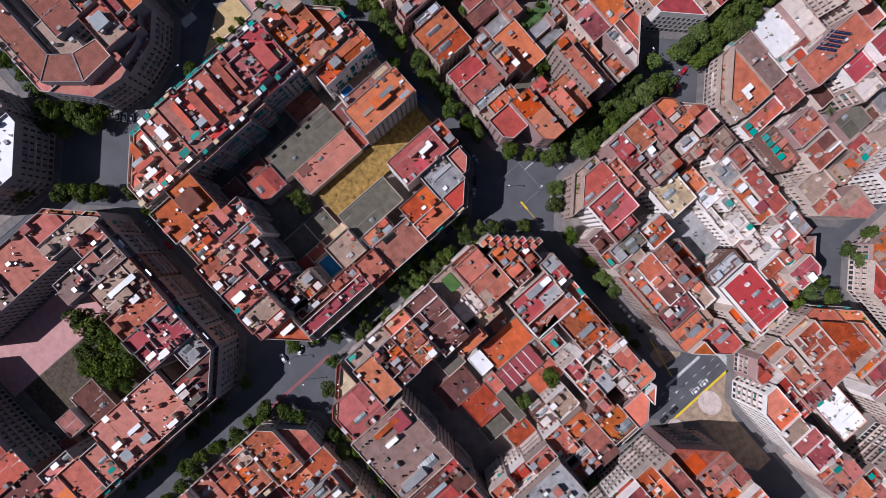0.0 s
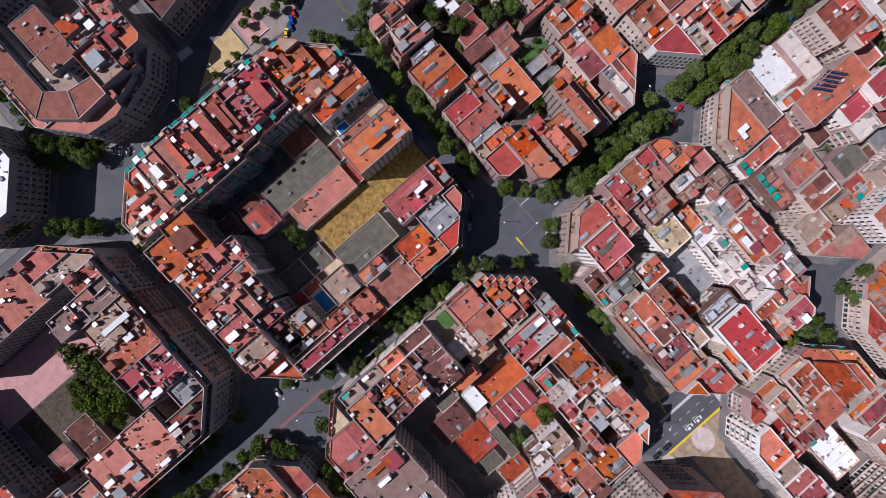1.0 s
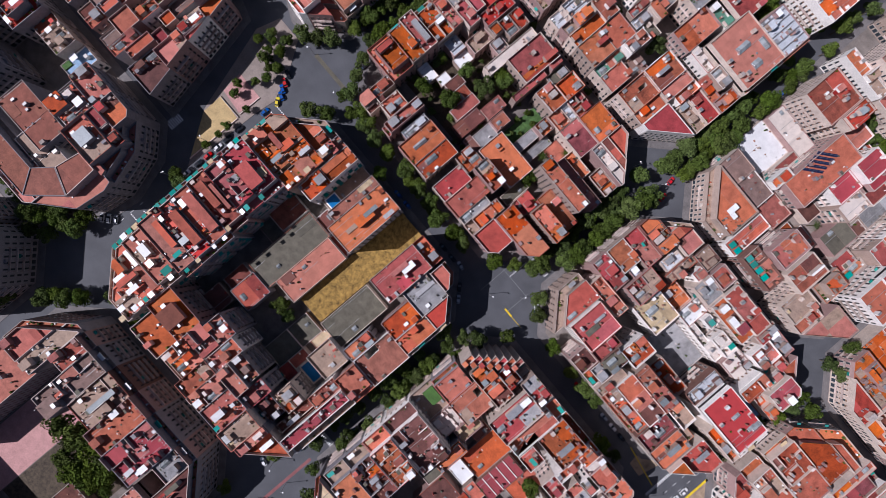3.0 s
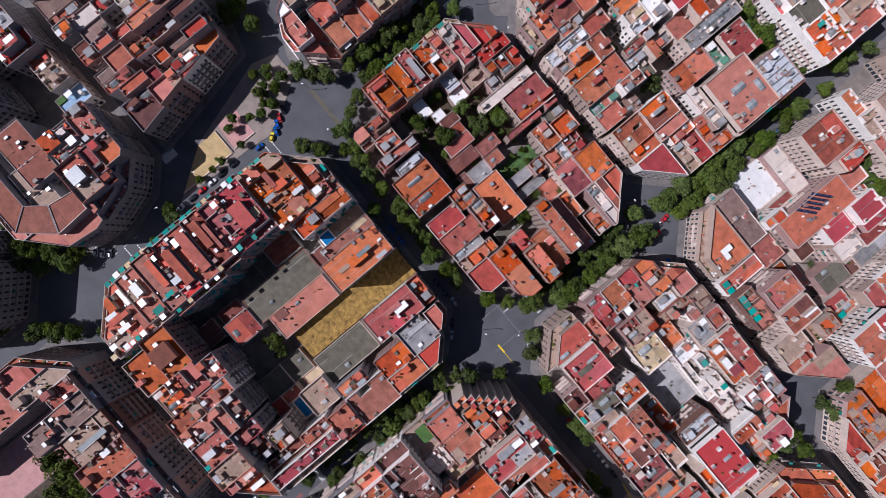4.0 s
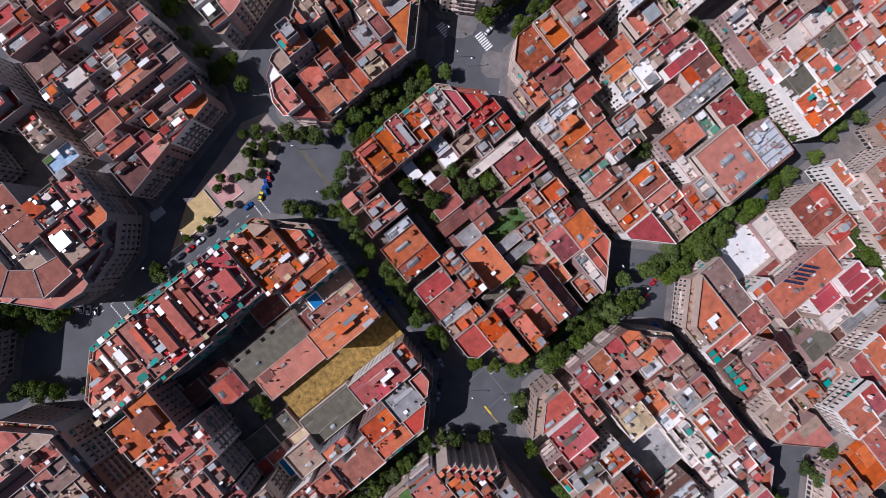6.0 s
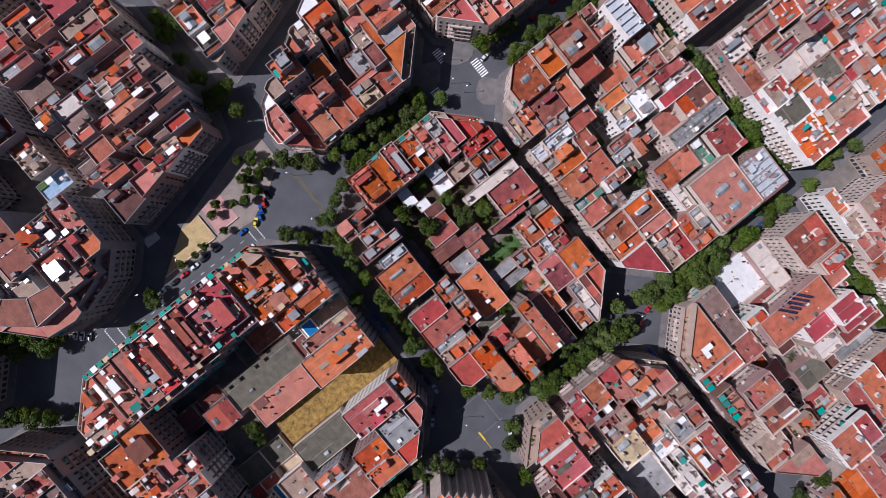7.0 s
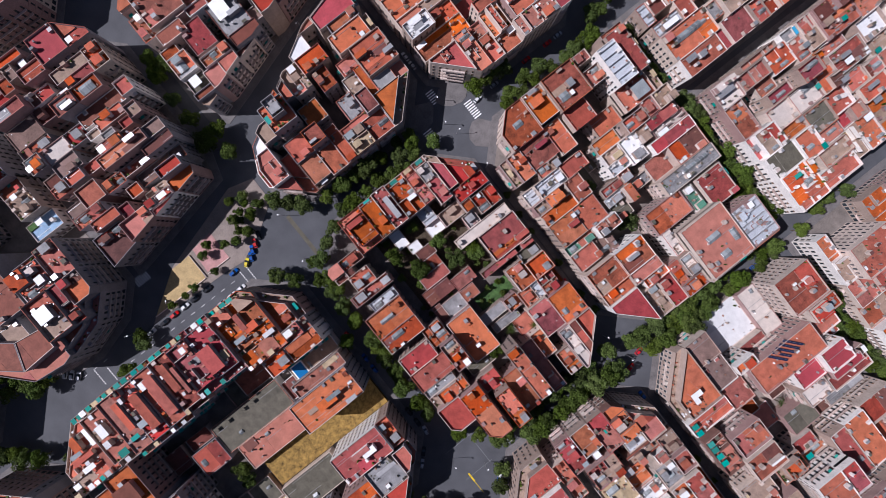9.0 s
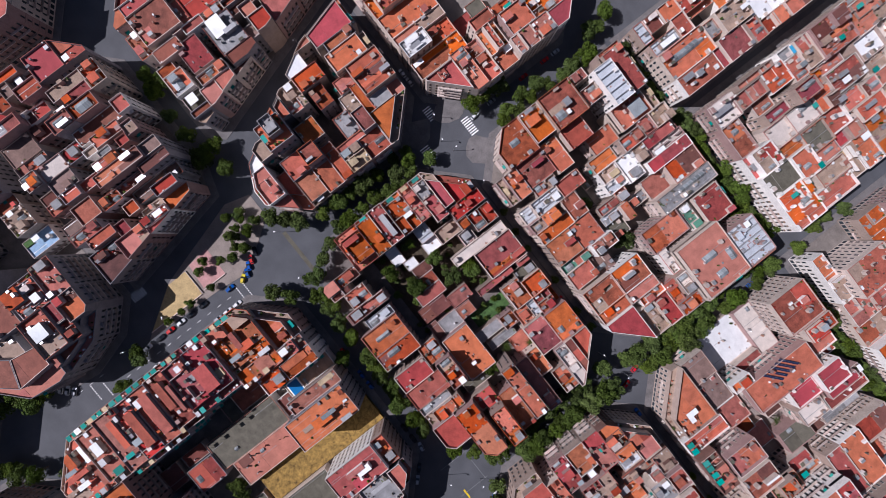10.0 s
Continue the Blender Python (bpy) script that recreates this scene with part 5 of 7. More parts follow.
lot("N", -146.0, -141.0, 167.0, 177.0, 16, "o")
lot("N", -129.5, -122.0, 167.0, 175.7, 13, "o")
lot("N", -146.0, -140.5, 178.0, 188.0, 12, "O")
lot("N", -146.0, -140.5, 188.0, 201.0, 13, "P")
lot("N", -140.0, -130.2, 189.2, 201.0, 13, "O")
lot("N", -162.0, -152.0, 191.0, 215.0, 12, "p")
lot("N", -152.0, -146.0, 191.0, 215.0, 14, "R")
lot("N", -146.0, -130.0, 201.0, 209.0, 14, "P")
lot("N", -146.0, -130.0, 209.0, 215.0, 14, "O")
lot("N", -188.0, -175.0, 163.0, 175.0, 3.4, "o")
lot("N", -154.0, -146.0, 164.0, 174.0, 4, "R")
lot("N", -156.0, -149.0, 174.0, 182.0, 4, "K")
lot("N", -179.0, -165.0, 176.0, 185.0, 5.2, "K")
lot("N", -168.0, -156.0, 185.0, 191.0, 3.4, "B")
# block p
lot("P", -150.0, -130.0, -112.0, -90.0, 18, "W")
lot("P", -149.0, -130.0, -127.0, -117.0, 20, "R")
lot("P", -149.0, -130.0, -117.0, -112.0, 19, "B")
lot("P", -166.0, -154.0, -114.0, -90.0, 17, "B")
lot("P", -162.0, -155.0, -131.0, -118.0, 3.4, "B")
# block o
lot("O", 31.1, 46.7, 230.8, 251.0, 17, "P", 0)
lot("O", 22.0, 46.0, 225.0, 230.8, 12, "O")
lot("O", 46.7, 59.0, 225.0, 249.0, 11, "P")
lot("O", 59.0, 71.0, 225.0, 249.0, 8, "P")
lot("O", 71.0, 84.0, 225.0, 249.0, 12, "O")
lot("O", 84.0, 94.0, 225.0, 249.0, 11, "R")
lot("O", 94.0, 116.0, 225.0, 237.0, 11, "R")
lot("O", 22.0, 46.0, 254.0, 266.0, 9, "O")
lot("O", 22.0, 46.0, 266.0, 279.0, 13, "O")
lot("O", 46.7, 54.0, 249.0, 256.0, 4, "O")
lot("O", 69.0, 82.0, 249.0, 262.0, 4.6, "B")
lot("O", 46.0, 54.0, 256.0, 270.0, 5.2, "B")
# block r
lot("R", -88.0, -75.8, 221.4, 244.9, 14, "o")
lot("R", -75.8, -66.4, 222.2, 241.4, 15.5, "p")
lot("R", -93.8, -88.0, 222.2, 235.8, 13, "S")
lot("R", -77.9, -67.0, 246.6, 258.9, 14, "z")
lot("R", -75.8, -67.0, 241.4, 246.4, 13, "z")
lot("R", -110.0, -94.7, 219.7, 226.8, 12, "S")
lot("R", -88.0, -77.9, 251.2, 265.2, 14, "T")
lot("R", -86.8, -79.8, 245.1, 251.2, 13, "G")
lot("R", -85.2, -73.5, 265.2, 283.3, 13, "W")
lot("R", -104.0, -91.9, 243.1, 258.3, 13, "R")
lot("R", -104.0, -96.9, 234.2, 243.1, 13, "o")
lot("R", -104.0, -97.0, 227.0, 234.0, 12, "B")
lot("R", -96.9, -88.0, 236.0, 243.0, 13, "p")
lot("R", -104.0, -88.0, 258.3, 270.0, 10, "o")
lot("R", -77.0, -67.0, 259.0, 265.0, 15, "R")
lot("R", -73.5, -67.0, 265.0, 278.0, 12, "R")
lot("R", -104.0, -85.2, 270.0, 279.0, 10, "o")
lot("R", -73.5, -67.0, 278.0, 291.0, 15, "o")
lot("R", -104.0, -85.2, 279.0, 292.0, 13, "o")
lot("R", -85.0, -74.0, 283.3, 292.0, 11, "B")
lot("R", -74.0, -67.0, 291.0, 299.0, 13, "p")
lot("R", -87.0, -74.0, 292.0, 307.0, 14, "o")
lot("R", -74.0, -67.0, 299.0, 313.0, 15, "o")
# block y
lot("Y", -58.0, -47.2, 224.1, 237.8, 13, "I")
lot("Y", -55.1, -48.0, 237.8, 252.2, 13, "P")
lot("Y", -31.7, -20.8, 221.9, 239.3, 15.5, "R", 2)
lot("Y", -20.8, -10.6, 224.2, 240.6, 15.5, "K", 2)
lot("Y", -10.6, 7.0, 224.2, 241.1, 15.5, "P", 2)
lot("Y", -0.9, 11.3, 241.3, 259.6, 14, "P", 2)
lot("Y", -35.8, -25.8, 239.3, 251.3, 13, "I")
lot("Y", -25.0, -14.5, 251.7, 263.9, 13, "G")
lot("Y", -58.0, -55.3, 242.7, 261.1, 12, "N")
lot("Y", -55.3, -45.3, 253.4, 265.5, 12, "O")
lot("Y", -43.0, -36.0, 256.7, 267.3, 18, "M")
lot("Y", -58.0, -43.1, 280.2, 297.6, 14, "O")
lot("Y", -58.0, -44.0, 272.6, 280.2, 13, "P")
lot("Y", -38.2, -28.2, 275.6, 292.4, 13, "P")
lot("Y", -58.0, -53.2, 265.5, 272.6, 11, "G")
lot("Y", -18.9, -11.6, 278.2, 292.6, 13, "p")
lot("Y", -58.0, -41.9, 297.6, 315.9, 13, "P")
lot("Y", -41.9, -32.6, 292.4, 305.4, 13, "W")
lot("Y", -40.9, -35.8, 244.5, 256.7, 12, "M")
lot("Y", -47.2, -31.7, 226.0, 235.0, 12, "P")
lot("Y", -25.8, -20.0, 240.8, 251.7, 13, "O")
lot("Y", -20.0, -8.0, 242.0, 251.7, 14, "P")
lot("Y", -48.0, -41.0, 244.0, 253.2, 11, "P")
lot("Y", -8.0, -0.9, 246.0, 261.0, 14, "T")
lot("Y", -35.0, -25.5, 252.0, 266.0, 12, "I")
lot("Y", -14.5, -8.0, 253.0, 264.0, 12, "N")
lot("Y", -8.0, 7.0, 261.0, 271.0, 9, "T")
lot("Y", -15.0, -8.0, 264.0, 272.0, 9, "z")
lot("Y", -53.0, -43.0, 265.5, 272.6, 12, "P")
lot("Y", -36.0, -25.5, 266.0, 275.5, 13, "O")
lot("Y", -25.5, -15.0, 264.0, 276.0, 11, "P")
lot("Y", -43.0, -36.0, 267.3, 275.6, 11, "O")
lot("Y", -8.0, 7.0, 271.0, 280.0, 10, "O")
lot("Y", -15.0, -8.0, 272.0, 278.0, 11, "N")
lot("Y", -43.0, -38.2, 276.0, 288.0, 11, "P")
lot("Y", -27.0, -19.0, 276.0, 286.0, 12, "P")
lot("Y", -11.6, 7.0, 280.0, 291.0, 10, "O")
lot("Y", -25.5, -19.0, 286.0, 294.0, 13, "P")
lot("Y", -11.6, 7.0, 291.0, 304.0, 11, "z")
lot("Y", -32.6, -25.5, 292.4, 304.0, 12, "T")
lot("Y", -19.0, -12.0, 292.8, 301.0, 11, "T")
lot("Y", -25.5, -19.0, 294.0, 303.0, 12, "N")
lot("Y", -19.0, -12.0, 301.0, 310.0, 14, "O")
lot("Y", -25.5, -19.0, 303.0, 311.0, 11, "N")
lot("Y", -32.6, -25.5, 304.0, 316.0, 13, "P")
lot("Y", -12.0, 7.0, 304.0, 316.0, 12, "O")
lot("Y", -41.9, -33.0, 305.4, 314.0, 9, "I")
lot("Y", -19.0, -12.0, 310.0, 322.0, 11, "T")
lot("Y", -25.5, -19.0, 311.0, 325.0, 12, "I")
lot("Y", -41.9, -33.0, 314.0, 325.0, 14, "P")
lot("Y", -58.0, -42.0, 316.0, 331.0, 14, "O")
lot("Y", -33.0, -25.5, 316.0, 325.0, 9, "O")
lot("Y", -42.0, -24.0, 325.0, 336.0, 9, "O")
# block s
lot("S", -136.0, -118.0, 225.0, 233.0, 13, "P")
lot("S", -136.0, -118.0, 233.0, 246.0, 16, "B")
# block t
lot("T", 128.0, 152.0, 130.0, 140.0, 11, "R")
lot("T", 152.0, 163.0, 130.0, 154.0, 12, "O")
lot("T", 163.0, 174.0, 130.0, 154.0, 9, "O")
lot("T", 174.0, 185.0, 130.0, 154.0, 12, "O")
lot("T", 185.0, 196.0, 130.0, 154.0, 10, "O")
lot("T", 128.0, 152.0, 140.0, 153.0, 10, "O")
lot("T", 128.0, 152.0, 153.0, 166.0, 7, "O")
lot("T", 128.0, 152.0, 166.0, 175.0, 7, "P")
lot("T", 128.0, 152.0, 175.0, 188.0, 11, "R")
lot("T", 128.0, 152.0, 188.0, 197.0, 8, "R")
lot("T", 128.0, 152.0, 197.0, 208.0, 9, "R")
lot("T", 152.0, 164.0, 154.0, 167.0, 4.6, "K")
lot("T", 164.0, 174.0, 154.0, 168.0, 4, "B")
lot("T", 152.0, 161.0, 178.0, 187.0, 5.2, "B")
# block u
lot("U", -276.0, -252.0, -3.0, 8.0, 19, "R")
lot("U", -276.0, -252.0, 8.0, 19.0, 22, "P")
lot("U", -276.0, -252.0, 19.0, 30.0, 19, "R")
lot("U", -276.0, -252.0, 30.0, 42.0, 18, "O")
lot("U", -282.0, -276.0, 5.0, 13.0, 4, "K")

# the round-fronted block: a lower ring with terraces, and the set-back top storey with its russet roof on it
lot("F", -232, -165, -75, -60, 17.4, "T", 5)
lot("F", -165, -146, -75, -60, 17.4, "N", 5)
lot("F", -146, -131, -75, -44, 17.4, "N", 5)
lot("F", -146, -131, -44, -19, 17.4, "P", 5)
plot("F", [(-232, -71.2), (-148.4, -71.2), (-154.5, -62), (-232, -62)], 21, "a", 5)
plot("F", [(-148.3, -71.2), (-137.5, -58.7), (-148.7, -54.6), (-154.4, -62)], 21.2, "a", 5)
plot("F", [(-137.5, -58.6), (-138.3, -44), (-147, -44), (-148.6, -54.5)], 21.1, "a", 5)
lot("F", -182, -157, -55, -42, 21, "a", 5)
lot("F", -157, -140, -43.5, -32.2, 21, "P", 5)
lot("F", -157, -148.6, -32.2, -28, 21.4, "f", 5)
lot("F", -148.6, -140, -32.2, -28, 20, "P", 5)
lot("F", -172, -157, -41, -28, 21, "P", 5)
lot("F", -169, -147, -61, -50.5, 18, "t", 2)
lot("F", -157, -146, -28, -19, 20, "R", 5)
lot("F", -172, -157, -28, -19, 20, "P", 5)
lot("F", -232, -205, -60, -45, 20, "O", 5)
lot("F", -232, -212, -45, -32, 20, "P", 5)
lot("F", -232, -212, -32, -19, 19, "P", 5)
lot("F", -212, -203, -34, -19, 19, "R", 5)
lot("F", -204, -192, -60, -44, 20, "P", 5)
item("m", "G", -152.5, -146.5, -41, -35)
item("w", "W", -162.4, -159.2, -32.4, -29)
item("s", "G", -160.4, -157.5, -39, -35.4)
item("w", "W", -187, -184.2, -27, -23.8)
item("k", "L", -187.3, -185, -31.9, -28.2)


# ---- what stands on certain roofs: rooms, canopies, awnings, skylights, low platforms, light wells ----
# grey sheet covers over the back terraces of the long row
item("m", "G", -91.6, -87.8, -10.6, -3.4)
item("m", "G", -91.4, -87.4, -1.4, 6.8)
# green awnings along the street front
for u in (50.6, 53.9, 58.2, 61.4, 64.8, 68.6):
    item("g", "G", u, u + 2.5, 133.4, 136.2)
# the far corner: long rooflights, huts and white units
item("s", "G", -84.5, -81.5, 226.5, 240.0)
item("r", "P", -87.4, -84.6, 222.8, 226.0)
item("w", "W", -73.5, -71.0, 229.0, 232.0)
item("m", "G", -74.9, -72.5, 223.0, 228.0)
item("w", "W", -97.8, -94.6, 176.5, 179.4)
item("s", "G", -95.0, -91.5, 171.5, 175.5)
item("s", "G", -97.5, -94.8, 150.5, 154.5)
item("r", "O", -100.5, -97.0, 161.0, 166.0)
item("s", "G", -209.0, -205.2, 25.5, 31.5)
item("s", "G", -208.6, -206.0, 15.5, 20.0)
item("w", "W", -187.2, -184.5, 16.5, 19.5)
item("s", "G", -197.5, -192.5, 58.5, 62.5)
item("w", "W", -206.5, -198.5, 83.5, 89.5)
item("w", "W", -189.5, -185.5, 59.0, 63.0)
item("w", "W", -103.8, -98.6, -50.3, -47)
item("w", "W", -108, -103.9, -60.4, -58.3)
item("w", "W", -106.6, -99.2, -56.4, -54.7)
item("w", "W", -97.3, -94.5, -51.5, -48.9)
item("m", "G", -106.8, -103.4, -26.5, -23.2)
item("m", "G", -107.2, -104.6, -36, -34.5)
item("m", "G", -95, -92.8, -24.2, -20.4)
item("m", "G", -95.2, -92.6, -36, -32)
item("r", "P", -104.7, -89.8, -32.1, -28.7)
item("r", "P", -106.4, -94.6, -39.2, -37)
item("r", "P", -106.5, -89.8, -24.2, -20.4)
item("r", "P", -107.1, -95.6, -17, -14.3)
item("g", "-", -92.4, -90.6, -41.2, -37.5)
item("g", "-", -91.2, -88.3, -49.2, -45.1)
item("m", "G", -101, -99.2, -66.2, -61.3)
item("w", "W", -94.3, -92.2, -65.4, -60.1)
item("r", "R", -98.5, -96.7, -66.4, -58)
item("k", "P", -99.7, -88.5, -58.6, -54.7)
item("r", "P", -103.9, -92.4, -13.3, -12.1)
item("r", "R", -102.2, -92, -1.8, 3.8)
item("m", "G", -89.7, -87.5, -11.1, -2.8)
item("k", "Y", -88.2, -86.1, -19.4, -14.5)
item("k", "Y", -97.3, -93.8, 0.2, 6.5)
item("m", "G", -97.3, -95.4, 10.4, 15.2)
item("m", "G", -92.7, -90.8, 20.5, 25.5)
item("r", "O", -99.4, -96.5, 16.7, 21.8)
item("k", "P", -91.1, -84.6, 15.9, 22.7)
item("r", "R", -105.3, -98.4, 16, 17.9)
item("k", "O", -82.9, -79.8, 23.3, 34.1)
item("r", "O", -58, -54.6, 19.8, 27.8)
item("m", "G", -57.8, -56, 24.1, 30.7)
item("k", "T", -57.5, -55.7, 14.5, 20.7)
item("k", "Y", -68.5, -66.3, 28.4, 35.4)
item("w", "W", -52.3, -50.5, 29.7, 34.5)
item("k", "B", -61.7, -58, -21.6, -16)
item("w", "W", -31.8, -29, 21.3, 27.2)
item("r", "P", -33, -31.2, 17.4, 25.1)
item("r", "O", -10.4, -8.6, 22.9, 26.5)
item("y", "Y", -4.3, -2.5, 18.1, 23.3)
item("k", "G", -20.3, -18.4, 19.2, 28.2)
item("d", "-", -15.8, -13.4, 9.9, 15.3)
item("r", "O", -15.8, -14.3, -0.1, 7.8)
item("d", "-", -14.9, -12, -13.4, -7.3)
item("d", "-", -15.8, -12.8, -0.1, 2.4)
item("k", "L", -30.1, -26.3, -32.2, -24.9)
item("w", "W", -8.2, -6.4, -31.8, -19.9)
item("y", "Y", -5.5, -3.7, -29.3, -19.9)
item("k", "P", -12.8, -9.1, -35.1, -29.5)
item("r", "P", -13.7, -10.9, -31.7, -24.4)
item("w", "W", -13.7, -11.6, -68, -61.9)
item("w", "W", -14, -12.2, -54.5, -49.1)
item("k", "O", -10.8, -8.1, -67.1, -61.2)
item("r", "B", -79.9, -72, -63.2, -55)
item("k", "P", -79.1, -74.7, -69.8, -59.3)
item("r", "R", -57.3, -55.3, -60.2, -52.1)
item("w", "W", -55.8, -54.2, -70.4, -63.3)
item("r", "O", -46.7, -42.8, -65.2, -58.8)
item("w", "W", -42.4, -41.5, -65.5, -59.9)
item("m", "G", -50.5, -48.8, -64.3, -57.8)
item("w", "W", -46.8, -43.9, -57.9, -53.3)
item("w", "W", -37.9, -36.1, -58.5, -53.5)
item("m", "G", -35.8, -32.9, -71.9, -66.6)
item("g", "-", -40.4, -38.6, -73.4, -69.6)
item("r", "T", -28.9, -26.2, -67.3, -59.4)
item("g", "-", -31.7, -29.9, -74.1, -71.7)
item("w", "W", -26.9, -23.5, -73.9, -71.8)
item("r", "P", -24, -19.9, -68.9, -61.3)
item("s", "-", 22.1, 24.9, -68.4, -61.9)
item("s", "-", 32.1, 34.3, -69.6, -64.1)
item("b", "-", 15, 16.8, -37.1, -31.8)
item("b", "-", 13.8, 16.4, -23.4, -18)
item("g", "-", 16.7, 18.6, -56.3, -50)
item("g", "-", 16.7, 18.5, -42.5, -38)
item("w", "W", 14, 15.8, -45.4, -39.8)
item("r", "R", 24.1, 25.9, -45.4, -35)
item("m", "G", 23.6, 34, -29.6, -22.6)
item("r", "O", 42, 43.8, -67.1, -55.4)
item("r", "M", 41, 47.8, -58.9, -52.4)
item("w", "W", 47.6, 49.4, -66.2, -60.5)
item("m", "G", 64.1, 67.6, -72.7, -61.3)
item("m", "G", 74.4, 76.4, -71.1, -58.6)
item("s", "-", 63.3, 67.2, -63.1, -55)
item("r", "M", 27.9, 32.9, -11.2, -7.3)
item("w", "W", 22.9, 30.4, -8.5, -4.8)
item("m", "G", 20.9, 31.6, -0.2, 1.8)
item("d", "-", 24.8, 28.2, 11.3, 14)
item("k", "L", 14.1, 21.1, -6.3, -1.3)
item("r", "O", 16.4, 18.5, 10.7, 14)
item("r", "O", 18.4, 20.5, 16.5, 21)
item("r", "O", 22.8, 25.8, 19.9, 23.5)
item("r", "O", 29.2, 31.5, 24.5, 28)
item("r", "O", 28.7, 31.7, 16.2, 21.7)
item("w", "W", 40.3, 42.7, 22.4, 27.2)
item("m", "G", 40, 43, 15.3, 22.4)
item("s", "-", 42.7, 45.1, 8.2, 12.3)
item("w", "W", 49.8, 51.7, 17.8, 23.8)
item("d", "-", 55.1, 57.9, 14.2, 19.4)
item("m", "G", 67, 69.8, 21.1, 28.3)
item("m", "G", 67.4, 69.6, 13, 21)
item("g", "-", 61.7, 65.5, 10.4, 12.2)
item("k", "R", 70.9, 74.2, 12.5, 16.5)
item("m", "G", 73.1, 76.1, 19.1, 26.3)
item("w", "W", 82.9, 84.4, 20.7, 34.5)
item("m", "G", 84.1, 88.5, 17.3, 28.1)
item("s", "-", 99.6, 101, 25.5, 30.1)
item("s", "-", 111.1, 113.9, 16.9, 22.5)
item("k", "R", 102.2, 105.5, 22, 27.7)
item("s", "-", 108.4, 112.6, 7.4, 13.8)
item("m", "G", 104, 110.1, 2.2, 3.7)
item("w", "W", 27.6, 30.5, 73.5, 79)
item("s", "-", 27.7, 29.6, 60.1, 64.4)
item("r", "O", 21.1, 22.9, 64.8, 71.4)
item("g", "-", 19.1, 20.8, 73.7, 79.1)
item("m", "G", 22.2, 24, 75.5, 80.9)
item("s", "-", 35.5, 37, 67.1, 72.5)
item("k", "K", 36.7, 39, 61.6, 68)
item("w", "W", 27.9, 32.7, 92.6, 98.5)
item("g", "-", 23.7, 25.5, 102.5, 103.5)
item("r", "O", 22.9, 25.3, 106.6, 110.6)
item("s", "-", 27.5, 30.3, 121.4, 125.5)
item("w", "W", 36.5, 40.7, 121, 125.1)
item("g", "-", 42.8, 45.6, 102.6, 108.7)
item("m", "G", 37.1, 39.4, 106.8, 110.6)
item("s", "-", 53.4, 55.6, 112.5, 120.8)
item("w", "W", 66.7, 69.4, 110.8, 114.6)
item("r", "M", 66.7, 70.6, 112.7, 117.4)
item("w", "W", 72.8, 79.5, 110.8, 113.7)
item("r", "M", 77.4, 81.1, 111, 115.5)
item("m", "G", 88.6, 89.9, 109.8, 115.5)
item("s", "-", 87.8, 90.8, 56.4, 60.9)
item("m", "G", 99.1, 101.5, 55.5, 62)
item("w", "W", 104.9, 108.6, 67.6, 71.8)
item("m", "G", 108.9, 111.3, 62.9, 69.4)
item("r", "R", 107.8, 113.7, 68.7, 72)
item("s", "-", 101.1, 104.1, 88.2, 93.6)
item("s", "-", 110.5, 113, 88, 92.9)
item("g", "-", 117.2, 119, 80.1, 83)
item("m", "G", 107.2, 110.8, 96.6, 101)
item("w", "W", 112.6, 116.1, 107.6, 110.6)
item("s", "-", 49.5, 52.5, 87.5, 93)
item("w", "W", 38, 40.5, 140.6, 145.6)
item("w", "W", 34.9, 44.3, 148.5, 152.2)
item("g", "-", 60.8, 63.5, 141.5, 145.4)
item("g", "-", 68.6, 70, 141.5, 144.9)
item("w", "W", 79.8, 80.8, 148.7, 155.4)
item("s", "-", 113.4, 115.5, 149.3, 155.5)
item("g", "-", -32.2, -28.3, -93.1, -90.5)
item("w", "W", -40.8, -38.9, -111.7, -107.6)
item("w", "W", -56.3, -51.1, -110.7, -99.6)
item("m", "G", -69.3, -66.9, -107, -94.1)
item("w", "W", -23.9, -22.2, -112.5, -107.7)
item("r", "K", -25.1, -23.3, -104.8, -99)
item("r", "K", -16.8, -14.8, -111.6, -106.1)
item("w", "W", -23.9, -22.1, -136.8, -130.8)
item("m", "G", -18.9, -16, -135.1, -130.8)
item("w", "W", -23.7, -21.6, -145.2, -141)
item("m", "G", -19.4, -15.3, -145.2, -140.8)
item("s", "-", -19.3, -12.1, -155.4, -152.3)
item("w", "W", -15.6, -13.8, -123.2, -118.5)
item("r", "R", -43.8, -36.5, -96.1, -90.5)
item("m", "G", -45.5, -43.7, -96.2, -91.8)
item("r", "R", -106.6, -104.6, 72, 78.6)
item("r", "P", -106.2, -104.4, 83.9, 87.3)
item("m", "G", -106.5, -96.4, 89.9, 92.3)
item("s", "-", -103.1, -101.2, 99.9, 102.4)
item("r", "P", -104.3, -101.5, 107.1, 110.7)
item("r", "R", -102.9, -95.2, 122.3, 128.8)
item("r", "P", -87.1, -85.3, 111.6, 116.7)
item("m", "G", -75.9, -75, 113.2, 120.7)
item("m", "G", -57, -55.8, 113.9, 122.1)
item("k", "K", -54.6, -52.9, 119.5, 129.5)
item("r", "R", -60.4, -58.5, 123.6, 129.5)
item("s", "-", -24.1, -21.5, 120.2, 122.6)
item("w", "W", -18.1, -15.4, 115.5, 123.2)
item("s", "-", -67.4, -65.5, 57.6, 64.1)
item("s", "-", -59.8, -57.3, 57.6, 63)
item("k", "L", -52.1, -51, 60.9, 68.1)
item("m", "G", -77, -74.9, 61.1, 70.9)
item("w", "W", -83.5, -81.7, 64.5, 68.4)
item("k", "T", -92.5, -90.6, 56.6, 60.5)
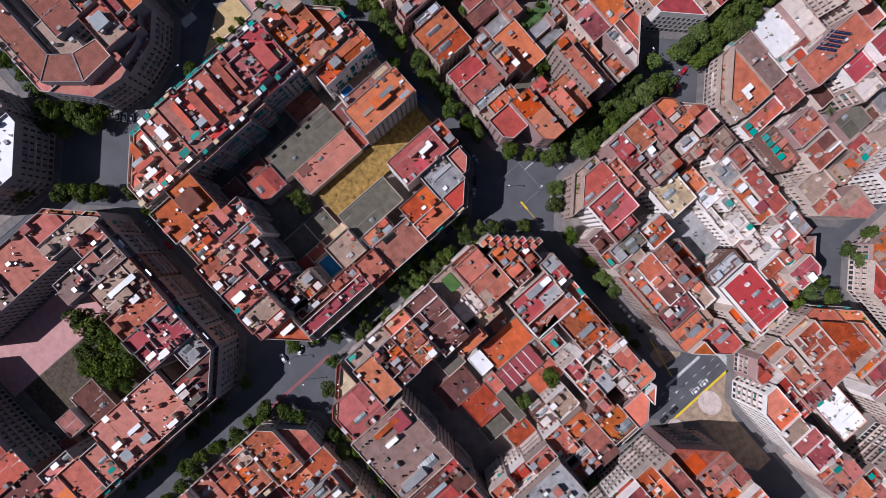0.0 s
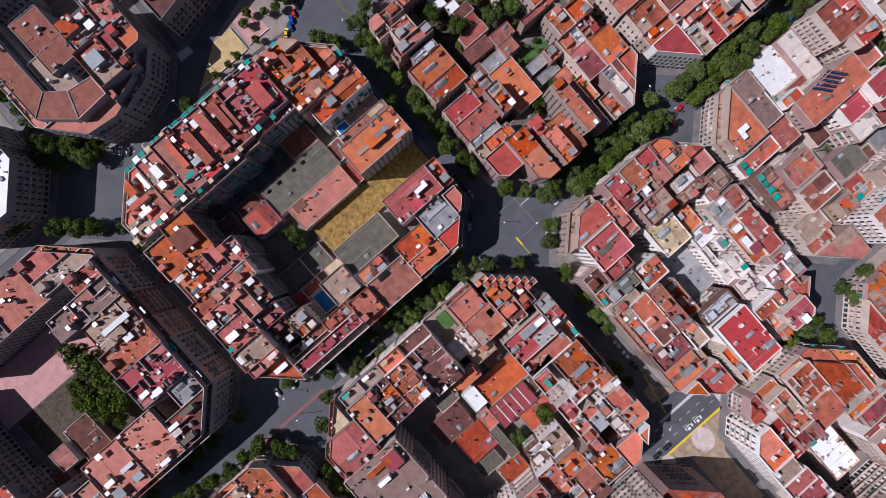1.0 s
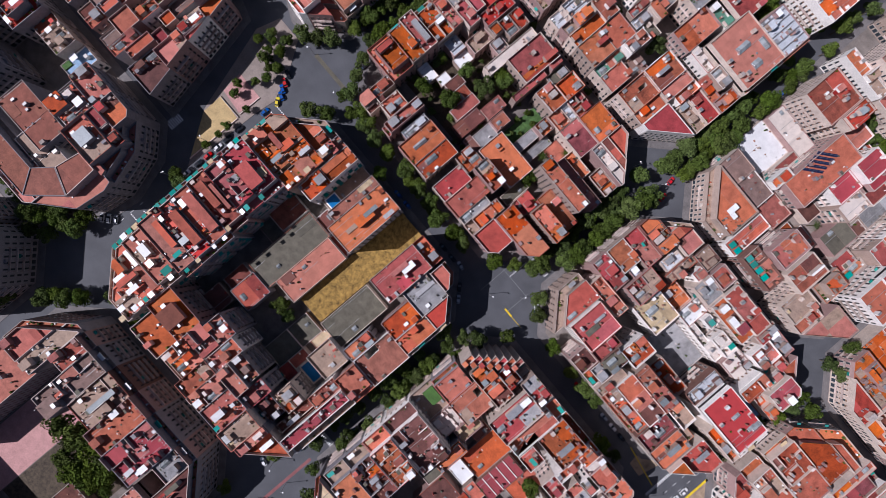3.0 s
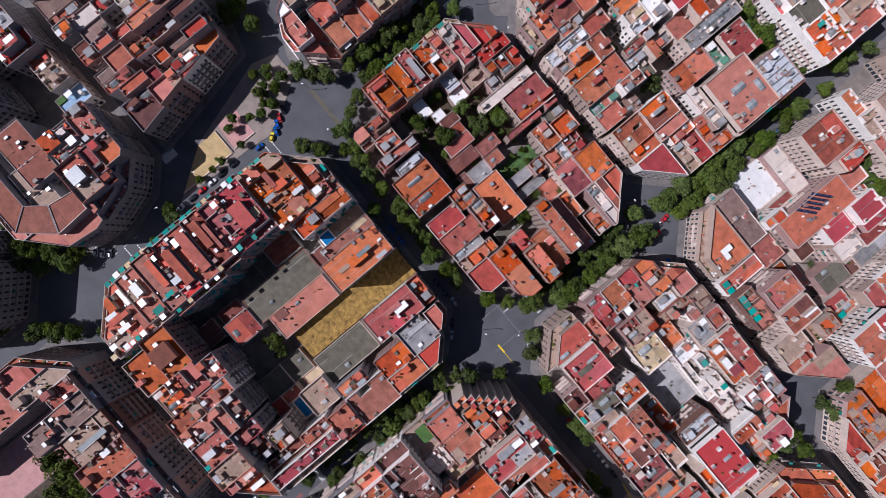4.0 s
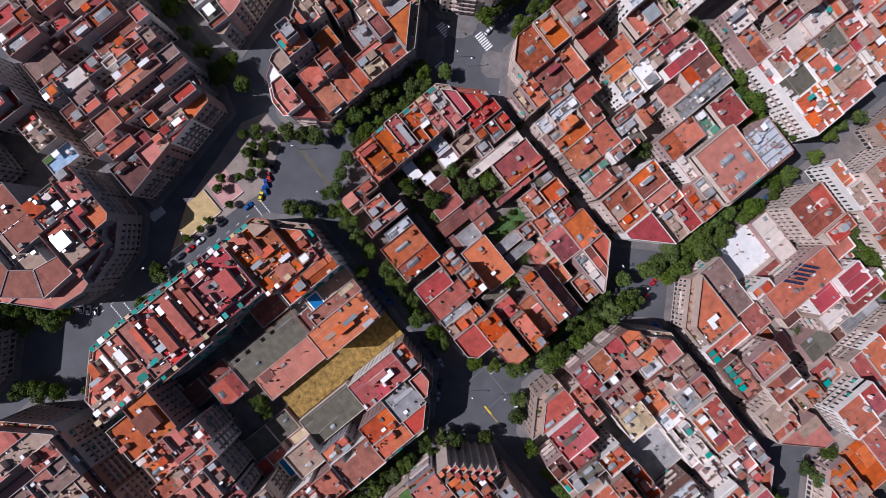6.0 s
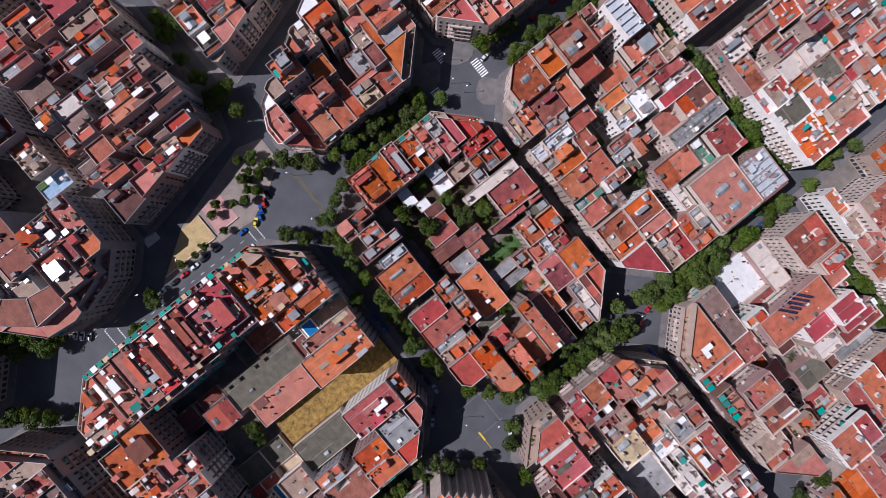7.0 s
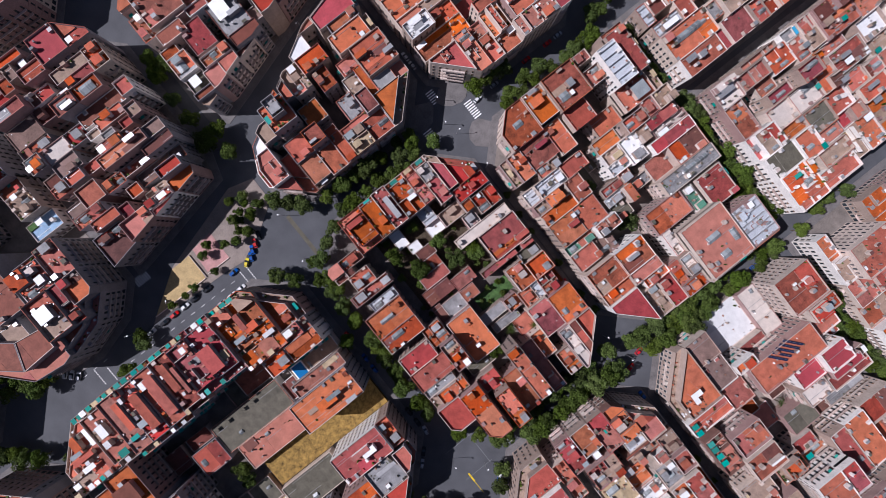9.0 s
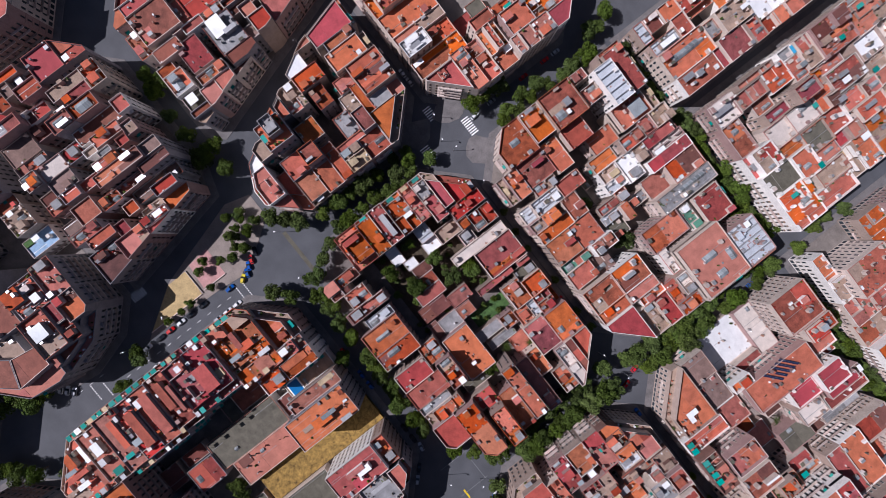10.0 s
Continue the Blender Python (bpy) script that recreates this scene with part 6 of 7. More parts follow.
item("s", "-", -102.6, -100.8, 146.3, 150.3)
item("w", "W", -103.5, -102, 162, 166)
item("w", "W", -97.7, -95.9, 167.9, 174.3)
item("g", "-", -89, -86.7, 141.9, 147.2)
item("g", "-", -82.3, -78.6, 138.7, 142.5)
item("r", "M", -84.9, -83.4, 152.6, 157.8)
item("d", "-", -84.6, -83.3, 150.1, 151.6)
item("m", "G", -76.2, -74.4, 156.2, 161.7)
item("w", "W", -69.9, -67.1, 151.5, 154.6)
item("r", "R", -50.7, -48.9, 144.1, 148.4)
item("d", "-", -25.2, -23.5, 145.5, 149.5)
item("w", "W", -24.8, -23.1, 154.3, 159.7)
item("w", "W", -4, -2.2, 143.1, 148.7)
item("m", "G", -79.8, -73.7, 198.1, 204.6)
item("w", "W", -57.6, -55.8, 197.2, 202)
item("s", "-", -39, -36.9, 195.8, 208.7)
item("s", "-", -11.6, -8.6, 184.2, 190.3)
item("s", "-", -8.4, -3.2, 194.1, 196.9)
item("s", "-", -3, 0.3, 185.5, 189.7)
item("g", "-", -27.6, -25.9, 191.8, 194.8)
item("w", "W", -151.7, -149.8, 61.8, 66.4)
item("r", "P", -146.3, -144.5, 61.6, 67.3)
item("m", "G", -140.5, -139.5, 81.5, 84.7)
item("w", "W", -136.8, -135, 79.2, 82.9)
item("s", "-", -131.5, -129.7, 107.5, 111.9)
item("m", "G", -151.4, -149.6, 126.2, 130.5)
item("m", "G", -147.5, -146.4, 123.6, 128.4)
item("m", "G", -175.8, -174.5, 98.5, 102.5)
item("r", "O", -156.2, -154.4, 116.2, 121)
item("w", "W", -154.5, -152.7, 141, 146.9)
item("m", "G", -151.5, -149.7, 141.4, 146)
item("w", "W", -147, -145.2, 139.5, 143.9)
item("s", "-", -135.5, -133.7, 170.1, 175.2)
item("w", "W", -129.5, -127.1, 172.3, 175.5)
item("m", "G", -213.7, -212.5, 17.9, 21.5)
item("w", "W", -205.8, -204.1, 17, 22)
item("m", "G", -191.9, -189.6, 18.3, 26)
item("w", "W", -184.1, -181.5, 18.8, 22.1)
item("w", "W", -183.1, -181.3, 27, 31.7)
item("m", "G", -192, -188.2, 55.5, 61.9)
item("m", "G", -198.3, -195.7, 58.8, 62.5)
item("w", "W", -175.8, -174, 24.3, 28.5)
item("s", "-", -83.6, -81.8, 228.5, 242.2)
item("d", "-", -73.5, -71.7, 234.9, 237)
item("w", "W", -91.7, -89.3, 225.5, 232.7)
item("w", "W", -83.6, -81.8, 260.8, 264.7)
item("g", "-", -55.6, -53.1, 263.3, 265)
item("b", "-", -57.3, -53.7, 270.9, 272.1)
item("r", "T", -51.6, -48.9, 280.8, 285)
item("s", "-", -41.9, -39.8, 260.8, 266.3)
item("m", "G", -199.8, -198, 87.4, 92.7)
item("w", "W", -203.8, -202, 96.5, 98.4)
item("w", "W", -18, -16.1, 280.2, 285.9)
item("m", "G", -35.3, -33.5, 279.1, 284)
item("w", "W", -55.2, -52.5, 226.5, 234.5)
item("s", "-", 102.4, 104.2, 84.7, 88.4)
item("s", "-", 110.2, 112.1, 86.8, 90.3)


for number, (block, poly, z, tone) in enumerate(LOTS):
    if tone in "XVLE":
        ground_patch(block, poly, z, tone)
    else:
        house(block, poly, z, tone, number, *COATS[number])


def stepped_corner(x, y, z, count, pitch, deep):
    """A corner house whose top storey steps along the chamfered corner in small walled terraces, like the teeth of a saw."""
    root = tagged(new("corner_house"), "corner house with a sawtooth row of small walled roof terraces", "house", "houses round the blocks")
    root.location = (x, y, 0)
    for k in range(count):
        a, c = k * pitch, (k + 1) * pitch
        hi = (k + 1) * pitch
        q = [(a, hi - deep), (c, hi - deep), (c, hi), (a, hi)]
        top = z - 0.03 * k
        b = Build()
        ring_walls(b, q, inset(q, 0.2), 0.1, top + 1.1, top - 0.1)
        part("wall", b.done("wall", [WALL[0], COPING]), root)
        part("roof_terrace", Build().prism(inset(q, 0.19), top - 0.3, top).done("roof_terrace", [ROOF["OZOPZ"[k % 5]]]), root)
        part("roof_room", Build().box(a + 0.3, c - 0.2, hi - deep + 0.3, hi - deep + 2.1, top - 0.05, top + 1.9, 0).box(a + 0.2, c - 0.1, hi - deep + 0.2, hi - deep + 2.2, top + 1.9, top + 2.05, 1).done("roof_room", [WALL[3], ROOF["OPR"[k % 3]]]), root)


stepped_corner(12.4, 18.6, 22.0, 7, 2.35, 5.6)


# ---- trees ----
def crown_mesh(seed, r=4.0, h=5.2, n=2000):
    rng = random.Random(seed)
    lumps = [(rng.uniform(-0.6, 0.6) * r, rng.uniform(-0.6, 0.6) * r, rng.uniform(-0.3, 0.4) * h, rng.uniform(0.26, 0.5) * r) for _ in range(13)]
    lumps.append((0, 0, 0, r * 0.65))
    v, f = [], []
    for _ in range(n):
        x, y, zc, s = rng.choice(lumps)
        d = Vector((rng.gauss(0, 1), rng.gauss(0, 1), rng.gauss(0.25, 0.9))).normalized()
        c = Vector((x, y, zc)) + d * s * rng.uniform(0.72, 1.05)
        w = rng.uniform(0.22, 0.46)
        t = (d + Vector((rng.uniform(-0.7, 0.7), rng.uniform(-0.7, 0.7), rng.uniform(-0.4, 0.7)))).normalized()
        a = t.orthogonal().normalized()
        q = t.cross(a)
        k = len(v)
        v += [c + a * w, c + q * w * 0.7 + t * 0.08, c - a * w, c - q * w * 0.7 + t * 0.08]
        f.append((k, k + 1, k + 2, k + 3))
    return mesh("crown", v, f, LEAF)


def trunk_mesh(seed):
    rng = random.Random(seed)
    v, f = [], []

    def limb(p, q, r0, r1):
        d = (q - p).normalized()
        a = d.orthogonal().normalized()
        c = d.cross(a)
        k = len(v)
        for o, r in ((p, r0), (q, r1)):
            v.extend(o + a * r * math.cos(t) + c * r * math.sin(t) for t in (j * math.tau / 7 for j in range(7)))
        f.extend((k + j, k + (j + 1) % 7, k + 7 + (j + 1) % 7, k + 7 + j) for j in range(7))
    limb(Vector((0, 0, 0)), Vector((0.1, 0, 3.2)), 0.24, 0.17)
    for j in range(5):
        t = j * math.tau / 5 + rng.uniform(-0.4, 0.4)
        limb(Vector((0.1, 0, 3.0)), Vector((math.cos(t) * 1.7, math.sin(t) * 1.7, rng.uniform(5.2, 7.0))), 0.12, 0.04)
    return mesh("trunk", v, f, BARK)


def tree_prototype(name, label, group, seed):
    root = tagged(new(name), label, "tree", group)
    part("trunk", trunk_mesh(seed), root)
    part("crown", crown_mesh(seed), root, Matrix.Translation((0, 0, 6.2)))
    return root


STREET = [tree_prototype("street_tree", "leafy green plane tree with an uneven crown", "street trees", k) for k in range(6)]
SMALL = [tree_prototype("small_tree", "small bushy green tree with a dense crown", "small trees", k) for k in range(6, 9)]
PLANTED = {"street": 0, "small": 0}


def tree(x, y, size=1.0):
    kind, pool = ("small", SMALL) if size < 0.7 else ("street", STREET)
    k = PLANTED[kind]
    PLANTED[kind] += 1
    rng = random.Random(k * 7 + 1)
    s = size * rng.uniform(0.85, 1.15)
    m = Matrix.Translation((x, y, 0.0)) @ Matrix.Rotation(rng.uniform(0, 6.28), 4, "Z")
    ob = pool[k % len(pool)]
    if k < len(pool):
        ob.matrix_basis = m
    else:
        ob = copy_thing(ob, m)
    ob.scale = (s, s, s * rng.uniform(0.85, 1.05))


tree(-153.5, -85.6)
tree(-146.8, -76.1)
tree(-131.7, -114.5)
tree(-121, -102.4)
tree(-110.3, -90.2)
tree(-89.4, -79.1)
tree(-125.5, -26.3)
tree(-135.1, -66.3)
tree(-81.9, 49.8)
tree(-73.4, 48.6)
tree(-89.3, 50.5)
tree(-62.4, 50.2)
tree(-54.7, 49.8)
tree(-46.1, 48.7)
tree(-39, 45.7)
tree(-28.6, 48.5)
tree(-23.1, 48.5)
tree(-7.7, 53.8)
tree(-1.1, 59.5)
tree(7, 68.8)
tree(12.7, 77)
tree(5.1, 87)
tree(13, 86.7)
tree(6.1, 96.7)
tree(14, 99.1)
tree(9.5, 108)
tree(11.3, 114.7)
tree(5.6, 78.3)
tree(17.2, 58.1)
tree(23.1, 52.9)
tree(16.2, 152.2)
tree(13.6, 166.2)
tree(7.2, 164.4)
tree(19.5, 171.1)
tree(18, 145.6)
tree(20.8, 163.2)
tree(13.8, 26.6)
tree(21.1, 36.6)
tree(14.1, 13.9)
tree(51.9, 47.3)
tree(68.7, 47.5)
tree(83.9, 37.4)
tree(38.2, 48.6, 0.9)
tree(60.8, 47.6, 0.95)
tree(92.9, 38.4, 0.9)
tree(6.6, -5.5)
tree(8.4, 2)
tree(7.9, -13.9)
tree(10.1, -21.7)
tree(8.5, -43.6)
tree(11.6, -32.8)
tree(10.5, -48.6)
tree(-7, -71.7)
tree(-3.2, -63.9)
tree(9.7, -64.1)
tree(17.5, -74.3)
tree(7.2, -103.7)
tree(11.5, -94.7)
tree(16.9, -91.5)
tree(33.6, -85.5)
tree(41.2, -87.3)
tree(46.5, -83.3)
tree(6.7, -116.1)
tree(4.3, -126.6)
tree(2.2, -134.3)
tree(2.6, -141)
tree(-74.4, -128.7, 1.5)
tree(-65.3, -130, 1.5)
tree(-63, -123.3, 1.5)
tree(-55.3, -139.7, 1.5)
tree(-48.3, -132.7, 1.5)
tree(-50.9, -124.1, 1.5)
tree(-42.1, -137.5, 1.0)
tree(-48.3, -30.1)
tree(-53.9, -29.2)
tree(78.2, 0.9)
tree(79, -14.7)
tree(128.2, 113)
tree(128.6, 120.2)
tree(128.6, 105.2)
tree(136.1, 118.1)
tree(134.1, 92.6)
tree(133, 140.3)
tree(127.6, 151.2)
tree(125.5, 139.3)
tree(17, 123.1)
tree(127.2, -15.9)
tree(126.3, -23.4)
tree(-145.3, 42, 0.6)
tree(-138.4, 42.5, 0.6)
tree(-139.4, 34.3, 0.6)
tree(-132.1, 36, 0.6)
tree(-138.9, 47.3, 0.6)
tree(-138.2, 18.5, 0.6)
tree(-135.2, 53.3)
tree(-130.6, 57.2)
tree(-125.4, 62)
tree(-114.3, 74.3)
tree(-111.2, 65.8)
tree(-107.4, 59.8)
tree(-103.3, 53.5)
tree(-109.3, 34.2)
tree(-103.1, 39.8)
tree(-94.5, 51.1)
tree(-69.3, 39.5)
tree(-122.8, 80.9)
tree(-122.4, 91.1)
tree(-115, 92.9)
tree(-112.5, 100)
tree(-109.7, 107.6)
tree(-117.1, 106.6)
tree(-118.8, 114.6)
tree(-113.9, 79.9)
tree(-163.1, 51.7)
tree(-172.7, 53.5)
tree(-207.6, 49.1)
tree(-206.7, 53.4)
tree(-213.8, 49.7)
tree(-172.7, 49.6)
tree(-122.1, 156.1)
tree(-121.6, 150.2)
tree(-119.9, 165.1)
tree(-123.2, 160.6)
tree(-110.1, 162.1)
tree(-111.6, 170)
tree(-111, 178.8)
tree(-108.2, 194.4)
tree(-107.6, 203.2)
tree(-115.1, 215.1)
tree(-118, 221.1)
tree(-115.4, 209.9)
tree(-48, 207.7)
tree(-42.3, 210.3)
tree(-34.3, 211.5)
tree(-27.3, 212.6)
tree(-21.6, 213)
tree(-13.8, 215.1)
tree(-55.6, 207.8)
tree(-62, 207.4)
tree(-68.2, 207.4)
tree(4.1, 228.8)
tree(17.8, 228.2)
tree(15.1, 207.8)
tree(15.8, 214.3)
tree(16.7, 190.5)
tree(15.8, 175.3)
tree(12.9, 161.6)
tree(10.4, 170.4)
tree(12.1, 156.5)
tree(17.6, 167.5)
tree(13.7, 247.4)
tree(16.1, 255.3)
tree(13.7, 238.4)
tree(56.7, 212.8)
tree(65.7, 215.2)
tree(76.3, 217.1)
tree(55.5, 219.5)
tree(85.7, 216.6)
tree(-34.3, 167.5)
tree(-57, 162)
tree(-85.1, 78.6)
tree(-73.7, 83.4)
tree(-79, 98.2)
tree(-67.8, 98.7)
tree(-68.1, 108.2)
tree(-64.5, 106.9)
tree(-26.4, 88.2)
tree(-121.5, -27.3)
tree(-115.8, -39.3)
tree(-93.6, -76.4)
tree(-101.7, -78.7)
tree(-147.6, -81.6)
tree(-143.1, -77.9)
tree(-138.1, -75.6)
tree(-146.2, -87.2)
tree(-140, -83.5)
tree(-143.1, -73.4)
tree(-118.7, -98.5)
tree(-113.6, -95.3)
tree(-134.5, -73.1)
tree(-67.1, -126, 1.5)
tree(-57.1, -126.2, 1.5)
tree(-61.5, -137.7, 1.5)
tree(-47.4, -129, 1.5)
tree(-48.2, -139.4, 1.1)
tree(-79.5, 94.7, 0.32)
tree(-71, 96.9, 0.37)
tree(-78.1, 82.9, 0.39)
tree(-53.7, 107, 0.32)
tree(-45.7, 96.5, 0.33)
tree(-75.4, 75.2, 0.47)
tree(-48.3, 107.4, 0.45)
tree(-69.3, 104.4, 0.51)
tree(-57, 108.4, 0.52)
tree(-68.3, 79.7, 0.49)
tree(-75.9, 103.2, 0.38)
tree(-55.1, 75.7, 0.34)
tree(-59.4, 74.4, 0.37)
tree(-49, 102, 0.4)
tree(-93.6, 76.3, 0.42)
tree(-73.1, 98.7, 0.42)
tree(-80.4, 78.6, 0.38)
tree(-42.6, 105.9, 0.49)
tree(-83.1, 84.6, 0.36)
tree(-78.6, 106.7, 0.4)
tree(-60.2, 105, 0.5)
tree(-91.4, 78.8, 0.48)
tree(-89.4, 93.1, 0.37)
tree(-56.9, 87.7, 0.35)
tree(-90.3, 90.1, 0.48)
tree(-43.5, 99.4, 0.3)



def row_of_trees(ax, ay, bx, by, gap=8.0, size=1.0, seed=1):
    rng = random.Random(seed)
    n = max(1, int(math.hypot(bx - ax, by - ay) / gap))
    for k in range(n + 1):
        if rng.random() < 0.88:
            tree(ax + (bx - ax) * k / n + rng.uniform(-0.8, 0.8), ay + (by - ay) * k / n + rng.uniform(-1.2, 1.2), size * rng.uniform(0.85, 1.15))


# streets with rows of plane trees
row_of_trees(5, 64, 5, 126, 5.4, 1.05, 1)
row_of_trees(13, 66, 13, 124, 5.0, 1.1, 2)
row_of_trees(9.5, 138, 9.5, 176, 5.4, 1.1, 3)
row_of_trees(18, 142, 18, 170, 7, 1.0, 4)
row_of_trees(10, 180, 10, 212, 8, 0.9, 5)
row_of_trees(18.5, 178, 18.5, 212, 8, 0.85, 6)
row_of_trees(-104, 49, -22, 47, 7, 0.95, 7)
row_of_trees(1.5, -56, 1.5, 18, 8, 0.85, 8)
row_of_trees(8.5, -20, 8.5, 22, 8, 0.9, 9)
row_of_trees(-8, -165, -8, -98, 8, 0.9, 10)
row_of_trees(6, -165, 6, -100, 8, 0.9, 11)
row_of_trees(-123, 72, -123, 116, 7, 0.95, 12)
row_of_trees(-114, 78, -114, 122, 8, 0.9, 13)
row_of_trees(-100, 217.4, -66, 217.6, 4.4, 0.8, 14)
row_of_trees(-62, 219.8, 4, 219.8, 4.2, 0.95, 24)
row_of_trees(26, 219.5, 112, 219.5, 4.8, 0.9, 15)
row_of_trees(-107.5, 158, -107.5, 206, 7.5, 0.8, 16)
row_of_trees(-205, 48, -172, 46, 9, 0.95, 18)
row_of_trees(-225, -82, -150, -82, 9, 1.1, 19)
row_of_trees(30, -82, 110, -82, 8, 1.0, 20)
row_of_trees(123, 76, 123, 118, 9, 1.0, 21)

row_of_trees(-84, 133.2, -12, 133.6, 9, 0.5, 22)
row_of_trees(30, 129.8, 100, 129.4, 12, 0.45, 23)


def palm(x, y, high):
    """A palm: slim trunk and a star of drooping feather leaves."""
    rng = random.Random(int(x * 10))
    root = tagged(new("palm_tree"), "green feather palm with a star-shaped crown", "tree", "palms")
    ring = [(math.cos(k * math.tau / 8), math.sin(k * math.tau / 8)) for k in range(8)]
    b = Build()
    for k in range(6):
        b.prism([(a * (0.26 - 0.015 * k), c * (0.26 - 0.015 * k)) for a, c in ring], high * k / 6, high * (k + 1) / 6)
    part("trunk", b.done("trunk", [BARK]), root)
    v, f = [], []
    for k in range(20):
        t = k * math.tau / 20 + rng.uniform(-0.1, 0.1)
        d, side = Vector((math.cos(t), math.sin(t), 0)), Vector((-math.sin(t), math.cos(t), 0))
        reach, lift = rng.uniform(2.2, 2.9), rng.uniform(0.2, 1.4)
        spine = [d * reach * s + Vector((0, 0, high + lift * math.sin(s * 2.4) - 1.3 * s * s)) for s in (j / 9 for j in range(10))]
        for j in range(1, 10):
            for sg in (-1, 1):
                p, o = spine[j], len(v)
                tip = p + side * sg * 0.55 * (1.15 - j / 12) + d * 0.25 - Vector((0, 0, 0.15))
                v += [p - d * 0.09, p + d * 0.09, tip]
                f.append((o, o + 1, o + 2))
    part("crown", mesh("crown", v, f, LEAF), root)
    root.location = (x, y, 0.3)


for x, y, high in ((-90.4, 93.3, 6.0), (-29.1, 99.1, 6.0), (-23.6, 108.0, 5.0), (73.7, 174.0, 5.0)):
    palm(x, y, high)


# ---- road markings, plaza ----
def marking(name, label, x0, x1, y0, y1, mat, z=0.012):
    me = Build().box(x0, x1, y0, y1, -0.02, z).done(name, [mat])
    return tagged(new(name, me), label, "road marking", kind="structure")


def zebra(x0, x1, y0, y1, along_x, stripe=0.5):
    """White stripes; along_x: the stripes run along x and follow one another along y."""
    lo, hi = (y0, y1) if along_x else (x0, x1)
    root = tagged(new("zebra_crossing"), "white painted zebra crossing on the asphalt", "road marking", kind="structure")
    u = lo
    while u + stripe <= hi:
        b = Build().box(x0, x1, u, u + stripe, -0.02, 0.012) if along_x else Build().box(u, u + stripe, y0, y1, -0.02, 0.012)
        part("stripe", b.done("stripe", [WHITEPAINT]), root)
        u += stripe * 2


def dashes(x, y0, y1, length=2.0, gap=3.5, width=0.15):
    root = tagged(new("lane_line"), "dashed white lane line on the asphalt", "road marking", kind="structure")
    y = y0
    while y < y1:
        part("dash", Build().box(x - width / 2, x + width / 2, y, y + length, -0.02, 0.012).done("dash", [WHITEPAINT]), root)
        y += length + gap


marking("yellow_line", "yellow painted kerb line along the road works", 132.9, 133.9, 18, 64, YELLOW, 0.16)
marking("yellow_arrow", "narrow yellow paint mark on the crossing", 12.4, 17, 43.3, 44.1, YELLOW)
marking("yellow_tail", "thin yellow paint line on the crossing", 17, 23.5, 43.5, 43.75, YELLOW)
marking("cycle_lane", "faded red cycle lane painted across the crossing", 6.2, 7.6, -112, -66, CYCLE)
zebra(119.2, 120.6, 38, 59, True, 0.45)
zebra(120.5, 131.5, 65.0, 67.8, False, 0.5)
zebra(-122.5, -114.2, 24.4, 24.9, False, 0.5)
zebra(-122.5, -114.8, 20.9, 21.4, False, 0.5)
zebra(-119.8, -112.0, 121.6, 126.0, False, 0.55)
zebra(-119.2, -110.4, 144.0, 147.8, False, 0.55)
zebra(-166, -163, 131.5, 138.5, True, 0.55)
zebra(-133, -126, 133.2, 137.0, False, 0.55)
zebra(-147, -143, -16.8, -9.8, True, 0.5)
zebra(-126.5, -119, -54.6, -54.1, False, 0.5)
zebra(-124, -117, -49.6, -49.1, False, 0.5)
zebra(2, 10, -56, -53.5, False, 0.5)
zebra(2.5, 3.0, 55, 67, True, 0.5)
zebra(9.5, 13.5, 66.5, 69.0, False, 0.4)
dashes(-119.8, -40, 18)
dashes(-127, -60, -44)
dashes(125, -60, 62)
dashes(128.6, -60, 62)
dashes(121.6, -60, 36)
WORN = material("worn_road_paint", (0.26, 0.26, 0.26), stain=0.4, vary=0)
for x in (-1.2, 14.0):
    marking("edge_line", "worn white line on the asphalt crossing", x, x + 0.14, 41, 56, WORN)
marking("edge_line", "worn white line on the asphalt crossing", -2, 15, 54.6, 54.74, WORN)
marking("new_asphalt", "darker strip of repaired asphalt on the plaza", -128, -106, 51.6, 53.4, ROOF["K"], 0.006)

# pavement that juts out into the crossing
for out in ([(-108.6, 138.8), (-105.4, 136.6), (-101.3, 136.9), (-97, 142), (-104, 151), (-107, 148.1), (-110.4, 145.4), (-110.8, 142.1)],
            [(-127.6, 134.6), (-124, 136.4), (-121.6, 139.4), (-120.4, 143.9), (-121.2, 147), (-124, 150), (-131, 148), (-131, 139)],
            [(-126.1, 132.5), (-128.8, 133.2), (-133, 124), (-126, 118), (-120.6, 121), (-120, 124.3), (-121.4, 128.6)]):
    tagged(new("pavement", Build().prism(out, -0.05, 0.15).done("pavement", [PAVING])), "grey paved pavement corner with a rounded kerb", "pavement", kind="structure")

# the small plaza in the wedge of the streets
OUT = [(-126.4, -22), (-125.2, 16), (-124, 25.5), (-130, 39), (-138, 51), (-150, 51), (-153, 40), (-141, 0)]
tagged(new("plaza", Build().prism(OUT, -0.05, 0.17).done("plaza", [PLAZA])), "light paved plaza in the wedge between two streets", "plaza", kind="structure")
tagged(new("sand_pit", Build().prism([(-128.5, -19), (-128.6, 8), (-140.6, 9.2), (-140.3, -1)], 0.1, 0.2).done("sand_pit", [SAND])), "yellow sand surface of a play area", "sand", kind="structure")
tagged(new("pink_paving", Build().prism([(-130, 10.2), (-129, 21.5), (-142.9, 21.8), (-141.6, 11.4)], 0.1, 0.2).done("pink_paving", [PINKPAVE])), "square of pink paving on the plaza", "paving", kind="structure")
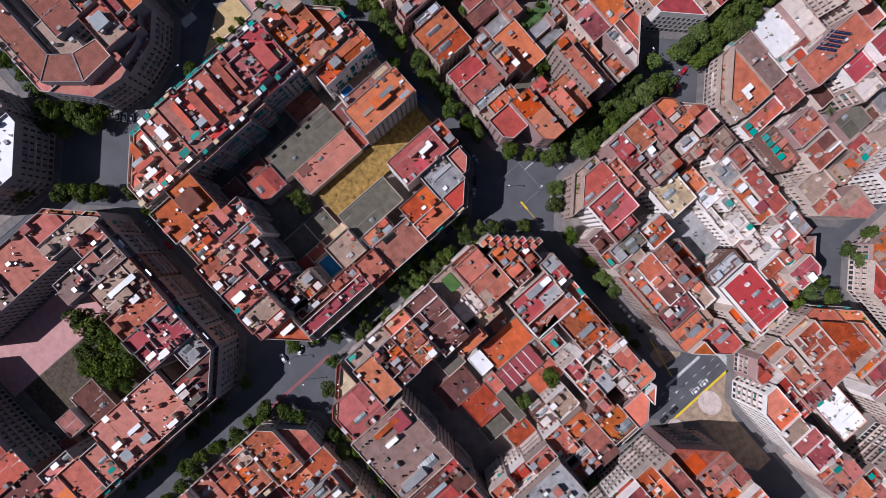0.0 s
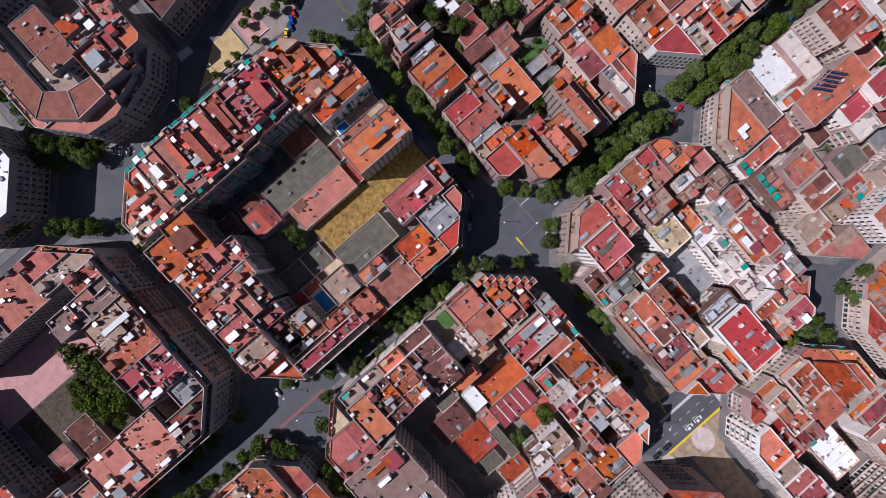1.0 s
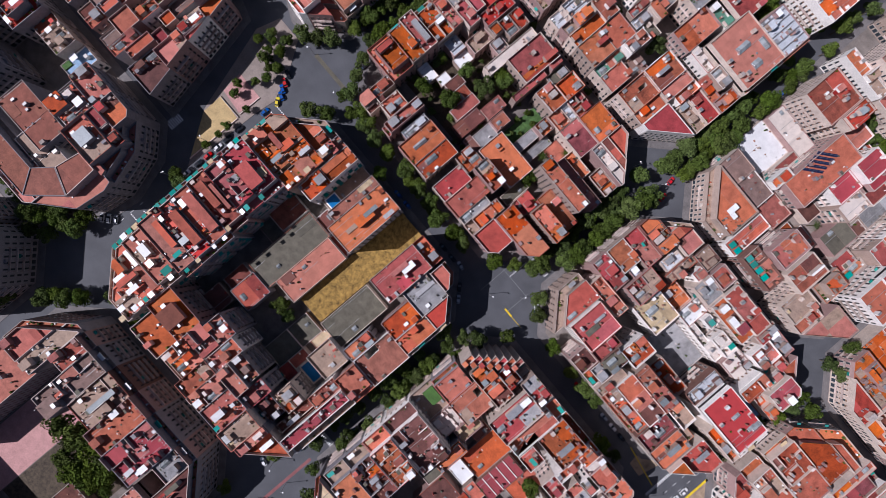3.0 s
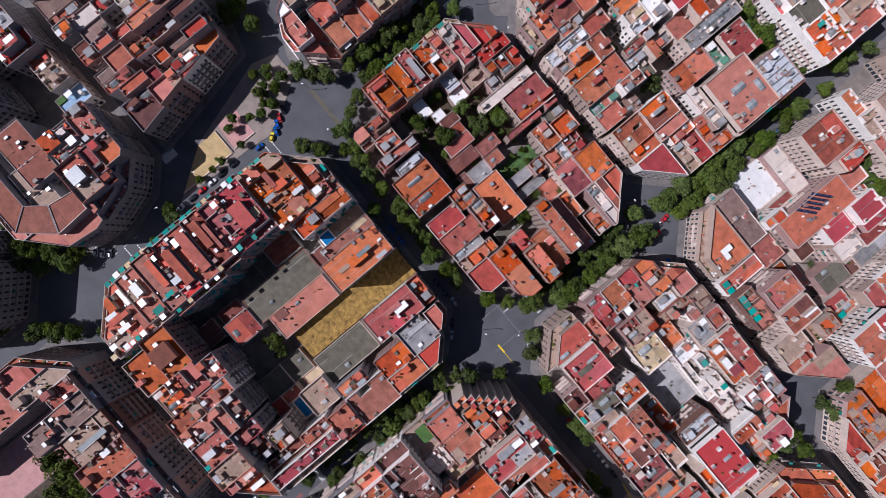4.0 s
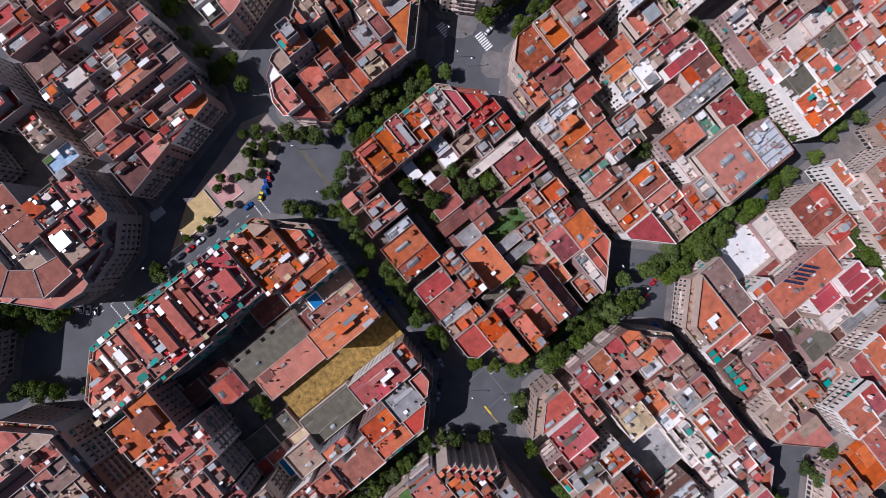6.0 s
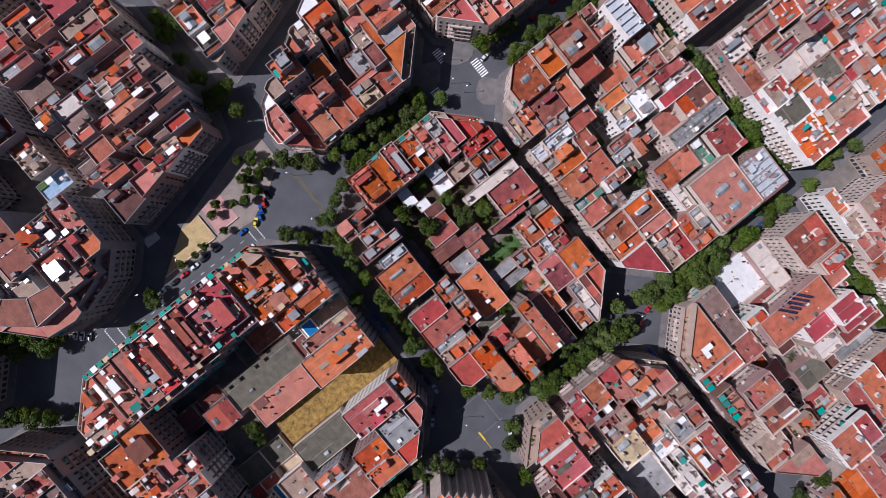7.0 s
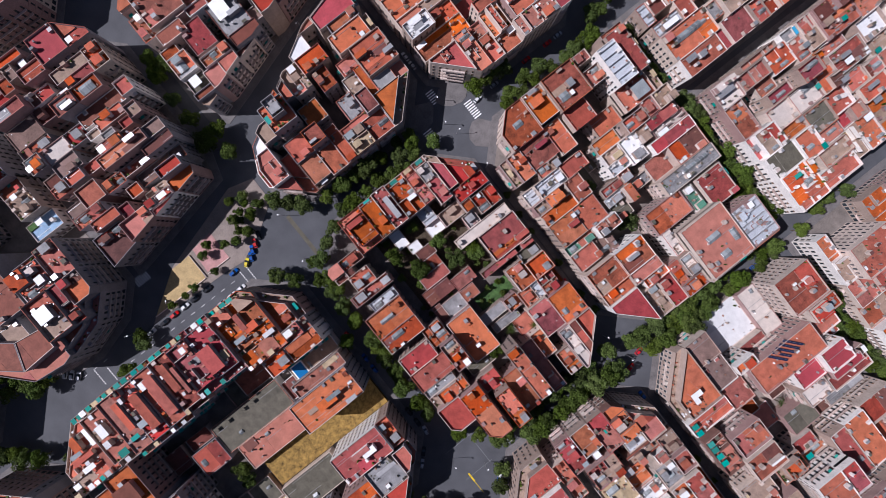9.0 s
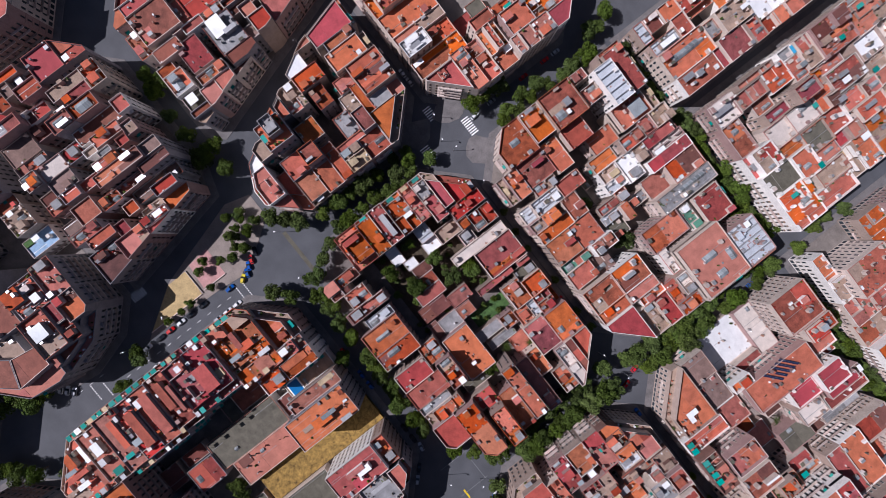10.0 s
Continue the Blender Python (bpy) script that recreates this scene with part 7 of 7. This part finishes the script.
for x0, x1, y0, y1 in ((-128.5, -128.2, -19, 8), (-140.5, -128.4, 8.6, 8.9), (-129.3, -129.0, 10.2, 21.5)):
    tagged(new("low_wall", Build().box(x0, x1, y0, y1, 0.15, 0.75).done("low_wall", [COPING])), "low pale wall bordering the plaza", "wall", kind="structure")
for x, y in ((-136, 15), (-132, 30), (-135, 33), (-138, 36), (-133, 36), (-141, 38), (-137, 41), (-143, 42), (-140, 46), (-146, 44), (-147, 38), (-134, 25), (-127.5, 14), (-127.3, -2), (-127.4, 3), (-127.2, -9)):
    tree(x, y, 0.55)

# building site beside the wide street
tagged(new("building_site", Build().prism([(134, 19), (150, 26), (178, 44), (178, 52), (150, 52), (136, 63), (134, 63)], -0.05, 0.06).done("building_site", [SOIL])), "bare brown earth of a street building site", "soil", kind="structure")
tagged(new("soil_patch", Build().prism([(103, 46), (104, 41.5), (111, 41), (113.5, 52), (111.5, 54.5)], -0.05, 0.04).done("soil_patch", [SOIL])), "bare earth patch beside the crossing", "soil", kind="structure")
tagged(new("yellow_kerb", Build().prism([(98.4, 46.4), (118.4, 42.6), (118.5, 43.0), (98.5, 46.8)], -0.05, 0.15).done("yellow_kerb", [YELLOW])), "yellow painted temporary kerb line", "road marking", kind="structure")
for x, y, r in ((139, 48, 6.0), (136.5, 29, 4.0)):
    ring = [(x + r * math.cos(k * math.tau / 20), y + 0.85 * r * math.sin(k * math.tau / 20)) for k in range(20)]
    tagged(new("gravel_pad", Build().prism(ring, 0.0, 0.25).done("gravel_pad", [COPING])), "pale gravel heap spread on bare earth", "gravel", kind="stuff")


# ---- cars ----
def car_prototype(paint):
    root = tagged(new("car"), "parked %s car at the kerb" % paint.name.split("_")[0], "car", "parked cars")
    v, f = [], []
    sections = [(-2.1, 0.55, 0.35, 0.72), (-1.95, 0.78, 0.28, 0.85), (-1.0, 0.85, 0.22, 0.92), (0.9, 0.86, 0.22, 0.9), (1.8, 0.8, 0.25, 0.75), (2.1, 0.6, 0.35, 0.6)]
    for y, hw, zb, zt in sections:
        v += [(-hw, y, zb), (hw, y, zb), (hw, y, (zb + zt) / 2 + 0.12), (hw * 0.93, y, zt), (-hw * 0.93, y, zt), (-hw, y, (zb + zt) / 2 + 0.12)]
    for k in range(len(sections) - 1):
        for r in range(6):
            f.append((k * 6 + r, k * 6 + (r + 1) % 6, k * 6 + 6 + (r + 1) % 6, k * 6 + 6 + r))
    f += [(5, 4, 3, 2, 1, 0), tuple(range(30, 36))]
    part("body", mesh("body", v, [tuple(reversed(q)) for q in f], paint), root)
    cabin = [(-0.76, -1.75, 0.86), (0.76, -1.75, 0.86), (0.78, 0.95, 0.9), (-0.78, 0.95, 0.9), (-0.62, -1.35, 1.42), (0.62, -1.35, 1.42), (0.62, 0.2, 1.44), (-0.62, 0.2, 1.44)]
    cabin = part("glasshouse", mesh("glasshouse", cabin, [(0, 1, 5, 4), (1, 2, 6, 5), (2, 3, 7, 6), (3, 0, 4, 7), (4, 5, 6, 7)], GLASS), root, label="dark glass cabin")
    part("roof_panel", Build().box(-0.6, 0.6, -1.33, 0.18, 1.43, 1.47).done("roof_panel", [paint]), cabin)
    for x in (-0.8, 0.8):
        for y in (-1.3, 1.3):
            ring = [(0.3 * math.cos(k * math.tau / 12), 0.3 * math.sin(k * math.tau / 12)) for k in range(12)]
            w = Build().prism(ring, -0.1, 0.1).done("wheel", [RUBBER])
            part("wheel", w, root, Matrix.Translation((x, y, 0.3)) @ Matrix.Rotation(radians(90), 4, "Y"))
    return root


PAINTS = [material("white_car_paint", (0.75, 0.75, 0.75), rough=0.25, stain=0.02, grain=0.01, bump=0, vary=0.05), material("black_car_paint", (0.02, 0.02, 0.025), rough=0.2, stain=0.02, grain=0.01, bump=0),
          material("silver_car_paint", (0.4, 0.41, 0.43), rough=0.3, metal=0.4, stain=0.02, grain=0.01, bump=0), material("blue_car_paint", (0.02, 0.09, 0.35), rough=0.25, stain=0.02, grain=0.01, bump=0),
          material("red_car_paint", (0.5, 0.02, 0.02), rough=0.25, stain=0.02, grain=0.01, bump=0), material("yellow_car_paint", (0.7, 0.55, 0.02), rough=0.25, stain=0.02, grain=0.01, bump=0)]
CARS = {}


def car(x, y, turn, paint):
    """turn: degrees from the y axis."""
    m = pose(x, y, 0.0, 0, 0, turn)
    if paint not in CARS:
        CARS[paint] = car_prototype(PAINTS[paint])
        CARS[paint].matrix_basis = m
    else:
        copy_thing(CARS[paint], m)


car(-127.2, 34.2, 70, 4)
car(-125.6, 31.6, 70, 3)
car(-123.6, 29.2, 70, 3)
car(-122.8, 26.2, 40, 5)
car(-122.9, 19.2, 5, 3)
car(-129.0, 37.6, 70, 1)
for y, p in ((-1.1, 1), (-6.5, 0), (-12.2, 4), (-17.5, 1), (-24.5, 0), (5.8, 1), (-30.5, 2)):
    car(-124.2, y, 2, p)
for y, p in ((17.4, 0), (12.2, 0), (7.0, 2), (-12, 1), (-26, 0)):
    car(-115.6, y, 2, p)
for x, y in ((-133.0, -64.5), (-130.8, -62.6), (-128.6, -60.6)):
    car(x, y, 45, 0 if x < -130 else 2)
for x, y, p in ((17.1, 138.5, 4), (20.5, 131.0, 4), (15.5, 146, 2)):
    car(x, y, 10, p)
for x, y, r, p in ((23.5, 52.5, 45, 3), (18.6, 57.6, 45, 1), (21.0, 55.0, 45, 0), (-4.6, 30.5, 45, 2), (-8.5, 34.4, 45, 1), (-15.5, 41, 80, 2), (123.8, 10, 0, 1), (123.5, -16, 0, 2), (130.2, 33, 0, 1), (130.2, 27, 0, 1), (130.0, 46.7, 0, 0), (130.0, 52, 0, 0), (129.8, 13.8, 0, 3), (129.8, 6.4, 0, 1), (129.6, 81.6, 0, 0), (129.3, 73.5, 0, 1), (129.4, 90, 0, 2), (-6, -82, 80, 0), (-3.5, -74, 30, 0)):
    car(x, y, r, p)
CARROW = random.Random(5)
for x, y0, y1 in ((0.6, -55, 15), (9.6, -50, 18), (-110.2, 66, 122), (-125.5, 74, 112), (8.2, 150, 210), (19.8, 150, 210), (3.4, 68, 120), (120.8, 72, 116), (127.6, 66, 112), (-109.3, 158, 205), (-117.6, 160, 208), (7.0, -150, -108)):
    y = y0
    while y < y1:
        if CARROW.random() < 0.34:
            car(x, y, CARROW.uniform(-2, 2), CARROW.choice((0, 0, 1, 1, 2, 2, 3, 4)))
        y += 6.0
for y, x0, x1 in ((40.4, -95, -20), (49.6, -92, -24), (-79, -95, -30), (-86, -95, -30), (39, 30, 105), (46.3, 36, 104), (47, -215, -175), (131.4, -84, -14), (127.6, 34, 100), (-80.6, 28, 104)):
    x = x0
    while x < x1:
        if CARROW.random() < 0.28:
            car(x, y, 90 + CARROW.uniform(-2, 2), CARROW.choice((0, 0, 1, 1, 2, 2, 3, 4)))
        x += 6.2

for x, y, r, p in ((-151, 136.3, 90, 0), (-146.2, 136.4, 90, 2), (-117.2, 150.3, 10, 0)):
    car(x, y, r, p)


# ---- street lamps at the crossings ----
def lamp_prototype():
    root = tagged(new("street_lamp"), "slim grey street lamp with a pale lantern", "street lamp", "street lamps")
    ring = [(math.cos(k * math.tau / 8), math.sin(k * math.tau / 8)) for k in range(8)]
    part("pole", Build().prism([(0.09 * a, 0.09 * c) for a, c in ring], 0, 8.0).done("pole", [METAL]), root)
    arm = part("arm", Build().box(-0.05, 0.9, -0.05, 0.05, 7.85, 7.97).done("arm", [METAL]), root)
    part("lantern", Build().prism([(0.9 + 0.4 * a, 0.28 * c) for a, c in ring], 7.75, 7.98).done("lantern", [WHITEPAINT]), arm)
    return root


LAMP = lamp_prototype()
SPOTS = [(-127.8, 135), (-117.5, 131.4), (-110.8, 133.4), (-91.2, 134.3), (-128.5, 52), (-108, 48), (2.5, 42.5), (13, 52.5), (1.2, 130), (15.2, 133.2), (-3, -78), (8, -81), (120.6, 37.5), (118, 63), (-187, 108), (-186, 66), (-128, -30), (-128.6, -8)]
LAMP.matrix_basis = pose(*SPOTS[0], 0.0)
for k, (x, y) in enumerate(SPOTS[1:]):
    copy_thing(LAMP, pose(x, y, 0.0, 0, 0, 77 * k))

# solar panels on the wide terracotta roof
DECK = next(z for b, p, z, t in LOTS if b == "H" and within(p, 52, 185))
for k in range(5):
    rack = tagged(new("solar_array"), "row of dark blue solar panels on a terracotta roof", "solar panel", "solar panels on the roof")
    along, at = Vector((0.76, 0.65)), Vector((45.6 - k * 0.3, 177.0 + k * 2.3))
    m = Matrix.Translation((at.x, at.y, DECK)) @ Matrix.Rotation(math.atan2(along.y, along.x), 4, "Z")
    bar = part("rack", Build().box(0.1, 8.8, 0.1, 0.3, -0.05, 0.58).done("rack", [METAL]), rack, m)
    for j in range(6):
        me = mesh("panel", [(j * 1.5, -0.6, 0.25), (j * 1.5 + 1.42, -0.6, 0.25), (j * 1.5 + 1.42, 0.5, 0.75), (j * 1.5, 0.5, 0.75), (j * 1.5, -0.6, 0.2), (j * 1.5 + 1.42, -0.6, 0.2), (j * 1.5 + 1.42, 0.5, 0.7), (j * 1.5, 0.5, 0.7)],
                  [(0, 1, 2, 3), (7, 6, 5, 4), (0, 4, 5, 1), (1, 5, 6, 2), (2, 6, 7, 3), (3, 7, 4, 0)], SOLAR)
        part("panel", me, bar)

# court of the long block: pink ground, and a dark sheet for its darkened part behind the trees
tagged(new("court_paving", Build().prism([(-93, -180), (-71, -180), (-71, -116), (-93, -116)], 0.2, 0.36).done("court_paving", [PINKPAVE])), "smooth pink paving of a school courtyard", "paving", kind="structure")
tagged(new("planted_bed", Build().prism([(-70.6, -175), (-38, -175), (-38, -118), (-70.6, -118)], 0.2, 0.4).done("planted_bed", [ROOF["E"]])), "dark sheet standing in for darkened paving under courtyard trees", "planting", kind="stuff")

# planted garden and the roof pool
tagged(new("garden_soil", Build().prism([(-93, 75), (-57, 75), (-57, 111), (-93, 111)], 0.2, 0.42).done("garden_soil", [ROOF["E"]])), "dark earth of overgrown gardens inside a block", "soil", kind="stuff")
WET = next(z for b, p, z, t in LOTS if b == "A" and within(p, -71.5, 17.3))
pool = tagged(new("roof_pool"), "small blue swimming pool on a low roof terrace", "pool")
basin = part("pool_surround", Build().box(-75.2, -67.6, 14.4, 20.2, WET - 0.1, WET + 0.5).done("pool_surround", [WHITEPAINT]), pool)
part("water", Build().box(-74.7, -68.9, 14.9, 19.7, WET + 0.2, WET + 0.54).done("water", [POOL]), basin, label="clear blue water")
